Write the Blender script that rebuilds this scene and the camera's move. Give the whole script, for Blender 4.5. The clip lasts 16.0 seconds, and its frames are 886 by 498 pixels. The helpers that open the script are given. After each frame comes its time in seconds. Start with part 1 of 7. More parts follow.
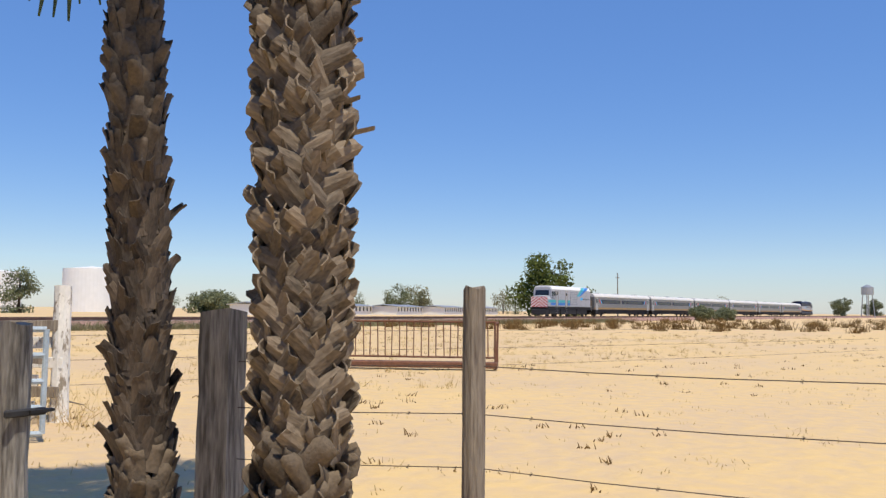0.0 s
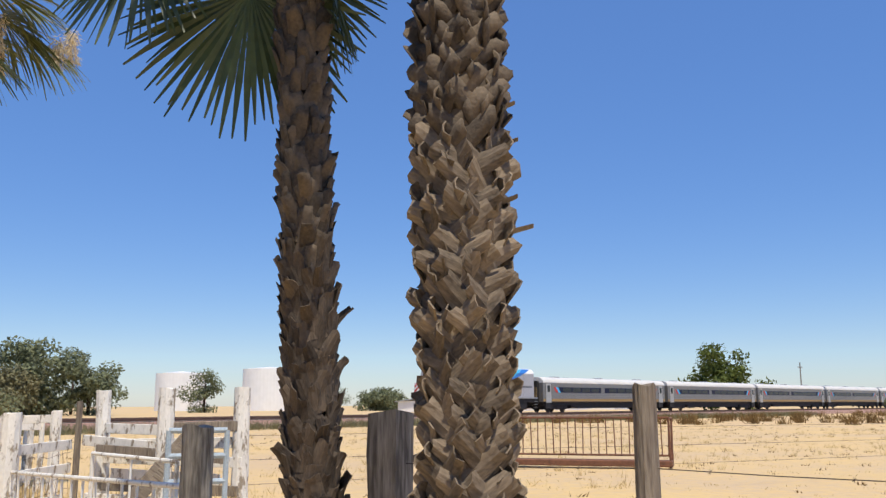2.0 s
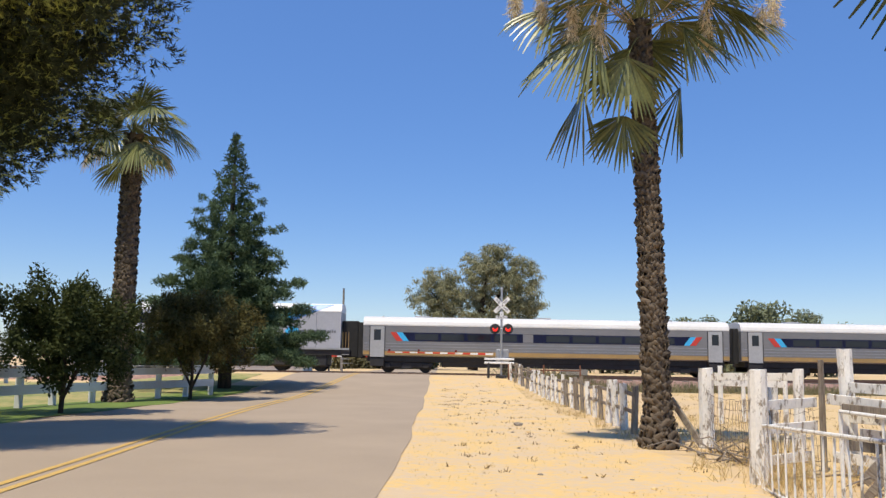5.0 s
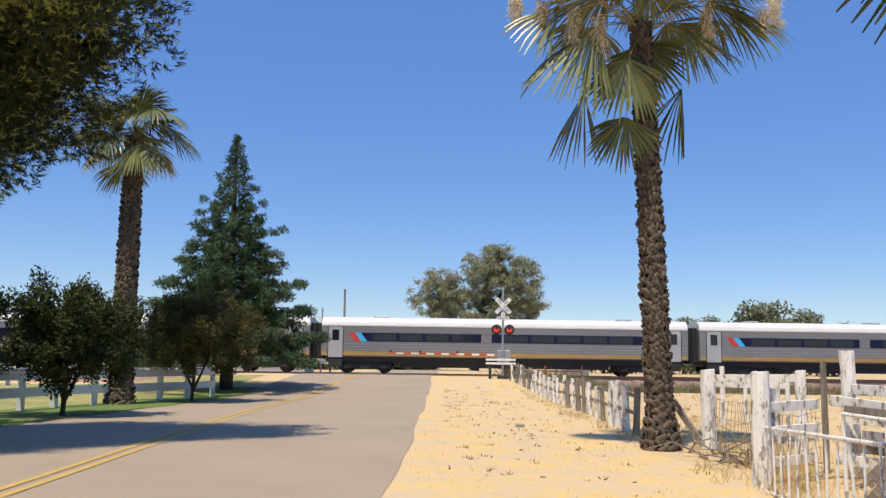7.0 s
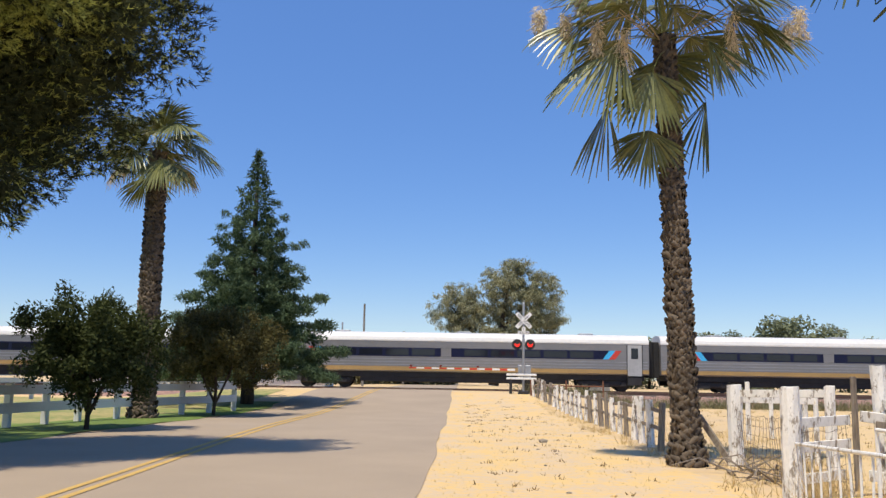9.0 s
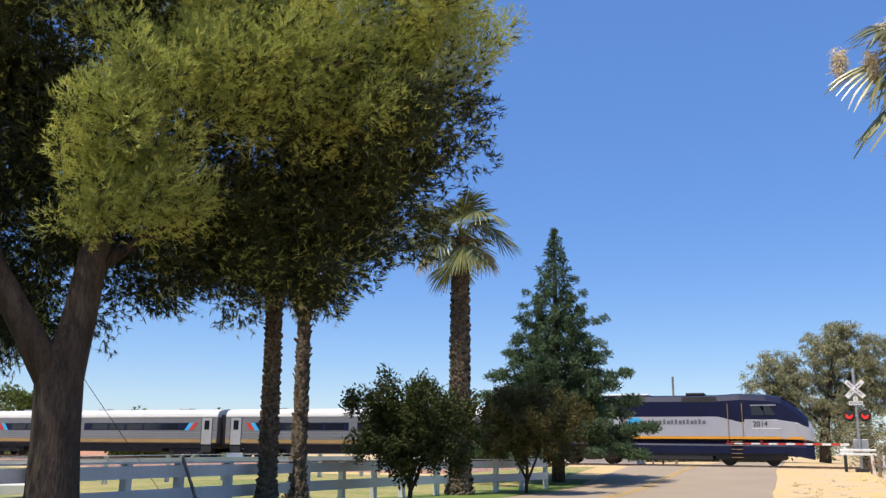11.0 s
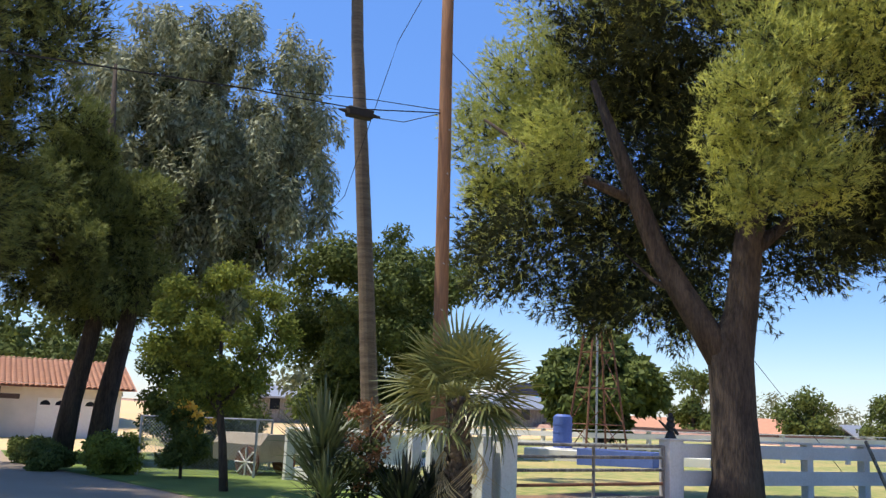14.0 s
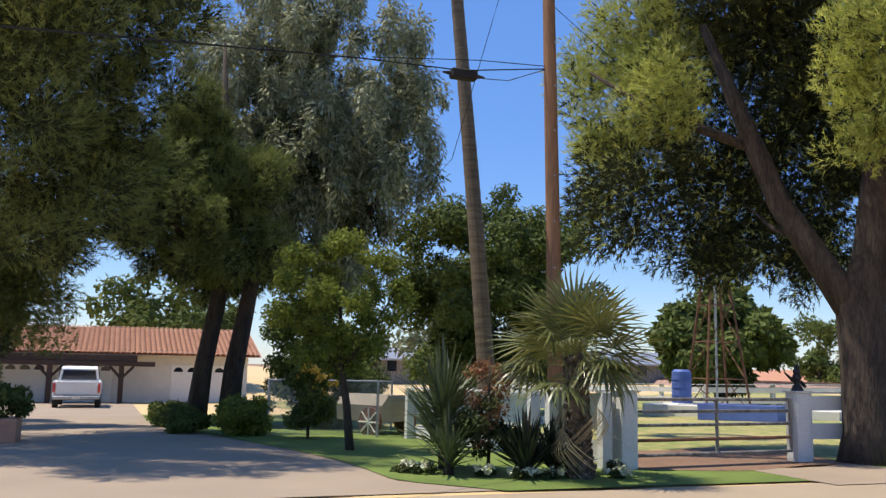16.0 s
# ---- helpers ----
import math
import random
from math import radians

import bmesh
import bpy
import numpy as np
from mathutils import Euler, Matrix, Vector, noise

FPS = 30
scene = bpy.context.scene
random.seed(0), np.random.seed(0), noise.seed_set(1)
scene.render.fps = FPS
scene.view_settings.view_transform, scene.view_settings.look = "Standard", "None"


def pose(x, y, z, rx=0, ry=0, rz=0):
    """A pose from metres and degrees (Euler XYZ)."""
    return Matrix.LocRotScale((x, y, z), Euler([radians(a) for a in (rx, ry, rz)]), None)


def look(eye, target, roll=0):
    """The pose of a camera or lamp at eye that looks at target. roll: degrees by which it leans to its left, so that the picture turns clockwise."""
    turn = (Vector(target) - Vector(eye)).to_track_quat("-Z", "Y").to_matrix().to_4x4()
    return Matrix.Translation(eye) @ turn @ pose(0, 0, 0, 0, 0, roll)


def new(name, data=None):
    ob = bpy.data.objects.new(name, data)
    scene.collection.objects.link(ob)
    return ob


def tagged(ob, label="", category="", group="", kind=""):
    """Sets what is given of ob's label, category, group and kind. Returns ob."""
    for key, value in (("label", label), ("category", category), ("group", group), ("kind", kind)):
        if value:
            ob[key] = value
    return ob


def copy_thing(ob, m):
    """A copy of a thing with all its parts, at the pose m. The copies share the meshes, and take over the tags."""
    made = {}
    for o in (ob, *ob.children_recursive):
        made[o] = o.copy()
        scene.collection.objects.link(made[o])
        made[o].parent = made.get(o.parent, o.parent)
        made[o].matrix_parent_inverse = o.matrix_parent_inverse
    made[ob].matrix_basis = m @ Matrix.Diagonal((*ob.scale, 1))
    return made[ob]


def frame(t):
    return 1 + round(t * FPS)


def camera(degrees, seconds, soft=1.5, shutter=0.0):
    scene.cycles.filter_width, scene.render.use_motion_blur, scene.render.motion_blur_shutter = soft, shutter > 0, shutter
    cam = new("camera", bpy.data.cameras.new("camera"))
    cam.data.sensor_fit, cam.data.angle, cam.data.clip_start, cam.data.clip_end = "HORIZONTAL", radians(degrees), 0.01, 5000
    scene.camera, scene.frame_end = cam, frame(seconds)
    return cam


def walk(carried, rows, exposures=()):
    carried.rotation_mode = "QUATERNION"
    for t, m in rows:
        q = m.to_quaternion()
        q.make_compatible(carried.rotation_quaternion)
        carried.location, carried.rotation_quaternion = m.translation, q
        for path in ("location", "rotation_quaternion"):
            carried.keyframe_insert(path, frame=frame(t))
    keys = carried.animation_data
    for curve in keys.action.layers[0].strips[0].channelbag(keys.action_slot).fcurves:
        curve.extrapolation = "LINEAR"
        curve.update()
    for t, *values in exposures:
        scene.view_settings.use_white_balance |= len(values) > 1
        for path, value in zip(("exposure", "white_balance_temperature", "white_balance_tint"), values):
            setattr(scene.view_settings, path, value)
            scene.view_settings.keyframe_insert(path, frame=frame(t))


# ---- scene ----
cam = camera(53.66, 16.0, soft=1.4)
PATH = [
    (0.0, 0.045, -0.035, 1.603, 93.99, -0.53, -56.00), (0.5, 0.067, 0.044, 1.639, 98.99, -0.46, -56.97),
    (1.0, 0.076, 0.035, 1.637, 99.60, -1.20, -55.33), (1.5, 0.077, 0.009, 1.630, 99.45, -1.08, -50.33),
    (2.0, 0.073, -0.022, 1.627, 100.11, 0.21, -45.23), (2.5, 0.081, -0.014, 1.644, 100.58, 0.85, -40.00),
    (3.0, 0.070, 0.007, 1.655, 100.47, 0.82, -31.66), (3.5, 0.053, -0.005, 1.650, 98.12, 1.06, -22.17),
    (4.0, 0.050, 0.015, 1.637, 97.61, 1.40, -9.27), (4.5, 0.051, 0.023, 1.616, 97.14, -0.14, -3.53),
    (5.0, 0.031, 0.024, 1.579, 97.35, -0.95, -0.11), (5.2, 0.036, 0.018, 1.573, 97.54, -1.17, 0.42),
    (7.5, 0.004, 0.034, 1.621, 97.34, -0.78, -0.12), (8.0, -0.041, 0.051, 1.620, 97.58, -0.93, -0.05),
    (8.2, -0.052, 0.051, 1.619, 97.76, -0.99, 0.06), (10.3, -0.077, 0.060, 1.577, 101.30, -0.40, 10.38),
    (10.5, -0.073, 0.059, 1.580, 102.16, -0.40, 13.13), (11.0, -0.038, 0.055, 1.573, 102.95, -0.57, 20.94),
    (11.5, -0.030, -0.014, 1.572, 101.26, -0.93, 30.02), (12.0, -0.047, 0.001, 1.553, 98.52, -0.96, 39.33),
    (12.5, -0.087, 0.004, 1.565, 97.68, -0.74, 50.69), (13.0, -0.090, -0.001, 1.591, 97.44, -1.35, 57.44),
    (13.5, -0.074, -0.027, 1.605, 99.26, -1.65, 60.72), (14.0, -0.059, -0.053, 1.600, 100.45, -2.48, 62.11),
    (14.5, -0.050, -0.076, 1.595, 100.95, -2.65, 63.20), (15.0, -0.039, -0.106, 1.576, 100.44, -2.51, 65.03),
    (15.5, -0.036, -0.131, 1.576, 98.48, -1.47, 66.60), (16.0, -0.039, -0.119, 1.583, 97.64, -1.15, 69.48)]
walk(cam, [(r[0], pose(*r[1:])) for r in PATH], [(0.0, -0.04, 6900, 10), (1.5, -0.1, 6900, 10), (2.3, 0.02, 6900, 10), (3.0, 0.14, 6900, 10), (3.8, 0.02, 6900, 10), (5.0, 0.0, 6900, 10), (10.5, 0.08, 6900, 10), (11.2, 0.16, 6900, 10), (12.7, 0.18, 6900, 10), (13.4, 0.44, 6900, 10), (14.8, 0.46, 6900, 10), (16.0, 0.28, 6900, 10)])

# ---- daylight ----
SUN_EL, SUN_AZ = radians(66), math.atan2(-0.46, -0.89)
world = bpy.data.worlds.new("sky")
scene.world = world
world.use_nodes = True
wn = world.node_tree
sky = wn.nodes.new("ShaderNodeTexSky")
sky.sky_type, sky.sun_disc = "NISHITA", False
sky.sun_elevation, sky.sun_rotation = SUN_EL, SUN_AZ
sky.air_density, sky.dust_density, sky.ozone_density = 1.0, 0.2, 3.0
tone = wn.nodes.new("ShaderNodeHueSaturation")
tone.inputs["Hue"].default_value = 0.512
tone.inputs["Saturation"].default_value = 1.36
wn.links.new(sky.outputs[0], tone.inputs["Color"])
blend = wn.nodes.new("ShaderNodeMix")
blend.data_type = "RGBA"
blend.inputs[0].default_value, blend.inputs[7].default_value = 0.41, (1.35, 2.6, 6.0, 1)
wn.links.new(tone.outputs[0], blend.inputs[6])
wn.links.new(blend.outputs[2], wn.nodes["Background"].inputs[0])
wn.nodes["Background"].inputs[1].default_value = 0.145
sun_data = bpy.data.lights.new("sun", "SUN")
sun_data.energy, sun_data.angle, sun_data.color = 4.6, radians(0.55), (1.0, 0.94, 0.84)
sun = new("sun", sun_data)
to_sun = Vector((math.sin(SUN_AZ) * math.cos(SUN_EL), math.cos(SUN_AZ) * math.cos(SUN_EL), math.sin(SUN_EL)))
sun.matrix_world = look(to_sun * 60, (0, 0, 0))


# ---- materials ----
def mat(name, col, col2=None, rough=0.8, metal=0.0, scale=6.0, fine=60.0, bump=0.15, dist=0.01, spread=0.5, island=0.0,
        transl=0.0, stretch=None, obrand=0.0, emit=None, spec=0.5):
    """A surface of two colours mixed by coarse and fine noise, with relief; island/obrand vary it piece by piece."""
    m = bpy.data.materials.new(name)
    m.use_nodes = True
    n, l = m.node_tree.nodes, m.node_tree.links
    b = n["Principled BSDF"]
    b.inputs["Roughness"].default_value, b.inputs["Metallic"].default_value = rough, metal
    b.inputs["Specular IOR Level"].default_value = spec
    col2 = col2 or tuple(c * 0.7 for c in col)
    if transl and not bump:
        b.inputs["Specular IOR Level"].default_value, b.inputs["Roughness"].default_value = 0.12, max(rough, 0.65)
    tc = n.new("ShaderNodeTexCoord")
    src = tc.outputs["Object"]
    if stretch:
        mp = n.new("ShaderNodeMapping")
        mp.inputs["Scale"].default_value = stretch
        l.new(src, mp.inputs[0])
        src = mp.outputs[0]
    a, f = n.new("ShaderNodeTexNoise"), n.new("ShaderNodeTexNoise")
    a.inputs["Scale"].default_value, a.inputs["Detail"].default_value = scale, 5
    f.inputs["Scale"].default_value, f.inputs["Detail"].default_value = fine, 4
    l.new(src, a.inputs[0]), l.new(src, f.inputs[0])
    add = n.new("ShaderNodeMath")
    add.operation = "ADD"
    l.new(a.outputs[0], add.inputs[0]), l.new(f.outputs[0], add.inputs[1])
    rm = n.new("ShaderNodeMapRange")
    rm.inputs[1].default_value, rm.inputs[2].default_value = 1 - spread * 0.5, 1 + spread * 0.5
    last = add.outputs[0]
    for amount, node, out in ((island, "ShaderNodeNewGeometry", "Random Per Island"), (obrand, "ShaderNodeObjectInfo", "Random")):
        if amount:
            g, mu = n.new(node), n.new("ShaderNodeMath")
            mu.operation = "MULTIPLY_ADD"
            mu.inputs[1].default_value = amount
            l.new(g.outputs[out], mu.inputs[0]), l.new(last, mu.inputs[2])
            last = mu.outputs[0]
    if island or obrand:
        rm.inputs[2].default_value += island + obrand
    l.new(last, rm.inputs[0])
    mix = n.new("ShaderNodeMix")
    mix.data_type = "RGBA"
    mix.inputs[6].default_value, mix.inputs[7].default_value = (*col2, 1), (*col, 1)
    l.new(rm.outputs[0], mix.inputs[0])
    l.new(mix.outputs[2], b.inputs["Base Color"])
    if bump:
        bp = n.new("ShaderNodeBump")
        bp.inputs["Strength"].default_value, bp.inputs["Distance"].default_value = bump, dist
        l.new(add.outputs[0], bp.inputs["Height"]), l.new(bp.outputs[0], b.inputs["Normal"])
    if transl:
        tr, ms = n.new("ShaderNodeBsdfTranslucent"), n.new("ShaderNodeMixShader")
        l.new(mix.outputs[2], tr.inputs[0])
        ms.inputs[0].default_value = transl
        l.new(b.outputs[0], ms.inputs[1]), l.new(tr.outputs[0], ms.inputs[2])
        l.new(ms.outputs[0], n["Material Output"].inputs[0])
    if emit:
        b.inputs["Emission Color"].default_value, b.inputs["Emission Strength"].default_value = (*emit[:3], 1), emit[3]
    return m


def flaking(name, paint, wood, bare):
    """Old paint that has come off in patches and left weathered, grained wood bare."""
    m = mat(name, paint, tuple(c * 0.82 for c in paint), 0.85, scale=3, fine=30, bump=0.4, dist=0.01, stretch=(1, 1, 0.5))
    n, l = m.node_tree.nodes, m.node_tree.links
    b = n["Principled BSDF"]
    old = b.inputs["Base Color"].links[0].from_socket
    tc, mp, a, rm, mix = (n.new("ShaderNode" + k) for k in ("TexCoord", "Mapping", "TexNoise", "MapRange", "Mix"))
    mp.inputs["Scale"].default_value = (1, 1, 0.35)
    a.inputs["Scale"].default_value, a.inputs["Detail"].default_value, a.inputs["Roughness"].default_value = 7, 9, 0.72
    rm.inputs[1].default_value, rm.inputs[2].default_value = bare - 0.02, bare + 0.03
    mix.data_type = "RGBA"
    mix.inputs[6].default_value = (*wood, 1)
    l.new(tc.outputs["Object"], mp.inputs[0]), l.new(mp.outputs[0], a.inputs[0]), l.new(a.outputs[0], rm.inputs[0])
    l.new(rm.outputs[0], mix.inputs[0]), l.new(old, mix.inputs[7]), l.new(mix.outputs[2], b.inputs["Base Color"])
    return m


M = {}
M["sand"] = mat("dry_sandy_ground", (0.69, 0.465, 0.18), (0.59, 0.44, 0.27), 0.95, scale=0.8, fine=7, bump=0.45, dist=0.06, spread=0.28)
M["field"] = mat("straw_field", (0.65, 0.455, 0.20), (0.56, 0.405, 0.235), 0.95, scale=0.16, fine=3.5, bump=0.5, dist=0.1, spread=0.4)
M["asphalt"] = mat("worn_asphalt", (0.41, 0.315, 0.215), (0.31, 0.24, 0.165), 0.92, scale=0.4, fine=70, bump=0.25, dist=0.006, spread=0.9)
M["drive"] = mat("drive_surface", (0.37, 0.285, 0.205), (0.28, 0.215, 0.155), 0.92, scale=0.6, fine=50, bump=0.25, dist=0.008, spread=0.8)
M["yellow"] = mat("road_paint_yellow", (0.66, 0.40, 0.08), (0.46, 0.31, 0.11), 0.8, scale=4, fine=30, bump=0.1, spread=0.9)
M["whitepaint"] = mat("white_board_paint", (0.72, 0.72, 0.705), (0.50, 0.50, 0.475), 0.6, scale=1.2, fine=25, bump=0.1, dist=0.004, spread=0.8, obrand=0.15)
M["oldwhite"] = flaking("peeling_white_wood", (0.86, 0.83, 0.76), (0.30, 0.25, 0.19), 0.44)
M["greywood"] = mat("weathered_grey_wood", (0.34, 0.29, 0.22), (0.13, 0.10, 0.08), 0.95, scale=7, fine=45, bump=0.8, dist=0.02, spread=0.6, stretch=(1, 1, 0.12))
M["darkwood"] = mat("grey_plank_wood", (0.32, 0.30, 0.265), (0.085, 0.075, 0.065), 0.95, scale=7, fine=45, bump=0.8, dist=0.015, spread=0.5, stretch=(1, 1, 0.12))
M["boot"] = mat("dry_leaf_base", (0.33, 0.255, 0.175), (0.034, 0.024, 0.016), 0.85, scale=9, fine=70, bump=0.6, dist=0.008, spread=0.8, obrand=0.6, stretch=(1, 1, 0.3))
# darker copy of the leaf base: crown shade on one trunk, held in colour
M["bootd"] = mat("shade_dark_leaf_base", (0.165, 0.122, 0.085), (0.015, 0.011, 0.008), 0.88, scale=9, fine=70, bump=0.6, dist=0.008, spread=0.8, obrand=0.8, stretch=(1, 1, 0.3))
M["bootj"] = mat("far_leaf_base", (0.20, 0.15, 0.10), (0.022, 0.016, 0.011), 0.88, scale=9, fine=50, bump=0.5, dist=0.01, spread=0.8, island=0.7)
# fibre taken near-black to paint the shade in gaps between leaf bases
M["fibre"] = mat("shade_dark_palm_fibre", (0.030, 0.020, 0.013), (0.012, 0.008, 0.006), 0.95, scale=9, fine=60, bump=0.8, dist=0.02, stretch=(1, 1, 0.2))
M["frond"] = mat("green_fan_leaf", (0.27, 0.27, 0.085), (0.04, 0.06, 0.02), 0.36, scale=3, fine=20, bump=0.1, transl=0.1, obrand=0.4, island=0.6)
M["blossom"] = mat("pale_dry_blossom", (0.86, 0.76, 0.55), (0.70, 0.57, 0.36), 0.8, scale=3, fine=20, bump=0, transl=0.4, island=0.4)
M["dryfrond"] = mat("dry_fan_leaf", (0.66, 0.52, 0.29), (0.38, 0.28, 0.14), 0.7, scale=3, fine=20, bump=0.1, transl=0.3, obrand=0.3, island=0.4)
M["pine"] = mat("pine_needles", (0.66, 0.68, 0.18), (0.20, 0.245, 0.07), 0.6, scale=0.5, fine=2.5, bump=0, island=0.5, transl=0.32, spread=0.35)
# inner and dead needles, near-black so the crown's shade sits in the colour
M["pinein"] = mat("shade_dark_inner_needles", (0.075, 0.085, 0.035), (0.026, 0.033, 0.016), 0.8, scale=0.4, fine=3, bump=0, island=0.5, transl=0.06)
# darker copy of the pine needles: drive-side trees' shade and backlight as colour
M["shadepine"] = mat("shaded_pine_needles", (0.30, 0.33, 0.10), (0.09, 0.12, 0.04), 0.6, scale=0.35, fine=2.5, bump=0, island=0.5, transl=0.2, spread=0.5)
M["spruce"] = mat("blue_green_needles", (0.115, 0.165, 0.08), (0.03, 0.055, 0.028), 0.6, scale=0.6, fine=3, bump=0, island=0.5, transl=0.15)
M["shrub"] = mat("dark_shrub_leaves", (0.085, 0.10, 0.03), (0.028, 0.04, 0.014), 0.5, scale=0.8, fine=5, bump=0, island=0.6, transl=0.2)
M["broad"] = mat("broad_green_leaves", (0.165, 0.20, 0.05), (0.04, 0.06, 0.018), 0.45, scale=0.5, fine=4, bump=0, island=0.6, transl=0.2)
M["lightleaf"] = mat("fresh_yellow_green_leaf", (0.30, 0.33, 0.06), (0.08, 0.115, 0.025), 0.5, scale=0.8, fine=5, bump=0, island=0.6, transl=0.35)
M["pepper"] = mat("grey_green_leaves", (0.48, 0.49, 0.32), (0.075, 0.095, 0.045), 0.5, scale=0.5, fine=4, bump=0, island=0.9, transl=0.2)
# paler, greyer green: the haze of distance is mixed into this leaf colour
M["fartree"] = mat("haze_pale_leaves", (0.25, 0.27, 0.155), (0.11, 0.125, 0.065), 0.7, scale=0.2, fine=1.5, bump=0, island=0.6, transl=0.2)
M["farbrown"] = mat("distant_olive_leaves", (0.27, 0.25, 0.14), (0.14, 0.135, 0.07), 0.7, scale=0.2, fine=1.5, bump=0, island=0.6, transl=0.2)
M["bark"] = mat("rough_brown_bark", (0.088, 0.064, 0.047), (0.026, 0.019, 0.014), 0.95, scale=6, fine=30, bump=1.0, dist=0.04, stretch=(1, 1, 0.2))
M["pole"] = mat("brown_pole_wood", (0.30, 0.155, 0.08), (0.17, 0.09, 0.05), 0.9, scale=6, fine=40, bump=0.5, dist=0.01, stretch=(1, 1, 0.08))
M["steel"] = mat("brushed_stainless", (0.30, 0.295, 0.29), (0.23, 0.225, 0.22), 0.42, metal=0.55, scale=0.6, fine=12, bump=0.03, stretch=(0.2, 1, 1), spread=0.8)
M["silver"] = mat("silver_paint", (0.42, 0.43, 0.47), (0.35, 0.36, 0.39), 0.4, scale=0.5, fine=9, bump=0.02, spread=0.8)
M["white"] = mat("white_paint", (0.82, 0.82, 0.81), (0.72, 0.72, 0.70), 0.5, scale=0.6, fine=9, bump=0.02, spread=0.8)
M["roofwhite"] = mat("dusty_white_roof_paint", (0.70, 0.685, 0.65), (0.58, 0.56, 0.52), 0.55, scale=0.5, fine=6, bump=0.03, spread=0.8)
M["doorsteel"] = mat("bright_stainless_door", (0.50, 0.50, 0.49), (0.40, 0.40, 0.39), 0.4, metal=0.3, scale=0.6, fine=12, bump=0.03)
M["black"] = mat("black_underframe", (0.03, 0.03, 0.032), (0.016, 0.015, 0.015), 0.7, scale=2, fine=15, bump=0.1)
M["glass"] = mat("dark_window_glass", (0.015, 0.018, 0.03), (0.012, 0.014, 0.02), 0.08, bump=0, scale=1)
M["navy"] = mat("navy_paint", (0.012, 0.016, 0.05), (0.008, 0.011, 0.034), 0.4, scale=1, fine=9, bump=0.02, spec=0.18)
M["teal"] = mat("teal_paint", (0.05, 0.42, 0.48), (0.04, 0.36, 0.42), 0.4, scale=1, fine=9, bump=0)
M["blue"] = mat("blue_paint", (0.03, 0.20, 0.62), (0.03, 0.17, 0.52), 0.4, scale=1, fine=9, bump=0)
M["cyan"] = mat("cyan_paint", (0.04, 0.45, 0.80), (0.04, 0.40, 0.72), 0.4, scale=1, fine=9, bump=0)
M["orange"] = mat("orange_gold_paint", (0.80, 0.36, 0.03), (0.70, 0.31, 0.03), 0.4, scale=1, fine=9, bump=0)
M["gold"] = mat("dull_gold_stripe", (0.42, 0.27, 0.10), (0.33, 0.21, 0.08), 0.45, scale=1, fine=9, bump=0)
M["red"] = mat("red_paint", (0.62, 0.055, 0.03), (0.52, 0.045, 0.03), 0.45, scale=1, fine=9, bump=0)
M["redglow"] = mat("lit_red_lens", (0.7, 0.03, 0.02), (0.7, 0.03, 0.02), 0.3, bump=0, emit=(1.0, 0.03, 0.02, 0.9))
M["darkred"] = mat("unlit_red_lens", (0.20, 0.012, 0.012), (0.14, 0.01, 0.01), 0.2, bump=0)
M["rust"] = mat("rusty_pipe", (0.23, 0.10, 0.055), (0.11, 0.05, 0.03), 0.9, scale=8, fine=60, bump=0.4, dist=0.005)
M["rail"] = mat("rusty_rail", (0.17, 0.10, 0.07), (0.10, 0.06, 0.045), 0.7, scale=3, fine=30, bump=0.2)
M["ballast"] = mat("red_brown_ballast", (0.44, 0.27, 0.21), (0.22, 0.135, 0.11), 0.95, scale=3, fine=14, bump=1.0, dist=0.05, spread=0.6)
M["galv"] = mat("galvanised_steel", (0.45, 0.46, 0.47), (0.34, 0.35, 0.36), 0.45, metal=0.6, scale=3, fine=25, bump=0.05)
M["bluegrey"] = mat("pale_blue_pipe", (0.42, 0.50, 0.56), (0.30, 0.36, 0.40), 0.6, scale=5, fine=40, bump=0.15)
M["plasticblue"] = mat("faded_blue_plastic", (0.09, 0.16, 0.46), (0.07, 0.12, 0.36), 0.6, scale=2, fine=12, bump=0.05)
M["lawn"] = mat("mown_lawn", (0.17, 0.24, 0.04), (0.09, 0.135, 0.024), 0.9, scale=1.0, fine=30, bump=0.8, dist=0.03, spread=0.6)
M["paddock"] = mat("patchy_paddock", (0.42, 0.33, 0.13), (0.17, 0.22, 0.05), 0.95, scale=0.22, fine=3.5, bump=0.6, dist=0.04, spread=0.35)
M["tile"] = mat("terracotta_tile", (0.58, 0.29, 0.17), (0.38, 0.18, 0.11), 0.85, scale=2, fine=15, bump=0.3, island=0.5, obrand=0.3)
M["stucco"] = mat("white_stucco", (0.72, 0.70, 0.66), (0.62, 0.60, 0.56), 0.9, scale=2, fine=60, bump=0.3, dist=0.005)
M["brownbeam"] = mat("dark_brown_beam", (0.06, 0.035, 0.025), (0.035, 0.02, 0.015), 0.8, scale=4, fine=30, bump=0.3)
M["rubber"] = mat("black_rubber", (0.02, 0.02, 0.02), (0.012, 0.012, 0.012), 0.85, scale=4, fine=30, bump=0.2)
M["wire"] = mat("rusted_wire", (0.10, 0.065, 0.045), (0.05, 0.035, 0.025), 0.8, scale=20, bump=0)
M["weed"] = mat("dry_brown_weed", (0.26, 0.16, 0.06), (0.12, 0.075, 0.03), 0.9, scale=2, fine=9, bump=0, island=0.6, transl=0.15)
M["straw"] = mat("straw_blades", (0.62, 0.46, 0.20), (0.42, 0.30, 0.13), 0.85, scale=2, fine=9, bump=0, island=0.6, transl=0.2)
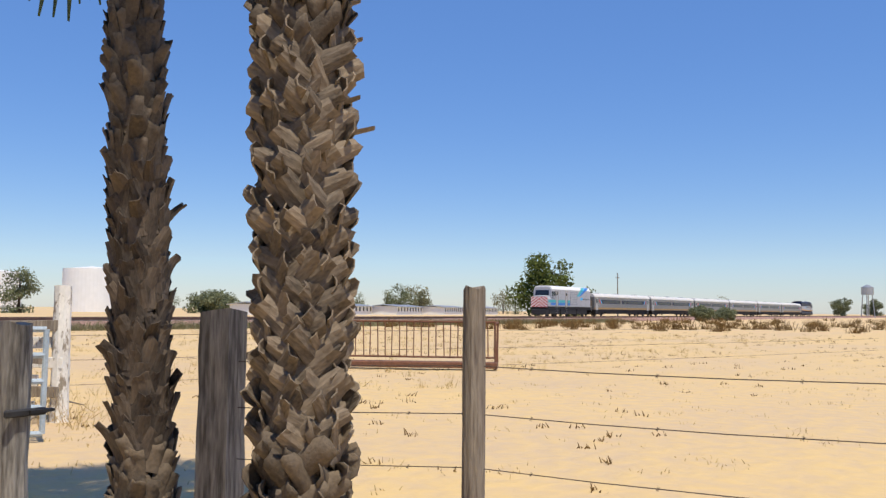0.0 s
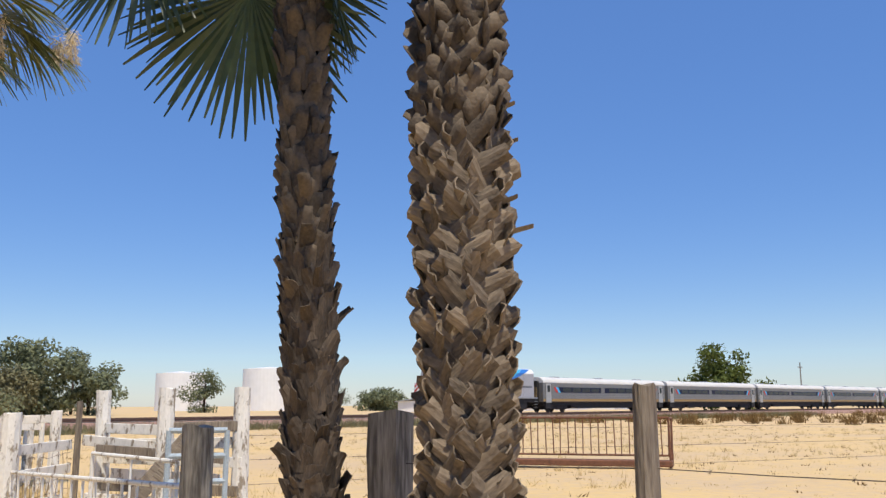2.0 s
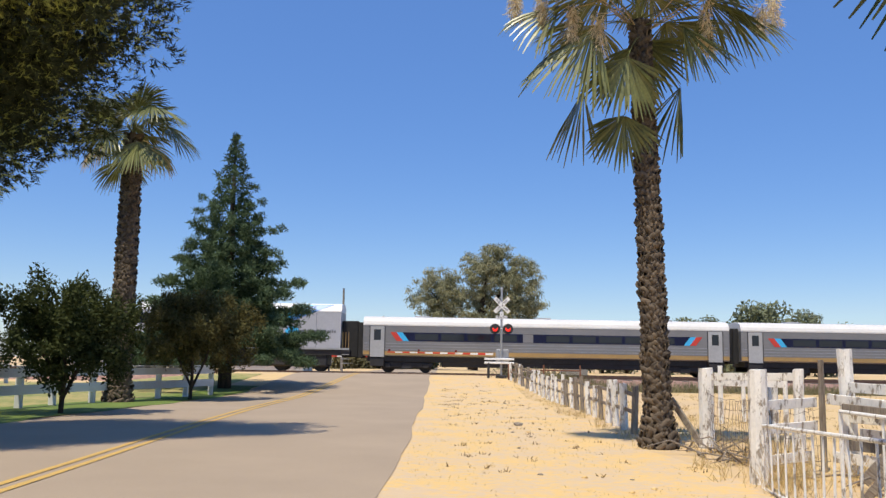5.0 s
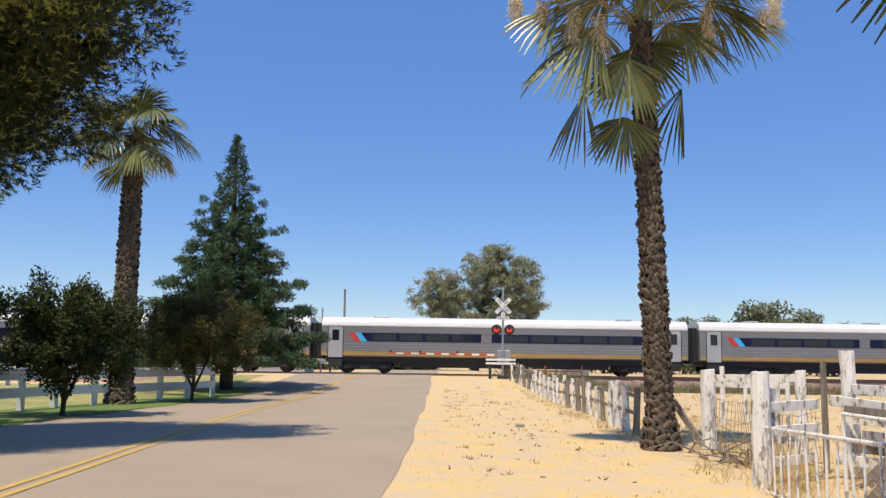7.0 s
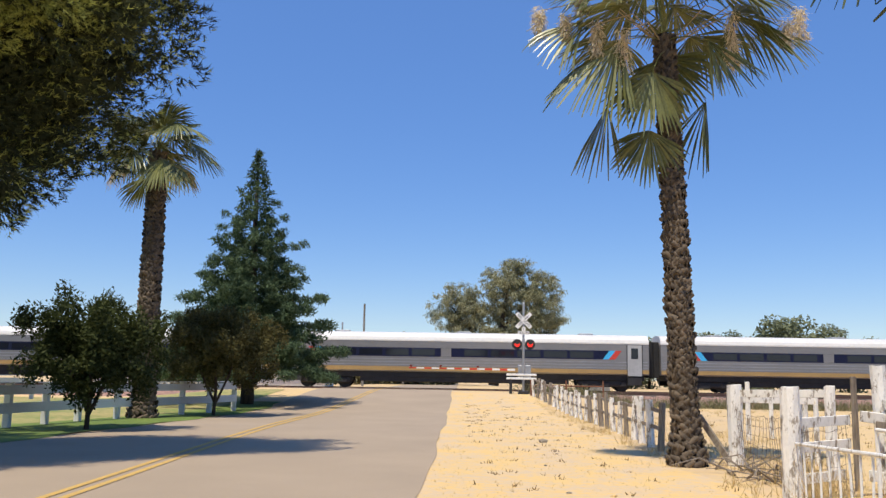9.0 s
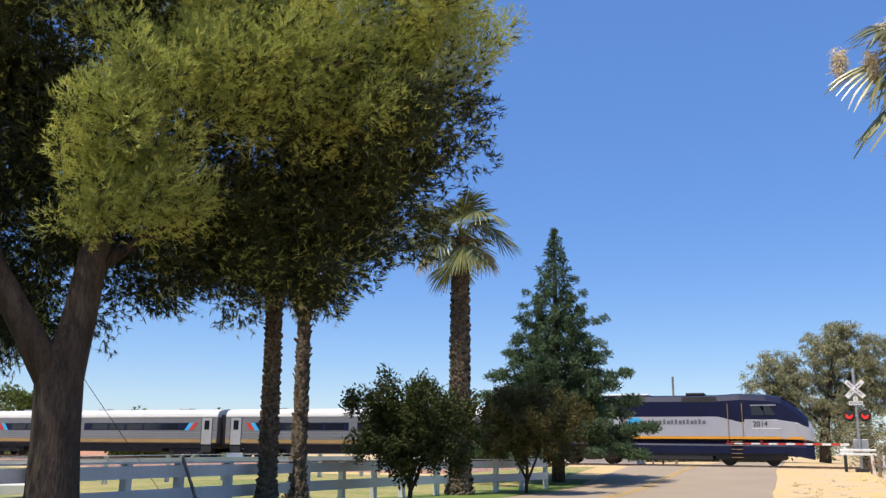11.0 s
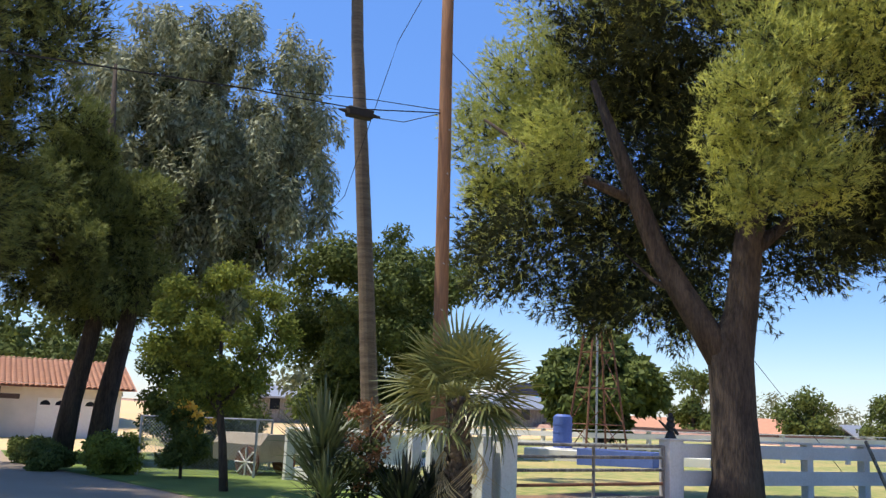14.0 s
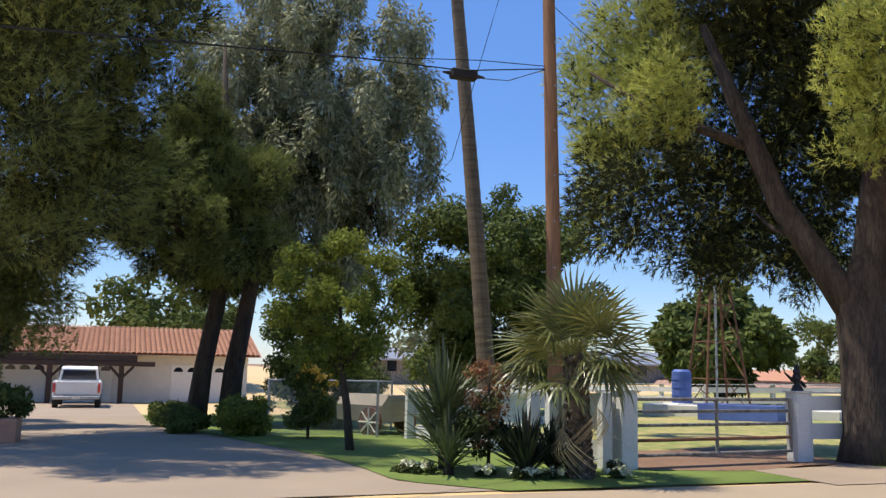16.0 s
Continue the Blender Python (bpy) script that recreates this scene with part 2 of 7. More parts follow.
M["redleaf"] = mat("red_brown_leaves", (0.30, 0.12, 0.07), (0.17, 0.12, 0.05), 0.5, scale=2, fine=9, bump=0, island=0.6, transl=0.25)
M["flower"] = mat("pale_flowers", (0.80, 0.76, 0.62), (0.55, 0.55, 0.30), 0.7, scale=9, fine=30, bump=0, island=0.5)
M["orangeflower"] = mat("orange_flowers", (0.80, 0.38, 0.04), (0.70, 0.50, 0.05), 0.6, scale=9, bump=0, island=0.5)


# ---- building tools ----
def link(name, me, material, parent=None, label=""):
    for m in (material if isinstance(material, (list, tuple)) else [material]):
        me.materials.append(m)
    ob = new(name, me)
    if parent:
        ob.parent = parent
    if label:
        ob["label"] = label
    return ob


def part(name, bm, material, parent=None, label="", smooth=False):
    me = bpy.data.meshes.new(name)
    bm.to_mesh(me)
    bm.free()
    if smooth:
        me.polygons.foreach_set("use_smooth", [True] * len(me.polygons))
    return link(name, me, material, parent, label)


def thing(name, label, category, group="", kind="", at=None):
    ob = new(name)
    ob.empty_display_size = 0.2
    if at is not None:
        ob.matrix_world = at if isinstance(at, Matrix) else pose(*at)
    return tagged(ob, label, category, group, kind)


def box(bm, x0, x1, y0, y1, z0, z1, bevel=0.0, m=None):
    r = bmesh.ops.create_cube(bm, size=1, matrix=Matrix.LocRotScale(((x0 + x1) / 2, (y0 + y1) / 2, (z0 + z1) / 2), None, (abs(x1 - x0), abs(y1 - y0), abs(z1 - z0))))
    vs = r["verts"]
    if bevel:
        es = list({e for v in vs for e in v.link_edges})
        vs = bmesh.ops.bevel(bm, geom=es, offset=bevel, segments=1, affect="EDGES")["verts"]
    if m is not None:
        bmesh.ops.transform(bm, matrix=m, verts=list(set(vs)))
    return vs


def rod(bm, a, b, r0, r1=None, seg=8):
    """A round bar from a to b, tapering from r0 to r1."""
    a, b = Vector(a), Vector(b)
    d = b - a
    m = Matrix.Translation((a + b) / 2) @ d.to_track_quat("Z", "Y").to_matrix().to_4x4()
    return bmesh.ops.create_cone(bm, cap_ends=True, segments=seg, radius1=r0, radius2=r0 if r1 is None else r1, depth=d.length, matrix=m)["verts"]


def tube(bm, pts, radii, seg=10, wob=0.0, rng=random):
    """A tapered limb through pts."""
    rings = []
    for i, p in enumerate(pts):
        p = Vector(p)
        d = (Vector(pts[min(i + 1, len(pts) - 1)]) - Vector(pts[max(i - 1, 0)])).normalized()
        u = d.orthogonal().normalized() if abs(d.z) < 0.9 else Vector((1, 0, 0)) - d * d.x
        u.normalize()
        v = d.cross(u)
        rings.append([bm.verts.new(p + (u * math.cos(k * 2 * math.pi / seg) + v * math.sin(k * 2 * math.pi / seg)) * radii[i] * (1 + wob * (rng.random() - 0.5))) for k in range(seg)])
    for a, b in zip(rings, rings[1:]):
        for k in range(seg):
            bm.faces.new((a[k], a[(k + 1) % seg], b[(k + 1) % seg], b[k]))
    bm.faces.new(rings[0][::-1]), bm.faces.new(rings[-1])


def mesh_np(name, verts, faces):
    """A mesh from arrays: verts (n, 3), faces (m, k)."""
    me = bpy.data.meshes.new(name)
    k = faces.shape[1]
    me.vertices.add(len(verts)), me.loops.add(faces.size), me.polygons.add(len(faces))
    me.vertices.foreach_set("co", np.asarray(verts, np.float32).ravel())
    me.loops.foreach_set("vertex_index", np.asarray(faces, np.int32).ravel())
    me.polygons.foreach_set("loop_start", np.arange(0, faces.size, k, dtype=np.int32))
    me.update(calc_edges=True)
    return me


def unit(v):
    return v / np.maximum(np.linalg.norm(v, axis=1, keepdims=True), 1e-6)


def leaf_mesh(name, clumps, n, length, width, droop=0.0, out=0.7, shell=0.4, seed=0, face=1.1):
    """Many small diamond leaves filling ellipsoid clumps (x, y, z, rx, ry, rz); their faces turn outward as leaves do to the light."""
    r = np.random.default_rng(seed)
    c = np.asarray(clumps, float)
    area = (c[:, 3] * c[:, 4] + c[:, 4] * c[:, 5] + c[:, 3] * c[:, 5])
    pick = r.choice(len(c), n, p=area / area.sum())
    d = unit(r.normal(size=(n, 3)))
    rad = r.random(n) ** shell
    p = c[pick, :3] + d * c[pick, 3:] * rad[:, None]
    nrm = unit(d * face + r.normal(size=(n, 3)) * 0.55 + np.array([0, 0, 0.25]))
    ax = d * out + r.normal(size=(n, 3)) * 0.7 + np.array([0, 0, -droop])
    ax = unit(ax - nrm * (ax * nrm).sum(1, keepdims=True))
    side = np.cross(ax, nrm)
    L = (length * (0.6 + 0.8 * r.random(n)))[:, None]
    W = (width * (0.6 + 0.8 * r.random(n)))[:, None]
    v = np.stack([p, p + ax * L * 0.45 + side * W / 2, p + ax * L + nrm * L * 0.1, p + ax * L * 0.45 - side * W / 2], 1).reshape(-1, 3)
    return mesh_np(name, v, np.arange(4 * n).reshape(-1, 4))


def needle_mesh(name, clumps, tufts, blades, length, width, seed=0, shell=0.3, up=0.6, heart=(0, 0, 7)):
    """Pine foliage: feathery sprays that reach outward and up, each of many thin needles."""
    r = np.random.default_rng(seed)
    c = np.asarray(clumps, float)
    area = (c[:, 3] * c[:, 4] + c[:, 4] * c[:, 5] + c[:, 3] * c[:, 5])
    pick = r.choice(len(c), tufts, p=area / area.sum())
    reach = unit(unit(c[:, :3] - np.array(heart)) * 0.75 + np.array([0, 0, up]) + r.normal(size=(len(c), 3)) * 0.25)[pick]
    d = unit(r.normal(size=(tufts, 3)))
    size = c[pick, 3:4]
    p = c[pick, :3] + d * size * 0.85 * (r.random(tufts) ** shell)[:, None]
    p = p + reach * ((p - c[pick, :3]) * reach).sum(1, keepdims=True) * 0.45
    axis = unit(d * 0.6 + reach * 0.6 + r.normal(size=(tufts, 3)) * 0.2)
    p, axis, d = np.repeat(p, blades, 0), np.repeat(axis, blades, 0), np.repeat(d, blades, 0)
    n = len(p)
    p = p + axis * (r.random((n, 1)) * length * 0.9)
    ax = unit(axis + r.normal(size=(n, 3)) * 0.55)
    side = unit(np.cross(ax, d + np.array([0, 0, 0.5]) + r.normal(size=(n, 3)) * 0.5)) * width / 2
    L = length * (0.7 + 0.6 * r.random((n, 1)))
    v = np.stack([p - side, p + side, p + ax * L], 1).reshape(-1, 3)
    return mesh_np(name, v, np.arange(3 * n).reshape(-1, 3))


def crown_clumps(cx, cy, cz, rx, ry, rz, n, size, seed, lo=-1.0):
    """Clumps spread through an ellipsoid crown, denser towards its outside."""
    r = np.random.default_rng(seed)
    out = []
    while len(out) < n:
        d = unit(r.normal(size=(1, 3)))[0]
        if d[2] < lo:
            continue
        k = r.random() ** 0.45
        s = size * (0.6 + 0.8 * r.random())
        out.append((cx + d[0] * rx * k, cy + d[1] * ry * k, cz + d[2] * rz * k, s, s, s * 0.75))
    return out


def smooth(a, b, x):
    t = np.clip((np.asarray(x, float) - a) / (b - a), 0, 1)
    return t * t * (3 - 2 * t)


def height(x, y):
    """The ground's height: it rises to the crossing and falls gently to the west."""
    x, y = np.asarray(x, float), np.asarray(y, float)
    lane = smooth(-22, -12, x) * (1 - smooth(6, 11, x)) * (1 - smooth(66, 80, y) * 0.6)
    rise = smooth(36, 56, y) * 0.76 * lane
    bank = 0.12 * smooth(53.0, 57, y)
    fall = -0.0195 * np.maximum(0, -14 - x) * (1 - smooth(18, 50, y)) * smooth(-90, -80, x)
    dip = -2.7 * smooth(66, 80, y) * (1 - smooth(-60, -34, x))
    return np.maximum(rise, bank) + fall + dip


def hz(x, y):
    return float(height(x, y))


def sheet(name, xs, ys, material, lift=0.0, parent=None, rough=0.0, seed=1):
    """A draped sheet over a grid; xs may be a function of y giving (x0, x1, count)."""
    r = np.random.default_rng(seed)
    rows = []
    for y in ys:
        row = np.linspace(*xs(y)) if callable(xs) else np.asarray(xs, float)
        rows.append(np.stack([row, np.full(len(row), y), height(row, np.full(len(row), y)) + lift + rough * r.normal(size=len(row))], 1))
    k = len(rows[0])
    v = np.concatenate(rows)
    i = np.arange(len(rows) - 1)[:, None] * k + np.arange(k - 1)[None, :]
    f = np.stack([i, i + 1, i + 1 + k, i + k], -1).reshape(-1, 4)
    me = mesh_np(name, v, f)
    me.polygons.foreach_set("use_smooth", [True] * len(me.polygons))
    return link(name, me, material, parent)


def spaced(lo, hi, step, far, n=14):
    inner = np.arange(lo, hi + step / 2, step)
    g = np.geomspace(step, far, n)
    return np.concatenate([(lo - g)[::-1], inner, hi + g])


# ---- ground, road, lawns ----
tagged(sheet("ground", spaced(-60, 60, 0.8, 2600), spaced(-20, 90, 0.8, 2600), M["field"], 0, rough=0.004), "dry straw-coloured field and sandy verge", "ground", kind="structure")
YS = np.arange(-14, 110, 1.0)


def road_left(y):
    return -10.3 + 1.5 * float(smooth(14, 40, y))


tagged(sheet("pavement", lambda y: (-0.75 + 0.15 * math.sin(y * 0.9), 4.0 + 0.2 * math.sin(y * 0.6), 24), np.arange(-12, 54, 0.5), M["sand"], 0.014, rough=0.003),
       "pale sandy road verge strewn with dry grass", "verge", kind="structure")
tagged(sheet("road", lambda y: (road_left(y), -0.62 + 0.05 * math.sin(y * 0.45) + 0.02 * math.sin(y * 1.1), 18), np.arange(-14, 200, 0.3), M["asphalt"], 0.022),
       "worn grey asphalt road with a double yellow line", "road", kind="structure")
def centre(y):
    return -4.93 - 1.05 * float(smooth(3, 30, y)) + 0.75 * float(smooth(36, 56, y))


for off in (-0.13, 0.13):
    tagged(sheet("road_line", lambda y, o=off: (centre(y) + o - 0.06, centre(y) + o + 0.06, 2), np.arange(-14, 56.5, 0.3), M["yellow"], 0.032), "faded yellow centre line on the asphalt", "road marking", group="centre lines", kind="structure")


def drive_right(x):
    """The drive's northern edge, by its distance west of the road."""
    return 3.6 - 2.6 * float(smooth(12, 30, -x))


def strip(name, xs, y0f, y1f, n, material, lift):
    rows = []
    for x in xs:
        ys = np.linspace(y0f(x), y1f(x), n)
        rows.append(np.stack([np.full(n, x), ys, height(np.full(n, x), ys) + lift], 1))
    v = np.concatenate(rows)
    i = np.arange(len(rows) - 1)[:, None] * n + np.arange(n - 1)[None, :]
    f = np.stack([i, i + 1, i + 1 + n, i + n], -1).reshape(-1, 4)[:, ::-1]
    me = mesh_np(name, v, f)
    me.polygons.foreach_set("use_smooth", [True] * len(me.polygons))
    return link(name, me, material)


XW = np.arange(-52, -10.2, 0.6)
tagged(strip("driveway", XW, lambda x: -6.0 - 2.5 * float(smooth(12, 30, -x)), lambda x: drive_right(x) + 1.2 * float(smooth(-12, -10.2, x)), 14, M["drive"], 0.02), "grey-brown asphalt driveway leading to the garage", "driveway", kind="structure")
tagged(strip("lawn", np.arange(-34, -10.2, 0.5), lambda x: drive_right(x) + 1.2 * float(smooth(-12, -10.2, x)), lambda x: 7.7 + 0.25 * math.sin(x) + 2.0 * float(smooth(-12.6, -11.6, x)), 12, M["lawn"], 0.03), "mown green lawn beside the drive", "lawn", kind="structure")
tagged(sheet("grass_verge", lambda y: (-13.2 + 2.2 * float(smooth(24, 38, y)), road_left(y) + 0.15 * math.sin(y * 1.3) - 0.5 * float(smooth(12.2, 8.5, y) if y < 12.2 else 0), 8), np.arange(12.0, 44, 0.5), M["lawn"], 0.03), "narrow green grass verge along the white fence", "grass", kind="structure")
tagged(sheet("paddock", lambda y: (-58, -12.7 + 2.2 * float(smooth(24, 38, y)), 60), np.arange(7.6, 53, 0.8), M["paddock"], 0.015), "patchy dry and green paddock behind the fence", "paddock", kind="structure")
M["dirt"] = mat("red_brown_dirt", (0.26, 0.15, 0.09), (0.17, 0.10, 0.06), 0.95, scale=0.8, fine=12, bump=0.6, dist=0.03)
tagged(sheet("dirt_apron", lambda y: (-15.5 + 0.3 * math.sin(y * 2), -12.0 + 0.25 * math.sin(y * 1.5), 8), np.arange(7.9, 12.6, 0.3), M["dirt"], 0.036), "bare reddish dirt under the farm gate", "dirt", kind="structure")
tagged(sheet("gravel_apron", lambda y: (-12.1 + 0.2 * math.sin(y * 1.9), road_left(y) + 0.3, 6), np.arange(9.6, 12.4, 0.3), M["drive"], 0.034), "pale gravel apron between road and gate", "gravel", kind="structure")

# ---- railway ----
RAIL_Z, TRACK_Y = 0.81, 61.85


def railway(yc, label):
    t = thing("railway_track", label, "railway track", kind="structure")
    bm = bmesh.new()
    prof = [(-2.6, -0.5), (-1.5, RAIL_Z - 0.2 - 0.02), (1.5, RAIL_Z - 0.2 - 0.02), (2.6, -0.5)]
    for x0, x1 in ((-1500, -9.2), (0.2, 1500)):
        vs = [[bm.verts.new((x, yc + y, z)) for y, z in prof] for x in (x0, x1)]
        for k in range(3):
            bm.faces.new((vs[0][k], vs[1][k], vs[1][k + 1], vs[0][k + 1]))
        for row in vs:
            bm.faces.new(row)
    part("ballast", bm, M["ballast"], t)
    for s in (-0.72, 0.72):
        bm = bmesh.new()
        box(bm, -1500, 1500, yc + s - 0.035, yc + s + 0.035, RAIL_Z - 0.045, RAIL_Z)
        box(bm, -1500, 1500, yc + s - 0.012, yc + s + 0.012, RAIL_Z - 0.14, RAIL_Z - 0.045)
        box(bm, -1500, 1500, yc + s - 0.07, yc + s + 0.07, RAIL_Z - 0.16, RAIL_Z - 0.14)
        part("rail", bm, M["rail"], t)
    bm = bmesh.new()
    box(bm, -0.11, 0.11, -1.3, 1.3, -0.09, 0.09, 0.01)
    me = bpy.data.meshes.new("sleeper")
    bm.to_mesh(me), bm.free()
    me.materials.append(M["darkwood"])
    for i in range(140):
        x = -84 + i * 1.2
        if -9.6 < x < 0.4:
            continue
        o = new("sleeper", me)
        o.parent, o.location = t, (x, yc, RAIL_Z - 0.25)
    return t


railway(TRACK_Y, "far track on reddish ballast, carrying the train")
railway(57.2, "near track with rusty rails on reddish ballast")

# ---- train ----
SIDE = 1.53  # half width


def loft(bm, xs, prof):
    """A hull along x from a profile of (y, z), or one profile per x."""
    rings = [[bm.verts.new((x, y, z)) for y, z in (prof[i] if isinstance(prof[0][0], (tuple, list)) else prof)] for i, x in enumerate(xs)]
    k = len(rings[0])
    for a, b in zip(rings, rings[1:]):
        for j in range(k):
            bm.faces.new((a[j], a[(j + 1) % k], b[(j + 1) % k], b[j]))
    bm.faces.new(rings[0]), bm.faces.new(rings[-1][::-1])
    bmesh.ops.recalc_face_normals(bm, faces=bm.faces)


def plate(bm, x0, x1, z0, z1, y, th=0.012, slant=0.0):
    """A thin panel on a side wall; slant shifts its top along x."""
    ys = (y, y - th) if y < 0 else (y, y + th)
    v = [[bm.verts.new((x + (slant if z == z1 else 0), yy, z)) for x, z in ((x0, z0), (x1, z0), (x1, z1), (x0, z1))] for yy in ys]
    bm.faces.new(v[0]), bm.faces.new(v[1][::-1])
    for k in range(4):
        bm.faces.new((v[0][k], v[0][(k + 1) % 4], v[1][(k + 1) % 4], v[1][k]))
    bmesh.ops.recalc_face_normals(bm, faces=bm.faces)


def truck_bogie(par, xc, wheel_r=0.46, base=2.6):
    b = bmesh.new()
    for s in (-1.12, 1.12):
        box(b, xc - base / 2 - 0.5, xc + base / 2 + 0.5, s - 0.07, s + 0.07, 0.42, 0.72, 0.03)
        box(b, xc - 0.35, xc + 0.35, s - 0.12, s + 0.12, 0.28, 0.62, 0.03)
        for d in (-base / 2, base / 2):
            box(b, xc + d - 0.2, xc + d + 0.2, s - 0.14, s + 0.14, 0.32, 0.66, 0.03)
    box(b, xc - 0.25, xc + 0.25, -1.1, 1.1, 0.5, 0.8)
    g = part("bogie", b, M["black"], par)
    for d in (-base / 2, base / 2):
        b = bmesh.new()
        for s in (-0.78, 0.78):
            rod(b, (xc + d, s - 0.07, wheel_r), (xc + d, s + 0.07, wheel_r), wheel_r, seg=24)
        rod(b, (xc + d, -0.7, wheel_r), (xc + d, 0.7, wheel_r), 0.09)
        part("wheelset", b, M["black"], g)


def bars(par, x, z, w, h, y, material, n, name="lettering_bar"):
    for i in range(n):
        b = bmesh.new()
        plate(b, x + w * i / n, x + w * (i + (0.62 if i % 3 else 0.82)) / n, z, z + h * (0.75 + 0.25 * ((i * 7) % 3) / 2), y, 0.014)
        part(name, b, material, par)


def lettering(text, size, par, loc, rot, material, name="lettering"):
    c = bpy.data.curves.new(name, "FONT")
    c.body, c.size, c.extrude, c.align_x, c.align_y = text, size, 0.004, "CENTER", "CENTER"
    o = new(name, c)
    c.materials.append(material)
    o.parent = par
    o.matrix_basis = pose(*loc, *rot)
    return o


def logo_wave(par, x, z, y):
    b = bmesh.new()
    pts = [(0.0, 0.1), (0.25, 0.38), (0.62, 0.42), (0.95, 0.3), (0.9, 0.08), (0.55, 0.0), (0.45, -0.12), (0.15, -0.1)]
    vs = [b.verts.new((x + a, y - 0.014, z + c)) for a, c in pts]
    b.faces.new(vs)
    vs2 = [b.verts.new((x + a, y, z + c)) for a, c in pts]
    for k in range(len(vs)):
        b.faces.new((vs[k], vs2[k], vs2[(k + 1) % len(vs)], vs[(k + 1) % len(vs)]))
    part("emblem", b, M["cyan"], par, "blue wave-shaped emblem")


CAR_L = 25.1
M["lettergrey"] = mat("grey_lettering_paint", (0.13, 0.14, 0.17), (0.11, 0.12, 0.14), 0.5, bump=0)


def coach():
    """A stainless single-level coach; local x from 0 (front) to CAR_L, z from the rail."""
    t = thing("passenger_coach", "stainless steel passenger coach with a white roof and dark window band", "train car", group="coaches of the train")
    side = [(-1.42, 1.12), (-1.50, 1.2), (-SIDE, 1.5), (-SIDE, 3.20), (SIDE, 3.20), (SIDE, 1.5), (1.50, 1.2), (1.42, 1.12)]
    b = bmesh.new()
    loft(b, (0.0, CAR_L), side)
    part("body", b, M["steel"], t)
    b = bmesh.new()
    loft(b, (0.0, CAR_L), [(-1.55, 3.19), (-1.55, 3.28), (-1.48, 3.47), (-1.30, 3.66), (-0.9, 3.80), (0, 3.87), (0.9, 3.80), (1.30, 3.66), (1.48, 3.47), (1.55, 3.28), (1.55, 3.19)])
    r = part("roof", b, M["roofwhite"], t, "white painted roof", smooth=False)
    for x in (4.0, 12.5, 21):
        b = bmesh.new()
        box(b, x - 0.5, x + 0.5, -0.4, 0.4, 3.8, 3.95, 0.04)
        part("roof_vent", b, M["galv"], r)
    b = bmesh.new()
    box(b, 5.4, CAR_L - 5.4, -1.25, 1.25, 0.42, 1.0, 0.05)
    box(b, 0.3, CAR_L - 0.3, -1.3, 1.3, 0.74, 1.16, 0.02)
    box(b, 1.5, 4.7, -1.2, 1.2, 0.3, 0.8, 0.1), box(b, CAR_L - 4.7, CAR_L - 1.5, -1.2, 1.2, 0.3, 0.8, 0.1)
    part("underframe", b, M["black"], t, "dark equipment boxes under the floor")
    for s in (-1, 1):
        y = s * (SIDE + 0.001)
        b = bmesh.new()
        plate(b, 0.02, CAR_L - 0.02, 1.2, 1.46, s * 1.532, 0.012)
        part("stripe", b, M["gold"], t, "dull gold sill stripe")
        for z in (1.56, 1.76, 1.96):
            b = bmesh.new()
            plate(b, 0.1, CAR_L - 0.1, z, z + 0.03, y, 0.008)
            part("flute", b, M["galv"], t)
        b = bmesh.new()
        plate(b, 2.3, CAR_L - 2.3, 2.15, 2.74, y, 0.010)
        w = part("window_band", b, M["navy"], t, "dark blue window band")
        xs = [3.55 + i * (CAR_L - 7.1) / 10 for i in range(10)]
        for i, x in enumerate(xs):
            b = bmesh.new()
            if i == 4:
                plate(b, x + 0.2, x + 0.9, 2.16, 2.73, y + s * 0.010, 0.006)
                part("panel", b, M["steel"], w, "stainless panel")
                continue
            plate(b, x, x + 1.58, 2.23, 2.66, y + s * 0.010, 0.006)
            part("pane", b, M["glass"], w)
        for x0, d, cc in ((1.95, 1, ("red", "cyan")), (CAR_L - 1.95, -1, ("red", "cyan"))):
            for k, c in enumerate(cc):
                b = bmesh.new()
                a = x0 + d * (k * 0.42)
                plate(b, min(a, a + d * 0.42) + (0.35 if d > 0 else -0.35), max(a, a + d * 0.42) + (0.35 if d > 0 else -0.35), 2.15, 2.74, y, 0.013, slant=-0.45 * d)
                part("colour_flash", b, M[c], t)
        for x in (0.5, CAR_L - 1.45):
            b = bmesh.new()
            plate(b, x, x + 0.95, 1.05, 3.12, y, 0.02)
            d = part("door", b, M["doorsteel"], t)
            for dx in (-0.05, 1.0):
                b = bmesh.new()
                plate(b, x + dx - 0.02, x + dx + 0.02, 1.0, 3.15, y + s * 0.004, 0.012)
                part("door_edge", b, M["black"], d)
            b = bmesh.new()
            plate(b, x + 0.24, x + 0.71, 2.2, 2.92, y + s * 0.02, 0.008)
            part("door_window", b, M["glass"], d)
            b = bmesh.new()
            box(b, x, x + 0.95, s * 1.18, s * 1.5, 0.42, 0.98, 0.02)
            st = part("step_well", b, M["black"], t)
    for x0, x1 in ((-0.38, 0.0), (CAR_L, CAR_L + 0.38)):
        b = bmesh.new()
        box(b, x0, x1, -1.0, 1.0, 0.95, 3.4, 0.05)
        part("diaphragm", b, M["rubber"], t, "black rubber gangway bellows")
    truck_bogie(t, 3.0), truck_bogie(t, CAR_L - 3.0)
    return t


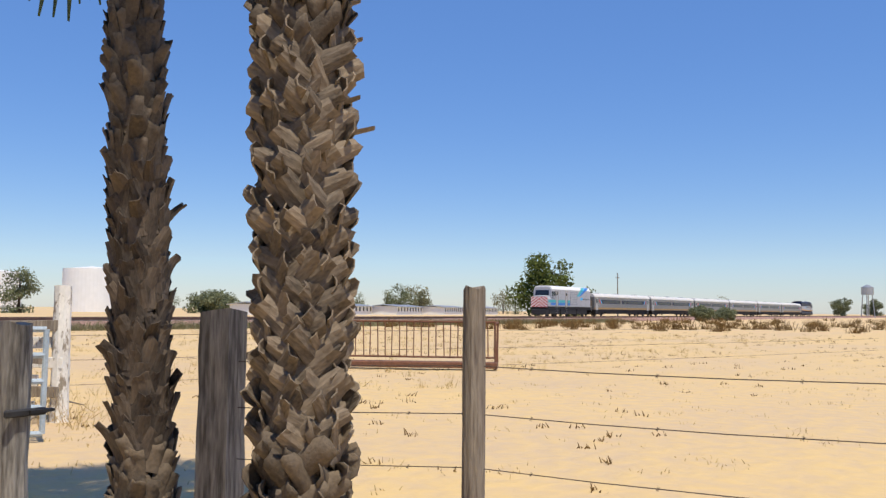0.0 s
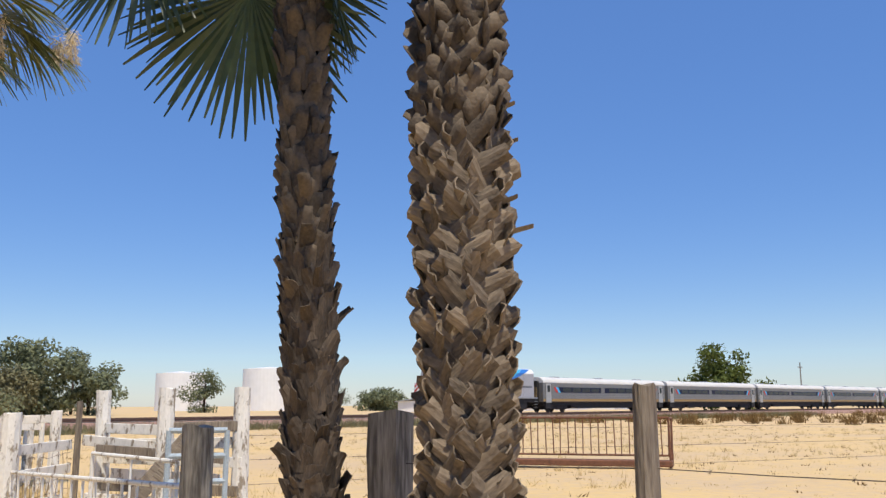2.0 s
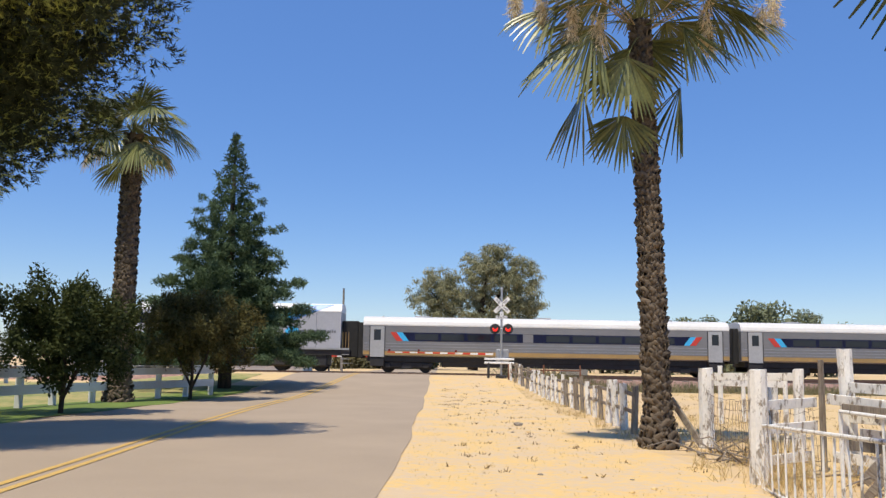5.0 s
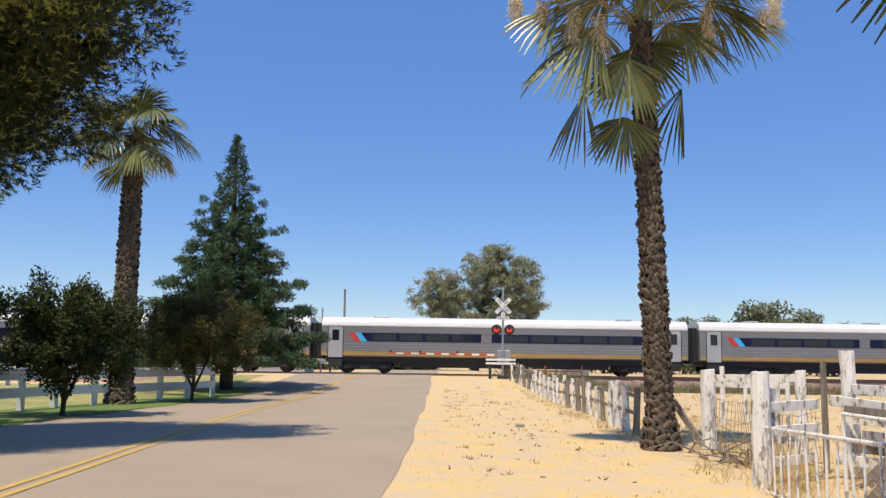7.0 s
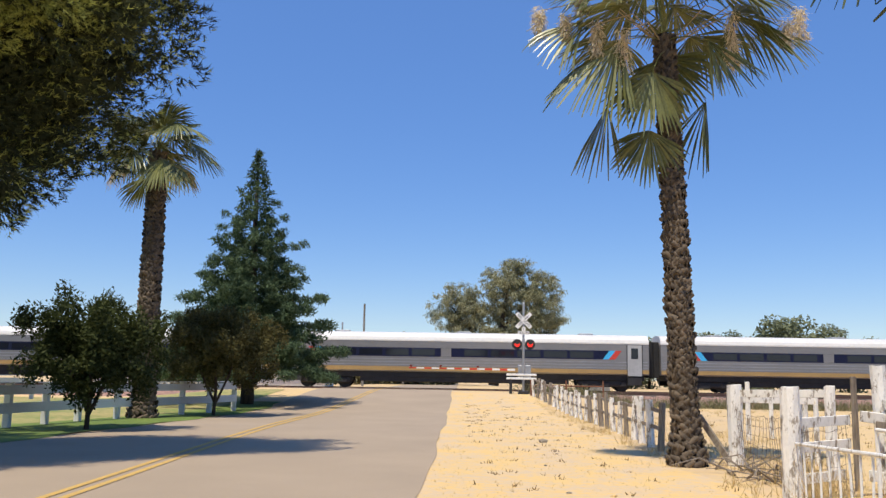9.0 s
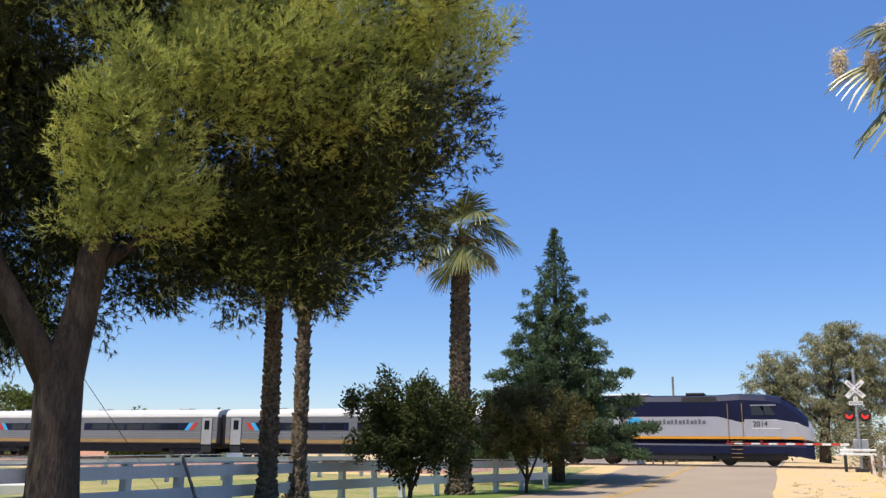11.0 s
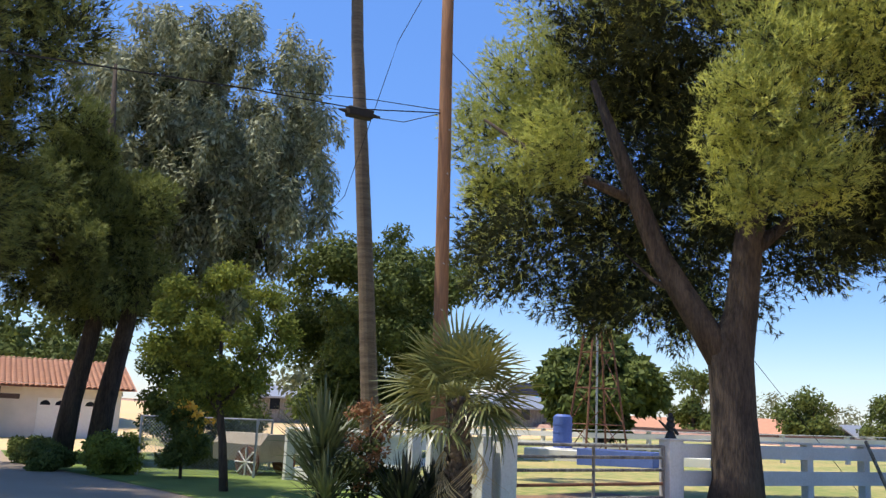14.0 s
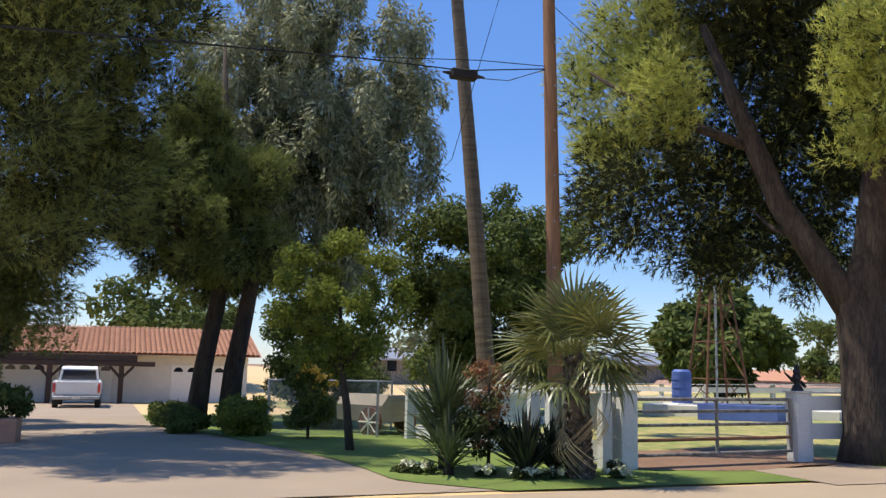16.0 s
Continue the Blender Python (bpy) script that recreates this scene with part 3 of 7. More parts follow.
def cab_car():
    """The silver cab unit with a hood nose; x from 0 (nose) to 16.9."""
    L = 16.9
    t = thing("control_locomotive", "silver cab locomotive with teal and blue stripes, white roof, red-striped nose", "locomotive")
    b = bmesh.new()
    hull = lambda zt, w=1.5: [(-w, 1.5), (-w, zt - 0.5), (-w + 0.25, zt - 0.1), (-0.6, zt), (0.6, zt), (w - 0.25, zt - 0.1), (w, zt - 0.5), (w, 1.5)]
    loft(b, (2.07, 2.6, 16.1), [hull(4.45), hull(4.6), hull(4.6)])
    part("body", b, M["silver"], t)
    b = bmesh.new()
    loft(b, (1.1, 1.2, 1.9, 2.3), [hull(3.02, 1.38), hull(3.1, 1.48), hull(3.16, 1.495), hull(3.2, 1.495)])
    nose = part("nose", b, M["silver"], t, "silver nose with a red and white striped front")
    b = bmesh.new()
    box(b, 1.085, 1.1, -1.36, 1.36, 1.4, 2.95)
    part("nose_panel", b, M["red"], nose, "red front panel")
    clamp = lambda z: min(2.93, max(1.42, z))
    for k in range(6):
        for s in (-1, 1):
            b = bmesh.new()
            cols = [0.02 + 0.11 * j for j in range(13)]
            edge = [(q, clamp(1.45 + 0.44 * k - 0.72 * q), clamp(1.67 + 0.44 * k - 0.72 * q)) for q in cols]
            for (q0, l0, h0), (q1, l1, h1) in zip(edge, edge[1:]):
                if h0 - l0 > 0.01 and h1 - l1 > 0.01:
                    b.faces.new([b.verts.new((1.075, s * q, z)) for q, z in ((q0, l0), (q1, l1), (q1, h1), (q0, h0))])
            if b.faces:
                g = bmesh.ops.extrude_face_region(b, geom=list(b.faces))
                bmesh.ops.translate(b, vec=(0.009, 0, 0), verts=[v for v in g["geom"] if isinstance(v, bmesh.types.BMVert)])
                part("nose_stripe", b, M["white"], nose)
            else:
                b.free()
    b = bmesh.new()
    loft(b, (2.25, 16.12), [(-1.512, 4.05), (-1.512, 4.14), (-1.26, 4.545), (-0.6, 4.66), (0.6, 4.66), (1.26, 4.545), (1.512, 4.14), (1.512, 4.05)])
    part("roof", b, M["white"], t, "white painted roof")
    b = bmesh.new()
    v = [b.verts.new(p) for p in ((2.0, -1.15, 3.18), (2.0, 1.15, 3.18), (2.08, 1.1, 3.95), (2.08, -1.1, 3.95))]
    b.faces.new(v)
    g = bmesh.ops.extrude_face_region(b, geom=list(b.faces))
    bmesh.ops.translate(b, vec=(-0.06, 0, 0.02), verts=[q for q in g["geom"] if isinstance(q, bmesh.types.BMVert)])
    part("windshield", b, M["glass"], t)
    for s in (-1, 1):
        y = s * 1.501
        for a, c in ((2.27, 0.68), (3.03, 0.52)):
            b = bmesh.new()
            plate(b, a, a + c, 3.08, 3.78, y, 0.015)
            part("cab_window", b, M["glass"], t)
        for x, rnd in ((3.72, False), (6.95, True)):
            b = bmesh.new()
            plate(b, x, x + 0.55, 1.62, 3.92, y, 0.02)
            d = part("door", b, M["silver"], t)
            b = bmesh.new()
            if rnd:
                rod(b, (x + 0.28, y, 3.4), (x + 0.28, y + s * 0.03, 3.4), 0.21, seg=16)
            else:
                plate(b, x + 0.12, x + 0.43, 3.2, 3.82, y + s * 0.02, 0.008)
            part("door_window", b, M["glass"], d)
            for dx in (-0.08, 0.63):
                b = bmesh.new()
                rod(b, (x + dx, y + s * 0.06, 1.35), (x + dx, y + s * 0.06, 3.9), 0.022, seg=6)
                part("grab_rail", b, M["gold"], d, "yellow grab rail")
            for k in range(4):
                b = bmesh.new()
                box(b, x, x + 0.55, s * 1.36, s * 1.54, 0.55 + k * 0.27, 0.58 + k * 0.27)
                part("step", b, M["galv"], t)
        b = bmesh.new()
        plate(b, 8.6, 11.0, 1.85, 3.75, y, 0.01)
        part("side_door", b, M["lettergrey"], t, "grey roll-up baggage door")
        for k in range(7):
            b = bmesh.new()
            plate(b, 8.64, 10.96, 1.90 + k * 0.265, 2.12 + k * 0.265, y + s * 0.010, 0.012)
            part("slat", b, M["silver"], t)
        for x0, x1 in ((1.95, 3.6), (4.42, 6.82), (7.62, 8.5)):
            for z, h, c in ((1.69, 0.37, "blue"), (2.10, 0.38, "teal")):
                b = bmesh.new()
                plate(b, x0 - (0.75 if c == "teal" and x0 < 2 else 0), x1, z, z + h, y, 0.012)
                part("stripe", b, M[c], t)
        # three slanting bands that climb the rear side and run over the roof's edge
        for c, b0, b1, t0, t1 in (("teal", 10.9, 11.5, 12.9, 13.85), ("cyan", 11.53, 11.75, 13.9, 14.3), ("blue", 11.78, 12.1, 14.34, 15.6)):
            at = lambda z: ((b0 + (t0 - b0) * (z - 3.15) / 1.4), (b1 + (t1 - b1) * (z - 3.15) / 1.4))
            b = bmesh.new()
            rows = [(s * 1.512, 3.15), (s * 1.512, 4.04), (s * 1.522, 4.05), (s * 1.522, 4.145), (s * 1.27, 4.56)]
            vs = [[b.verts.new((q, yy, zz)) for q in at(zz)] for yy, zz in rows]
            for lo, hi in zip(vs, vs[1:]):
                b.faces.new((lo[0], lo[1], hi[1], hi[0]))
            g = bmesh.ops.extrude_face_region(b, geom=list(b.faces))
            bmesh.ops.translate(b, vec=(0, s * 0.006, 0.006), verts=[q for q in g["geom"] if isinstance(q, bmesh.types.BMVert)])
            part("stripe", b, M[c], t, "slanting coloured band")
        b = bmesh.new()
        plate(b, 1.2, 16.7, 1.48, 1.60, s * 1.5, 0.02)
        part("sill", b, M["galv"], t)
        for z in (2.55, 3.72):
            b = bmesh.new()
            plate(b, 4.5, 8.5, z, z + 0.03, y, 0.006)
            part("panel_seam", b, M["galv"], t)
        for x in (4.5, 5.3, 6.1, 8.55, 11.1, 12.6, 14.4):
            b = bmesh.new()
            plate(b, x, x + 0.025, 1.62, 4.0, y, 0.005)
            part("panel_seam", b, M["lettergrey"], t)
        logo_wave(t, 12.25, 2.6, s * 1.503)
        bars(t, 13.3, 2.62, 2.5, 0.22, s * 1.503, M["lettergrey"], 16)
        bars(t, 2.55, 2.55, 0.85, 0.06, s * 1.503, M["lettergrey"], 6)
        for k in range(3):
            b = bmesh.new()
            rod(b, (16.25 + 0.2 * k, s * 1.4, 1.6), (16.25 + 0.2 * k, s * 1.4, 2.7), 0.02, seg=6)
            part("end_railing", b, M["gold"], t)
            b = bmesh.new()
            box(b, 16.2, 16.7, s * 1.3, s * 1.5, 0.55 + 0.3 * k, 0.59 + 0.3 * k)
            part("step", b, M["galv"], t)
    lettering("90215", 0.46, t, (2.85, -1.52, 2.79), (90, 0, 0), M["black"], "unit_number")
    b = bmesh.new()
    box(b, 1.2, L - 0.15, -1.4, 1.4, 1.1, 1.5)
    box(b, 5.8, 11.2, -1.3, 1.3, 0.3, 1.2, 0.06)
    box(b, 1.9, 5.5, -1.3, 1.3, 0.32, 1.2, 0.1), box(b, L - 5.5, L - 1.7, -1.3, 1.3, 0.32, 1.2, 0.1)
    part("underframe", b, M["black"], t)
    b = bmesh.new()
    loft(b, (0.85, 1.5), [[(-1.2, 0.25), (-1.2, 0.95), (1.2, 0.95), (1.2, 0.25)], [(-1.4, 0.3), (-1.4, 1.1), (1.4, 1.1), (1.4, 0.3)]])
    part("pilot", b, M["black"], t)
    b = bmesh.new()
    box(b, 16.1, L + 0.35, -0.7, 0.7, 1.0, 3.5, 0.05)
    part("diaphragm", b, M["rubber"], t)
    truck_bogie(t, 3.6, 0.5, 2.7), truck_bogie(t, L - 3.6, 0.5, 2.7)
    return t


def rear_loco():
    """The streamlined blue and silver engine; x from 0 (coupled end) to 17.6 (nose)."""
    L = 17.6
    t = thing("diesel_locomotive", "streamlined navy and silver diesel locomotive with an orange stripe", "locomotive")
    h = lambda z0, zt, w: [(-w, z0), (-w, zt - 0.45), (-w + 0.3, zt - 0.1), (-0.7, zt), (0.7, zt), (w - 0.3, zt - 0.1), (w, zt - 0.45), (w, z0)]
    b = bmesh.new()
    loft(b, (0, 11.8, 13.2, 14.8, 15.7, 16.3, 16.9, 17.25), [h(3.08, 4.5, 1.504), h(3.08, 4.5, 1.504), h(2.72, 4.58, 1.504), h(2.85, 4.5, 1.49), h(2.75, 4.34, 1.46), h(2.6, 3.95, 1.42), h(2.45, 3.42, 1.36), h(2.35, 3.0, 1.28)])
    part("roof_hood", b, M["navy"], t, "navy blue roof and nose top")
    b = bmesh.new()
    loft(b, (0.0, 11.8, 13.2, 15.4, 16.6, 17.3, 17.55), [h(1.72, 3.58, 1.502), h(1.72, 3.58, 1.502), h(1.72, 3.35, 1.502), h(1.72, 3.3, 1.5), h(1.68, 3.1, 1.42), h(1.6, 2.8, 1.28), h(1.5, 2.3, 1.12)])
    part("body", b, M["silver"], t, "silver painted body side")
    b = bmesh.new()
    loft(b, (0.05, 15.8, 17.0, 17.5), [h(0.75, 1.73, 1.49), h(0.75, 1.66, 1.49), h(0.5, 1.6, 1.38), h(0.4, 1.5, 1.1)])
    part("skirt", b, M["navy"], t, "navy lower body")
    for s in (-1, 1):
        y = s * 1.503
        for x0, x1, z0, z1 in ((0.05, 3.0, 1.98, 2.24), (3.0, 5.6, 1.80, 2.06), (5.6, 15.6, 1.66, 1.82)):
            b = bmesh.new()
            v = [b.verts.new((x, y + s * 0.006, z)) for x, z in ((x0, z0), (x1, z0 - (0.14 if x1 < 7 else 0)), (x1, z1 - (0.2 if x1 < 7 else 0)), (x0, z1))]
            b.faces.new(v)
            g = bmesh.ops.extrude_face_region(b, geom=list(b.faces))
            bmesh.ops.translate(b, vec=(0, s * 0.008, 0), verts=[q for q in g["geom"] if isinstance(q, bmesh.types.BMVert)])
            part("stripe", b, M["orange"], t)
        b = bmesh.new()
        plate(b, 15.6, 16.9, 1.66, 1.80, s * 1.40, 0.06)
        part("stripe", b, M["orange"], t)
        for x in (0.4, 2.0, 3.6, 9.6):
            b = bmesh.new()
            plate(b, x, x + (1.4 if x < 9 else 2.2), 3.85 if x < 9 else 4.0, 4.1 if x < 9 else 4.35, y - s * 0.002, 0.012)
            part("grille", b, M["black"], t)
        for a, c in ((13.9, 0.75), (14.75, 0.6)):
            b = bmesh.new()
            plate(b, a, a + c, 3.15, 3.75, y, 0.014, slant=0.0 if a < 14 else -0.35)
            part("cab_window", b, M["glass"], t)
            b = bmesh.new()
            plate(b, a - 0.05, a + c + 0.05, 3.75, 3.82, y, 0.02, slant=0)
            part("window_frame", b, M["galv"], t)
        b = bmesh.new()
        plate(b, 12.55, 13.25, 2.9, 3.95, y, 0.012)
        d = part("door", b, M["navy"], t)
        for dx in (-0.1, 0.78):
            b = bmesh.new()
            rod(b, (12.55 + dx, y + s * 0.06, 1.7), (12.55 + dx, y + s * 0.06, 3.9), 0.022, seg=6)
            part("grab_rail", b, M["gold"], d)
        for k in range(5):
            b = bmesh.new()
            box(b, 12.55, 13.25, s * 1.42, s * 1.55, 0.5 + k * 0.25, 0.53 + k * 0.25)
            part("step", b, M["gold"], t)
        logo_wave(t, 6.0, 2.62, s * 1.503)
        bars(t, 7.1, 2.6, 4.0, 0.30, s * 1.503, M["lettergrey"], 16)
        b = bmesh.new()
        plate(b, 13.9, 15.6, 2.3, 2.34, y, 0.01)
        part("panel_seam", b, M["white"], t)
        b = bmesh.new()
        plate(b, 0.9, 1.9, 2.25, 2.9, y, 0.006)
        part("vent_panel", b, M["galv"], t)
    lettering("2014", 0.45, t, (14.4, -1.52, 2.6), (90, 0, 0), M["black"], "unit_number")
    b = bmesh.new()
    box(b, 4.2, 7.4, -0.9, 0.9, 4.5, 4.62, 0.04)
    part("roof_panel", b, M["white"], t, "white roof panel")
    for x in (1.2, 2.6, 9.8):
        b = bmesh.new()
        box(b, x, x + 1.2, -0.8, 0.8, 4.5, 4.66, 0.04)
        part("roof_fan", b, M["black"], t)
    b = bmesh.new()
    v = [b.verts.new(p) for p in ((15.75, -1.1, 4.30), (15.75, 1.1, 4.30), (16.6, 1.0, 3.70), (16.6, -1.0, 3.70))]
    b.faces.new(v)
    g = bmesh.ops.extrude_face_region(b, geom=list(b.faces))
    bmesh.ops.translate(b, vec=(0.05, 0, 0.06), verts=[q for q in g["geom"] if isinstance(q, bmesh.types.BMVert)])
    part("windshield", b, M["glass"], t)
    b = bmesh.new()
    box(b, 0.2, L - 0.9, -1.3, 1.3, 0.6, 0.95)
    box(b, 6.0, 11.4, -1.42, 1.42, 0.3, 0.9, 0.06)
    box(b, 1.2, 5.7, -1.32, 1.32, 0.36, 0.9, 0.1), box(b, 11.6, 15.9, -1.32, 1.32, 0.36, 0.9, 0.1)
    part("fuel_tank", b, M["black"], t)
    b = bmesh.new()
    box(b, -0.3, 0.02, -0.9, 0.9, 1.0, 3.3, 0.05)
    part("diaphragm", b, M["rubber"], t)
    truck_bogie(t, 3.4, 0.5, 2.7), truck_bogie(t, L - 3.9, 0.5, 2.7)
    return t


TRAIN = [(cab_car(), -16.9)]
first_coach = coach()
TRAIN.append((first_coach, 0.75))
for k in range(1, 6):
    TRAIN.append((copy_thing(first_coach, pose(0, 0, 0)), 0.75 + 25.9 * k))
TRAIN.append((rear_loco(), 25.9 * 6 + 0.6))
# distance along the track of the cab unit's rear end, by time
RUN = ((0.0, 133.5), (3.5, 33.9), (5.0, -6.1), (7.5, -74.8), (11.0, -171.9), (12.5, -212.0), (16.0, -307.0))


# ---- palms ----
def boot_mesh(seed, length=0.25, width=0.18):
    """One broken leaf base: a curved, tapering stub with a rough upper end."""
    r = random.Random(seed)
    bm = bmesh.new()
    rows, n = [], 5
    for i in range(n):
        u = i / (n - 1)
        w = width * (1 - 0.42 * u) * 0.5
        z = length * u
        lift = 0.014 + 0.034 * u * u * (0.8 + 0.5 * r.random())
        th = 0.014 - 0.008 * u
        jag = 0.028 * (r.random() - 0.4) if i == n - 1 else 0
        row = []
        for k, sx in enumerate((-1, -0.35, 0.35, 1)):
            cup = 0.028 * (sx * sx)
            zz = z + (jag + 0.045 * (r.random() - 0.5) if i == n - 1 else 0)
            row.append((bm.verts.new((sx * w, lift - cup + th, zz)), bm.verts.new((sx * w, lift - cup - 0.004, zz))))
        rows.append(row)
    for a, b in zip(rows, rows[1:]):
        for k in range(3):
            bm.faces.new((a[k][0], b[k][0], b[k + 1][0], a[k + 1][0]))
            bm.faces.new((a[k][1], a[k + 1][1], b[k + 1][1], b[k][1]))
        bm.faces.new((a[0][0], a[0][1], b[0][1], b[0][0]))
        bm.faces.new((a[3][0], b[3][0], b[3][1], a[3][1]))
    for k in range(3):
        bm.faces.new((rows[-1][k][0], rows[-1][k][1], rows[-1][k + 1][1], rows[-1][k + 1][0]))
    bmesh.ops.recalc_face_normals(bm, faces=bm.faces)
    me = bpy.data.meshes.new("leaf_base")
    bm.to_mesh(me), bm.free()
    return me


def fan_mesh(name, n=34, radius=0.95, petiole=0.9, spread=150, droop=0.5, seed=0, split=0.55, fold=0.10, width=1.0):
    """A fan leaf: stalk along +x, then pleated segments whose tips split and droop."""
    r = random.Random(seed)
    V, F = [], []

    def strip(pts):
        i = len(V)
        for c, s in pts:
            V.extend([tuple(c + s), tuple(c - s)])
        for k in range(len(pts) - 1):
            a = i + 2 * k
            F.append((a, a + 1, a + 3, a + 2))

    sag = lambda x: -0.10 * droop * x * x
    stalk = [(Vector((petiole * k / 4, 0, sag(petiole * k / 4))), Vector((0, 0.022 - 0.003 * k, 0))) for k in range(5)]
    strip(stalk)
    strip([(c, Vector((0, 0, 0.012))) for c, _ in stalk])
    hub = Vector((petiole, 0, sag(petiole)))
    for k in range(n):
        a = radians(-spread / 2 + spread * k / (n - 1)) + 0.02 * (r.random() - 0.5)
        L = radius * (0.82 + 0.25 * math.cos(a * 0.8)) * (0.9 + 0.2 * r.random())
        d, q = Vector((math.cos(a), math.sin(a), 0)), Vector((-math.sin(a), math.cos(a), 0))
        w0 = 2 * radius * math.sin(radians(spread / (n - 1)) / 2) * width
        up = fold * (1 if k % 2 else -1)
        tip = droop * (0.5 + 0.9 * r.random())
        pts = []
        for u, ww in ((0.04, 0.05), (0.3, 0.3), (split, split), (0.8, 0.28), (1.0, 0.03)):
            z = -0.12 * abs(a) ** 2 * u - max(0, u - split * 0.8) ** 2 * tip * 2.2 * radius
            x = L * u * (1 - 0.25 * max(0, u - split) * tip)
            pts.append((hub + d * x + Vector((0, 0, z + sag(x) * 0.6)), q * w0 * ww * 0.5 + Vector((0, 0, up * w0 * ww))))
        strip(pts)
    return mesh_np(name, np.array(V), np.array(F))


def blade_mesh(heart, hub, tip, face, n=44, spread=165, droop=0.5, seed=0, fold=0.35):
    """A fan leaf in its crown: a stalk arching from heart to hub, then pleated segments that split and hang at their tips."""
    r = random.Random(seed)
    heart, hub, tip = Vector(heart), Vector(hub), Vector(tip)
    X = (tip - hub).normalized()
    R = (tip - hub).length
    Z = Vector(face)
    Z = (Z - X * Z.dot(X)).normalized()
    Y = Z.cross(X)
    V, F = [], []

    def strip(pts):
        i = len(V)
        for c, q in pts:
            V.extend([tuple(c + q), tuple(c - q)])
        for k in range(len(pts) - 1):
            F.append((i + 2 * k, i + 2 * k + 1, i + 2 * k + 3, i + 2 * k + 2))

    run = hub - heart
    mid = heart + run * 0.55 + Vector((0, 0, 0.16 * run.length))
    arc = [heart * (1 - u) ** 2 + mid * 2 * u * (1 - u) + hub * u * u for u in (0, 0.2, 0.4, 0.6, 0.8, 1)]
    flat = run.cross(Vector((0, 0, 1)))
    flat = (flat if flat.length > 0.01 else Vector((1, 0, 0))).normalized()
    strip([(c, flat * (0.026 - 0.003 * i)) for i, c in enumerate(arc)])
    strip([(c, Vector((0, 0, 0.017 - 0.002 * i))) for i, c in enumerate(arc)])
    step = radians(spread) / (n - 1)
    for k in range(n):
        a = -radians(spread) / 2 + step * k + r.uniform(-0.02, 0.02)
        L = R * (0.74 + 0.26 * math.cos(a * 0.75)) * r.uniform(0.9, 1.08)
        d = (X * math.cos(a) + Y * math.sin(a) - Z * fold * abs(math.sin(a)) * r.uniform(0.7, 1.2)).normalized()
        q = (Y * math.cos(a) - X * math.sin(a)) * 0.5 + Z * (0.22 if k % 2 else -0.22)
        hang = droop * r.uniform(0.3, 1.2)
        strip([(hub + d * L * u * (1 - 0.3 * hang * max(0, u - 0.55)) - Vector((0, 0, hang * L * max(0, u - 0.5) ** 2 * 1.3)), q * L * w) for u, w in ((0.02, 0.012), (0.3, 0.32 * step), (0.62, 0.66 * step), (0.82, 0.42 * step), (1.0, 0.012))])
    return mesh_np("frond", np.array(V), np.array(F))


BOOTS = [boot_mesh(i) for i in range(6)]
FANS = [fan_mesh("fan_leaf", seed=i, droop=0.35 + 0.2 * i, spread=150 + 12 * i) for i in range(4)]
DEAD = [fan_mesh("dry_fan_leaf", seed=10 + i, droop=1.3 + 0.2 * i, spread=120, n=26, width=0.6, fold=0.2) for i in range(3)]


def shared(me, material, key, cache={}):
    """The same mesh with another material."""
    k = (me.name, key)
    if k not in cache:
        m = me.copy()
        m.materials.clear()
        m.materials.append(material)
        cache[k] = m
    return cache[k]


SPIKY = [fan_mesh("spiky_fan_leaf", seed=30 + i, droop=0.12 + 0.15 * i, spread=200, n=22, split=0.4, width=0.85) for i in range(3)]


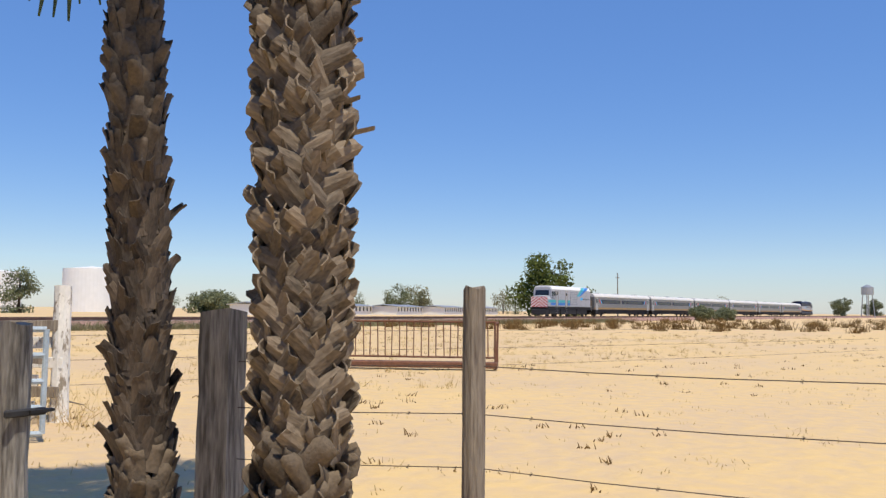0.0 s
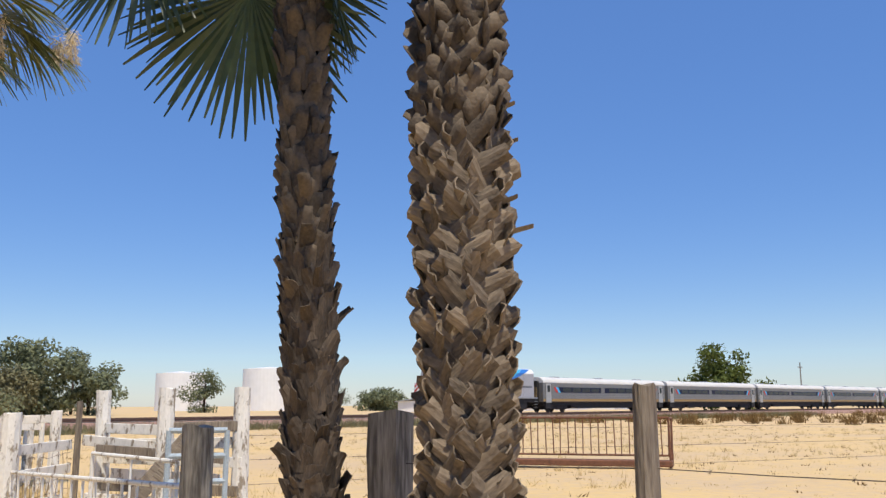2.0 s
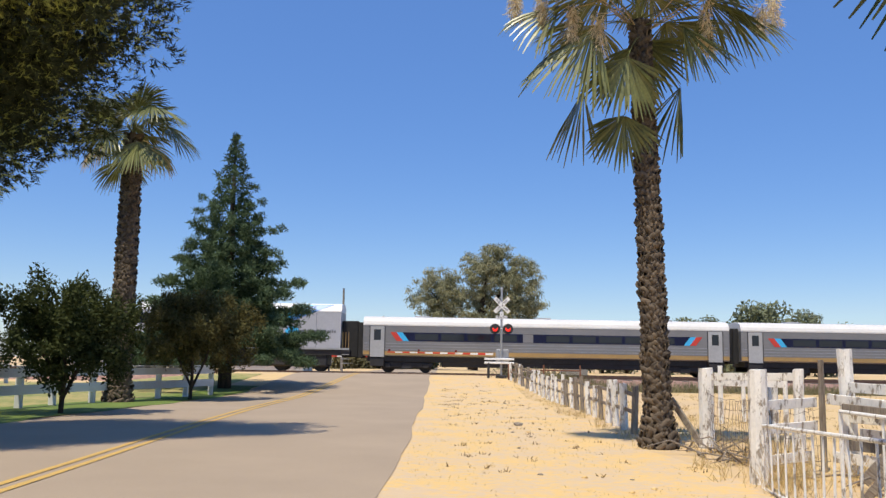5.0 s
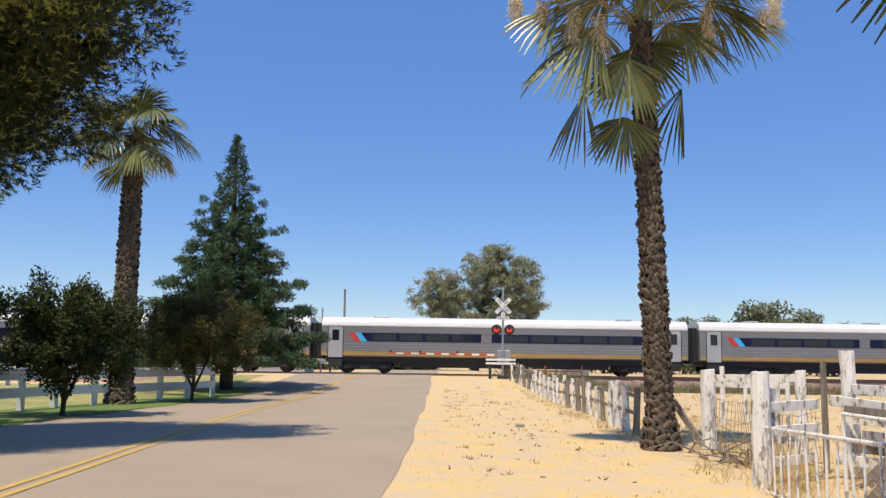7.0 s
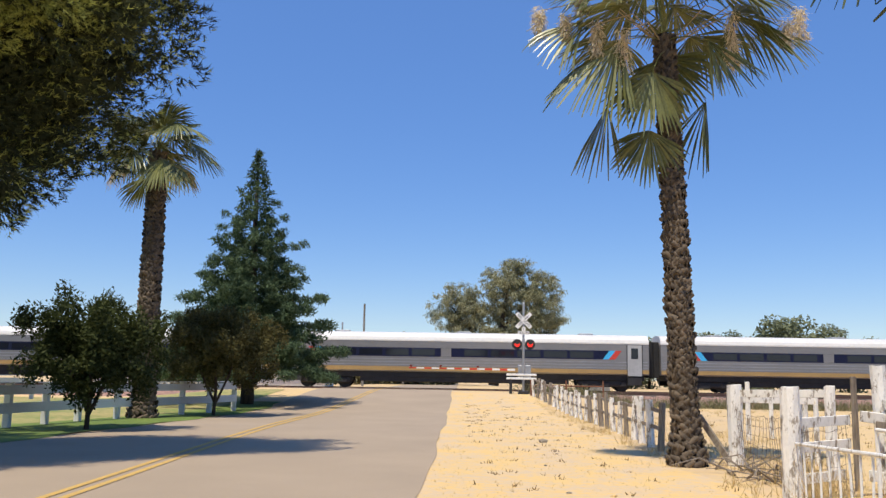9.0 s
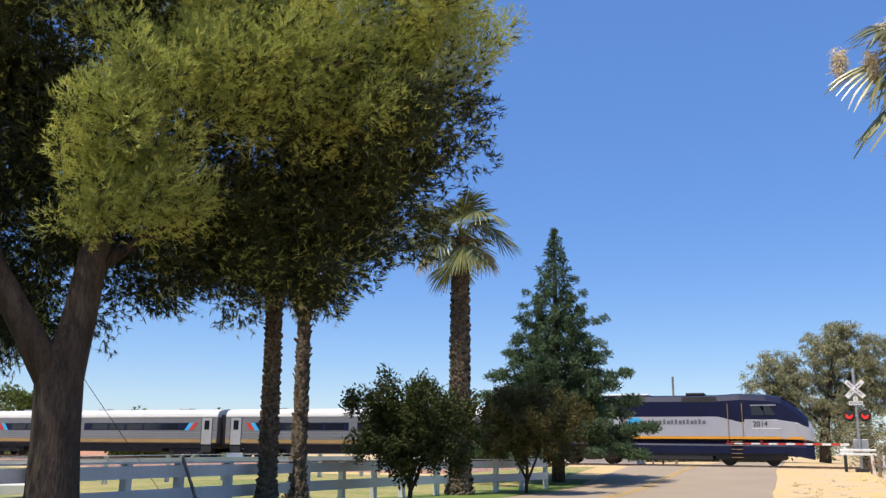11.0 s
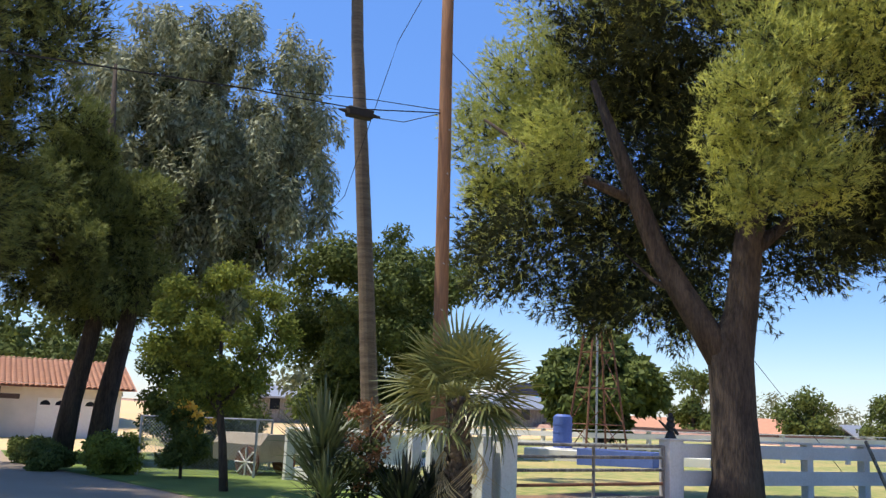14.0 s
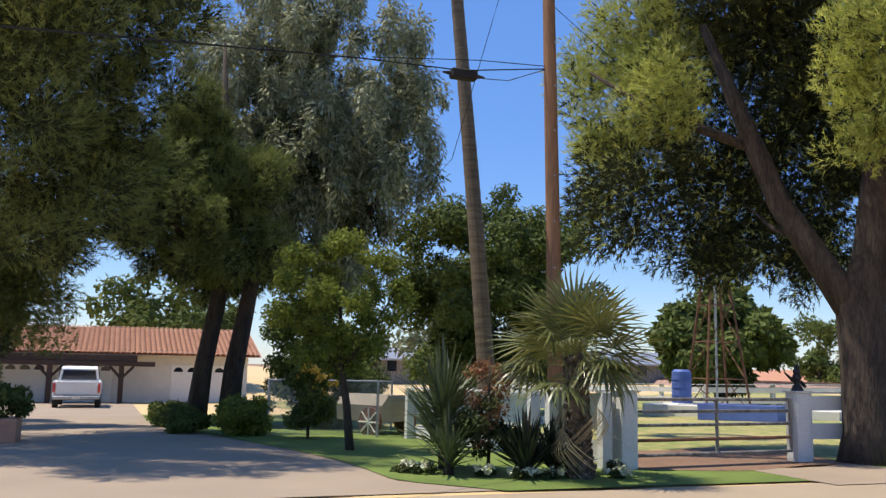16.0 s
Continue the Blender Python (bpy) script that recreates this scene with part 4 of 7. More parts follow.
def palm(base, top, r0, r1, label, boots, boot_key, pieces, fronds, flen, seed, dead=5, step=0.105, size=1.0, green="frond", tilt=(-60, 70), flare=0.25, weave=True, gap=0.135, dry=(-75, -45), fans=None, deep=0.35):
    """A fan palm: leaning trunk clad in old leaf bases, a crown of fan leaves and dry ones."""
    r = random.Random(seed)
    base, top = Vector(base), Vector(top)
    t = thing("fan_palm", label, "palm tree", at=(base.x, base.y, base.z))
    d = top - base
    H = d.length
    axis = d.normalized()
    bm = bmesh.new()
    n = 14
    centre = lambda u: d * u
    rad = lambda u: (r0 + (r1 - r0) * u) * (1 + flare * max(0, 1 - u * H / 0.9) ** 2)
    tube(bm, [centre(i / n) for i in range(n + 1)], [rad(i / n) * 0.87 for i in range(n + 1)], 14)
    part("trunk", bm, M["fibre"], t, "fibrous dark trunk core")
    fr = axis.to_track_quat("Z", "Y").to_matrix().to_4x4()
    k, z, made, spare = 0, 0.02, 0, []
    per = max(7, int(round(2 * math.pi * r0 / (gap * size))))
    while z < H - 0.05:
        for j in range(per):
            ang = (j + 0.5 * (k % 2)) * 2 * math.pi / per + r.uniform(-0.12, 0.12) + k * 0.07
            u = min(1, (z + r.uniform(-0.03, 0.03)) / H)
            p = centre(max(0, u)) + fr.to_3x3() @ Vector((math.sin(ang), math.cos(ang), 0)) * rad(max(0, u)) * 0.94
            lean = (1 if k % 2 else -1) * r.uniform(42, 68) if weave else r.choice((-1, 1)) * r.uniform(4, 30)
            out = r.uniform(-12, 2) if weave else r.uniform(-8, 9) + (r.uniform(12, 34) if r.random() < 0.05 else 0)
            m = Matrix.Translation(p) @ fr @ pose(0, 0, 0, 0, 0, -math.degrees(ang)) @ pose(0, 0, 0, -out, lean, 0) @ Matrix.Diagonal((*[size * r.uniform(0.8, 1.2)] * 2, size * r.uniform(0.75, 1.15), 1))
            spare.append((p.z, m))
        z += step * size
        k += 1
    near = []
    if pieces:
        lo, hi = pieces
        near = [s for s in spare if lo < s[0] < hi][:300]
        ids = {id(s) for s in near}
        spare = [s for s in spare if id(s) not in ids]
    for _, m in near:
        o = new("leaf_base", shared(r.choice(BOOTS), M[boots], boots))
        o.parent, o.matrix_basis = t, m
    V, F, c = [], [], 0
    for _, m in spare:
        me = r.choice(BOOTS)
        co = np.empty(len(me.vertices) * 3, np.float32)
        me.vertices.foreach_get("co", co)
        mm = np.array(m)
        V.append(co.reshape(-1, 3) @ mm[:3, :3].T + mm[:3, 3])
        f = np.array([p.vertices[:] for p in me.polygons])
        F.append(f + c)
        c += len(me.vertices)
    o = link("leaf_base_cladding", mesh_np("leaf_base_cladding", np.concatenate(V), np.concatenate(F)), M[boot_key], t)
    o["kind"] = "stuff"
    for i in range(fronds + dead):
        isdead = i >= fronds
        az = i * 137.5 + r.uniform(-25, 25)
        el = tilt[1] + (tilt[0] - tilt[1]) * (i + 0.5) / fronds + r.uniform(-16, 16) if not isdead else r.uniform(*dry)
        s = flen * r.uniform(0.85, 1.15) / 1.85
        if fans is None:
            heart = d + axis * r.uniform(-deep, 0.1)
            ca, sa, e = math.cos(radians(az)), math.sin(radians(az)), radians(el)
            aim = lambda q: Vector((ca * math.cos(q), sa * math.cos(q), math.sin(q)))
            hub = heart + aim(e) * s * r.uniform(0.75, 1.05)
            e2 = max(e - radians(r.uniform(30, 65)), radians(-88))
            o = link("frond", blade_mesh(heart, hub, hub + aim(e2) * s * r.uniform(0.85, 1.05), aim(e2 + math.pi / 2) + Vector((r.uniform(-0.4, 0.4), r.uniform(-0.4, 0.4), 0)), droop=1.2 if isdead else 0.55, seed=seed * 100 + i), M["dryfrond" if isdead else green], t)
            if isdead:
                o["label"] = "dry straw-coloured hanging leaf"
            continue
        o = new("frond", shared(r.choice(DEAD if isdead else fans), M["dryfrond" if isdead else green], "dry" if isdead else green))
        o.parent = t
        o.matrix_basis = Matrix.Translation(d + axis * r.uniform(-deep, 0.1)) @ pose(0, 0, 0, 0, 0, az) @ pose(0, 0, 0, r.uniform(-25, 25), -el, 0) @ Matrix.Diagonal((s, s, s, 1))
        if isdead:
            o["label"] = "dry straw-coloured hanging leaf"
    return t


def fan(t, name_seed, heart, hub, tip, face, material="frond", label="", **kw):
    """One more leaf in a palm's crown, its points given in the world."""
    at = t.matrix_world.translation
    return link("frond", blade_mesh(Vector(heart) - at, Vector(hub) - at, Vector(tip) - at, face, seed=name_seed, **kw), M[material], t, label)


thick = palm((3.15, 2.85, 0), (3.08, 2.92, 9.0), 0.172, 0.155, "thick palm trunk clad in broken grey-brown leaf bases", "boot", "bootj", (0.95, 3.4), 24, 1.9, 3, dead=2, step=0.084, size=0.84, gap=0.122)
# cut leaf stalks that stand off the trunk on its sunny side
for i, (z, reach, w) in enumerate(((2.93, 0.10, 0.05), (2.80, 0.10, 0.055), (2.64, 0.09, 0.06), (2.49, 0.16, 0.06), (2.38, 0.09, 0.05), (3.12, 0.09, 0.05), (1.62, 0.07, 0.05))):
    d = Vector((0.66, -0.75, 0))
    q = Vector((0.75, 0.66, 0))
    p = Vector((-0.008 * z, 0.008 * z, z - 0.06)) + d * 0.13
    bm = bmesh.new()
    rings = []
    for u, k in ((0, 1.0), (0.5, 0.75), (1.0, 0.62), (1.03, 0.5)):
        c = p + d * (reach + 0.05) * u + Vector((0, 0, 0.055 * u))
        rings.append([bm.verts.new(c + q * a * w * 0.6 * k + Vector((0, 0, b * w * 0.42 * k))) for a, b in ((-1, 0.5), (-0.4, -0.6), (0.4, -0.6), (1, 0.5), (0, 0.75))])
    for a, b in zip(rings, rings[1:]):
        for k in range(5):
            bm.faces.new((a[k], a[(k + 1) % 5], b[(k + 1) % 5], b[k]))
    bm.faces.new(rings[-1])
    part("cut_stalk", bm, M["boot"], thick, "cut brown leaf stalk")
# green fan leaf darkened in colour for the shade of the neighbouring crown
M["shadefrond"] = mat("shade_dark_fan_leaf", (0.09, 0.12, 0.04), (0.025, 0.042, 0.016), 0.45, scale=3, fine=20, bump=0.1, transl=0.06, obrand=0.4, island=0.5)
shady = palm((3.50, 4.43, 0), (3.29, 4.62, 5.9), 0.16, 0.13, "shaded palm with dark shaggy leaf bases and hanging green fans", "bootd", "bootj", (0.7, 3.6), 13, 1.9, 5, dead=0, step=0.082, size=0.72, weave=False, tilt=(30, 80), green="shadefrond")
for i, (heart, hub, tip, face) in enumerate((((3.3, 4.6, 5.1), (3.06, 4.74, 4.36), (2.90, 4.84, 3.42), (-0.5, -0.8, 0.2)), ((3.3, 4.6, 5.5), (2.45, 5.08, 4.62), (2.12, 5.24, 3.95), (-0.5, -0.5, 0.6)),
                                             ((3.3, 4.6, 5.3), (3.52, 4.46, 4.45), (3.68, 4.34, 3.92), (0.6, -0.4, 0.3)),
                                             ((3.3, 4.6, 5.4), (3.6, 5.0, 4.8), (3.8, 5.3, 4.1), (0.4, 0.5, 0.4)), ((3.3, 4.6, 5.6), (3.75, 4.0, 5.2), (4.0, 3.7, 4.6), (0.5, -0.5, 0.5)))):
    fan(shady, 700 + i, heart, hub, tip, face, "shadefrond", spread=200, droop=0.2, n=48, fold=0.25)
verge = palm((4.25, 17.2, 0), (3.98, 17.25, 8.6), 0.24, 0.155, "tall slender fan palm with dry hanging fronds on the sandy verge", "bootj", "bootj", None, 15, 2.6, 7, dead=0, step=0.12, size=0.8, flare=0.6, tilt=(22, 86), deep=0.3)
for i, (hub, tip, dy, face, dr) in enumerate((((2.28, 8.7), (1.02, 8.30), -0.4, (-0.2, -0.7, 0.9), 0.7), ((2.94, 8.16), (1.55, 7.0), -0.6, (-0.5, -0.8, 0.5), 0.5), ((2.89, 7.22), (2.12, 5.9), 0.5, (-0.7, 0.3, 0.4), 0.3),
                                              ((3.56, 7.52), (3.48, 6.3), -0.75, (0, -1, 0.2), 0.3), ((3.59, 6.5), (3.2, 5.5), -0.25, (-0.3, -0.9, 0.2), 0.3), ((4.67, 8.19), (5.75, 7.45), -0.7, (0.5, -0.8, 0.5), 0.5),
                                              ((4.84, 7.25), (4.88, 5.75), 0.2, (0.7, 0.1, 0.3), 0.3), ((5.64, 8.76), (7.0, 8.25), -0.3, (0.2, -0.6, 0.9), 0.7), ((3.0, 8.9), (1.9, 8.6), 0.9, (-0.3, 0.4, 0.9), 0.6), ((5.0, 8.9), (6.2, 8.7), 0.9, (0.3, 0.5, 0.9), 0.6),
                                              ((4.2, 8.5), (4.6, 7.3), 1.1, (0.1, 0.9, 0.4), 0.4), ((2.5, 9.3), (1.5, 9.2), -0.5, (-0.4, -0.4, 0.9), 0.8), ((5.4, 9.3), (6.5, 9.1), -0.5, (0.4, -0.5, 0.9), 0.8), ((3.6, 9.5), (3.2, 9.9), -1.1, (0, -0.6, 0.8), 0.8))):
    fan(verge, 800 + i, (4.0 + 0.05 * (hub[0] - 4), 17.25 + 0.12 * dy, max(8.3 - 0.28 * i % 3, hub[1] * 0.35 + 5.6)), (hub[0], 17.2 + dy, hub[1]), (tip[0], 17.2 + dy * 1.35, tip[1]), face, droop=dr * 0.8, fold=0.6, spread=(110 if abs(hub[0] - 4) > 0.6 else 165), n=34)
# pale dry flower stalks among the leaves
for i, (x, y, z, h) in enumerate(((1.9, 16.7, 8.75, 0.5), (2.5, 16.6, 8.55, 0.7), (3.0, 16.5, 8.35, 0.9), (5.15, 16.6, 8.75, 1.15), (6.3, 16.8, 8.7, 0.5), (1.4, 16.9, 8.95, 0.5), (2.2, 16.5, 9.2, 0.5), (6.6, 16.9, 9.0, 0.6))):
    cl = [(x - 4.25 + 0.05 * math.sin(3 * k), y - 17.2, z - h * k / 6, 0.13, 0.13, 0.12) for k in range(6)]
    link("dry_blossom", leaf_mesh("dry_blossom", cl, 420, 0.13, 0.022, 2.0, seed=i), M["blossom"], verge, "pale dry hanging flower stalk")
    bm = bmesh.new()
    tube(bm, [(-0.24, 0.05, 8.3), ((x - 4.25) * 0.55, (y - 17.2) * 0.5, z + 0.35), (x - 4.25, y - 17.2, z)], [0.018, 0.014, 0.008], 5)
    part("blossom_stalk", bm, M["dryfrond"], verge)
palm((-11.15, 30.8, 0), (-11.1, 30.6, 9.4), 0.40, 0.27, "tall fan palm with straw-coloured fronds behind the white fence", "bootj", "bootj", None, 24, 2.5, 9, dead=2, step=0.15, size=1.0, flare=0.35, tilt=(0, 88), dry=(-10, 25), deep=0.5)
palm((-12.2, 19.6, 0), (-12.25, 19.55, 6.8), 0.21, 0.14, "slim palm trunk rising into the pine beside the white fence", "bootj", "bootj", None, 10, 1.5, 11, dead=3, step=0.11, size=0.7, flare=0.9)
palm((-12.55, 21.7, 0), (-12.8, 22.1, 6.8), 0.20, 0.14, "slim shaggy palm trunk beside the white fence", "bootj", "bootj", None, 10, 1.5, 13, dead=3, step=0.12, size=0.85, flare=0.9, weave=False)


# ---- trees ----
def tree(name, label, cat, base, trunk, crown, leaf, leafmat, group="", inner=None, barkmat="bark", face=1.1):
    """trunk: lists of (points, radii) in local space; crown: clumps; leaf: (count, length, width, droop, shell)."""
    t = thing(name, label, cat, group, at=(*base, 0) if len(base) == 2 else base)
    for i, (pts, radii) in enumerate(trunk):
        bm = bmesh.new()
        tube(bm, pts, radii, 12, 0.12, random.Random(i))
        part("trunk" if i == 0 else "limb", bm, M[barkmat], t, smooth=True)
    n, L, W, droop, shell = leaf
    if "pine" in leafmat:
        link("crown", needle_mesh("crown", crown, n // 7, 7, L, W, seed=len(name) + n), M[leafmat], t)
    else:
        link("crown", leaf_mesh("crown", crown, n, L, W, droop, shell=shell, seed=len(name) + n, face=face), M[leafmat], t)
    # inner layer; in pines its dark colour stands in for interior shade
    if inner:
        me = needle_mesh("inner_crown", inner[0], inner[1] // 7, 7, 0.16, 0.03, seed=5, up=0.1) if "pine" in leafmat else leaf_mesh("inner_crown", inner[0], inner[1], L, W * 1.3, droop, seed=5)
        link("inner_crown", me, M[inner[2]], t, "inner crown layer; pines (dead needles) and pepper tree coloured dark for shade")
    return t


pr = random.Random(4)


# big forked pine leaning over the road; its boughs are given along the road side (s), towards the open lawn (f) and up
def boughs(lobes, seed, clear=None):
    out = []
    for i, (s0, f0, z0, rs, rf, rz, n, size) in enumerate(lobes):
        for s, f, z, a, b, c in crown_clumps(s0, f0, z0, rs, rf, rz, n, size, seed + i):
            if clear and clear(s, f, z):
                continue
            out.append((0.715 * s + 0.70 * f, 0.70 * s - 0.715 * f, z, a, b, c * 1.75))
    return out


def fork_gap(s, f, z):
    return f > -1.2 and ((-3.6 < s < 1.0 and z < 5.4) or (-3.0 < s < -0.9 and z < 7.0)) or (f > -0.4 and 0.8 < s < 5.0 and z < 5.6)


LIT = [(-4.5, -0.9, 8.6, 1.8, 1.5, 2.6, 120, 0.48), (0.6, 2.8, 7.4, 1.25, 1.2, 2.2, 90, 0.42), (4.4, 0.2, 10.8, 3.4, 3.2, 2.2, 170, 0.55),
       (0, 0, 12.4, 5.4, 4.4, 2.4, 150, 0.58), (2.6, 2.4, 9.2, 1.6, 1.3, 1.4, 70, 0.45), (-3.4, 1.5, 7.3, 0.8, 0.8, 0.8, 22, 0.38), (1.5, 2.2, 6.3, 0.9, 0.8, 0.8, 24, 0.36), (0.1, 2.5, 5.7, 0.5, 0.5, 0.7, 12, 0.32), (4.8, 2.0, 9.0, 1.7, 1.1, 1.1, 50, 0.42), (-5.2, -0.9, 6.9, 0.9, 0.9, 0.8, 26, 0.38), (6.8, 1.6, 11.2, 2.2, 2.2, 1.7, 90, 0.52)]
# DARK undersides and BACK filler get mostly near-black needles, as painted shade
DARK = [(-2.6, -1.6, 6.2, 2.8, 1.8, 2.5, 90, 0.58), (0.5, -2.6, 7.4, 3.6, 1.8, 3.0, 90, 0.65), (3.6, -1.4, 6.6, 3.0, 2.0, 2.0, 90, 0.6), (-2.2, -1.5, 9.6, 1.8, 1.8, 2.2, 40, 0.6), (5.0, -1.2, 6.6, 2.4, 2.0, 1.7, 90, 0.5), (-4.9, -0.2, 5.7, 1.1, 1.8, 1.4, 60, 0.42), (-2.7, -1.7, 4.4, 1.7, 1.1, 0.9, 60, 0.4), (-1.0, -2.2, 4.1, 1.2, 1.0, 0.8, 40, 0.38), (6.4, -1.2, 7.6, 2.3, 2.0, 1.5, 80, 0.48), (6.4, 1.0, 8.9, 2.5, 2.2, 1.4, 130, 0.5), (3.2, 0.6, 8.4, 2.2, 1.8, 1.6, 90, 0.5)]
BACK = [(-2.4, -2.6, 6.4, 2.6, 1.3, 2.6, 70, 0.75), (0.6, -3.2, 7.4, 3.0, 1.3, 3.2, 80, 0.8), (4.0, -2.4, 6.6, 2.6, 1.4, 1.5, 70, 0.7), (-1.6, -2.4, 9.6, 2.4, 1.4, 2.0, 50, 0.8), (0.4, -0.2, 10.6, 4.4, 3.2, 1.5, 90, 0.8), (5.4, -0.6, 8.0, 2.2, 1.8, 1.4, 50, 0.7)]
pc = boughs(LIT, 21, fork_gap)
pd = boughs(DARK, 71, fork_gap)
forked = tree("pine_tree", "large forked pine with yellow-green needles and dark underside", "pine tree", (-12.4, 12.68, 0),
     [([(0, 0, -0.1), (0.05, 0.05, 0.6), (0.0, 0.05, 1.8), (-0.05, 0, 3.0), (0.12, 0.16, 4.0), (0.22, 0.3, 5.5), (0.5, 0.7, 8), (0.9, 1.2, 11)], [0.62, 0.50, 0.46, 0.47, 0.33, 0.29, 0.22, 0.1]),
      ([(-0.05, -0.1, 2.9), (-0.45, -0.55, 3.9), (-0.95, -1.05, 5.1), (-1.3, -1.5, 6.6), (-1.6, -2.4, 9)], [0.34, 0.27, 0.25, 0.2, 0.08]),
      ([(0.2, 0.28, 5.2), (1.6, 2.0, 7.0), (4.0, 4.4, 8.6)], [0.2, 0.14, 0.05]), ([(0.35, 0.5, 6.8), (3.0, 1.0, 8.4), (5.4, 1.4, 9.6)], [0.18, 0.12, 0.05]),
      ([(-0.5, -0.6, 4.2), (-1.3, -1.0, 4.7), (-2.2, -1.3, 5.6)], [0.09, 0.05, 0.025]), ([(-1.2, -1.4, 6.3), (-2.4, -3.0, 7.2), (-3.2, -4.2, 8.2)], [0.12, 0.08, 0.03]),
      ([(0.3, 0.4, 6.2), (1.6, -0.8, 7.0), (2.6, -1.6, 8.0)], [0.12, 0.08, 0.03])],
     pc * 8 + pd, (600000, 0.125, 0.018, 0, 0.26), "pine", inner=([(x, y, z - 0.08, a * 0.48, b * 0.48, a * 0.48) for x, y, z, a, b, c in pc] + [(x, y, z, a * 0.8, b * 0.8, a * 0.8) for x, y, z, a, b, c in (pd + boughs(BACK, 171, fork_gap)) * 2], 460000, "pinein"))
forked.scale = (0.935, 0.935, 0.935)
pc2 = [(x, y, z, a, b, c * 1.7) for x, y, z, a, b, c in crown_clumps(2.0, 2.6, 9.0, 5.4, 4.3, 5.4, 250, 0.65, 31) + crown_clumps(-1.0, 4.6, 6.6, 2.6, 2.0, 3.0, 60, 0.6, 32)]
tree("pine_tree", "dark pine with drooping feathery boughs over the drive", "pine tree", (-22.0, -5.6, -0.15),
     [([(0, 0, -0.2), (0, 0, 3), (0.4, 0.6, 8), (0.8, 1.2, 13)], [0.5, 0.42, 0.3, 0.1]), ([(0, 0, 3.6), (1.4, 1.8, 6.0), (2.4, 3.4, 8.0)], [0.16, 0.1, 0.04])],
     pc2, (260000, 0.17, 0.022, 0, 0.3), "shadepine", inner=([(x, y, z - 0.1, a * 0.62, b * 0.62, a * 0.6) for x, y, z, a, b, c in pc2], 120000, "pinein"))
pc3 = [(x, y, z, a, b, c * 1.8) for x, y, z, a, b, c in crown_clumps(0.4, -0.4, 6.2, 2.3, 2.8, 2.3, 110, 0.55, 33) + crown_clumps(0.4, -1.2, 8.4, 1.2, 1.4, 1.8, 30, 0.5, 34)]
tree("pine_tree", "dark twin-trunked pine beside the drive before the garage", "pine tree", (-28.0, 2.8, -0.25),
     [([(0, -0.46, -0.2), (0, -0.3, 1.6), (0.1, 0.05, 3.9), (0.2, 0.0, 8), (0.2, -0.2, 12)], [0.34, 0.28, 0.24, 0.16, 0.05]), ([(0.05, 0.48, -0.2), (0.1, 0.6, 1.6), (0.2, 0.95, 3.9), (0.4, 1.6, 8)], [0.36, 0.30, 0.25, 0.1]),
      ([(0.1, 0.0, 4.4), (0.8, -1.4, 5.8), (1.2, -2.6, 7.4)], [0.14, 0.09, 0.03])],
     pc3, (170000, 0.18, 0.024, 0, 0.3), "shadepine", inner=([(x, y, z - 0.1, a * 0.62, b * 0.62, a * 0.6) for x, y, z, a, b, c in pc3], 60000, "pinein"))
pc4 = [(x, y, z, a * 1.3, b * 1.3, c * 0.6) for x, y, z, a, b, c in crown_clumps(0, 0, 4.4, 1.7, 1.6, 3.2, 60, 0.5, 35)]
tree("conifer_tree", "dark conifer with flat layered boughs beside the drive", "conifer", (-27.0, -3.2, -0.2), [([(0, 0, -0.2), (0, 0, 4), (0, 0, 7)], [0.22, 0.16, 0.03])],
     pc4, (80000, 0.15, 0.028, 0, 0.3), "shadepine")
# inner leaves in the dark shrub colour imitate shade within this crown
tree("pepper_tree", "tall pepper tree with drooping grey-green foliage", "tree", (-31.5, 6.5, -0.35),
     [([(0, 0, -0.1), (0.1, 0, 2.2), (0.3, 0.2, 5), (0.2, 0.6, 9), (0, 0.8, 13)], [0.45, 0.36, 0.3, 0.2, 0.06]), ([(0.1, 0, 3.0), (0.4, 1.2, 5.5), (0.4, 2.6, 9)], [0.25, 0.2, 0.08])],
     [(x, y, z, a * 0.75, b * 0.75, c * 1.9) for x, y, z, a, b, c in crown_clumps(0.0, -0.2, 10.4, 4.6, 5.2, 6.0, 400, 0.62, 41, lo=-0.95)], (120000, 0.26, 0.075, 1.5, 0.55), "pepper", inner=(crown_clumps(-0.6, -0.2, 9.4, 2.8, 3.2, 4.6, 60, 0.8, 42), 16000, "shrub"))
tree("broadleaf_tree", "dense dark green broadleaf tree beyond the fence", "tree", (-37, 15.5, -0.4),
     [([(0, 0, -0.2), (0, 0, 3), (0.1, 0, 7)], [0.4, 0.34, 0.1])], crown_clumps(0, 0.5, 5.6, 4.8, 5.4, 5.0, 120, 0.9, 51), (80000, 0.2, 0.11, 0.2, 0.35), "broad")
tree("ornamental_tree", "young ornamental tree with light green leaves on the lawn", "tree", (-16.5, 4.2, -0.03),
     [([(0, 0, -0.05), (-0.02, -0.1, 0.9), (-0.02, -0.25, 1.7), (0, -0.3, 3.2)], [0.09, 0.075, 0.06, 0.02]), ([(-0.02, -0.2, 1.5), (0.2, 0.3, 2.3), (0.3, 0.7, 3.0)], [0.04, 0.03, 0.01]), ([(-0.02, -0.2, 1.4), (-0.1, -0.8, 2.2), (0, -1.2, 2.8)], [0.04, 0.03, 0.01])],
     crown_clumps(0, -0.35, 2.75, 1.1, 1.25, 1.35, 60, 0.26, 61), (24000, 0.085, 0.04, 0.25, 0.7), "lightleaf", face=0.6)
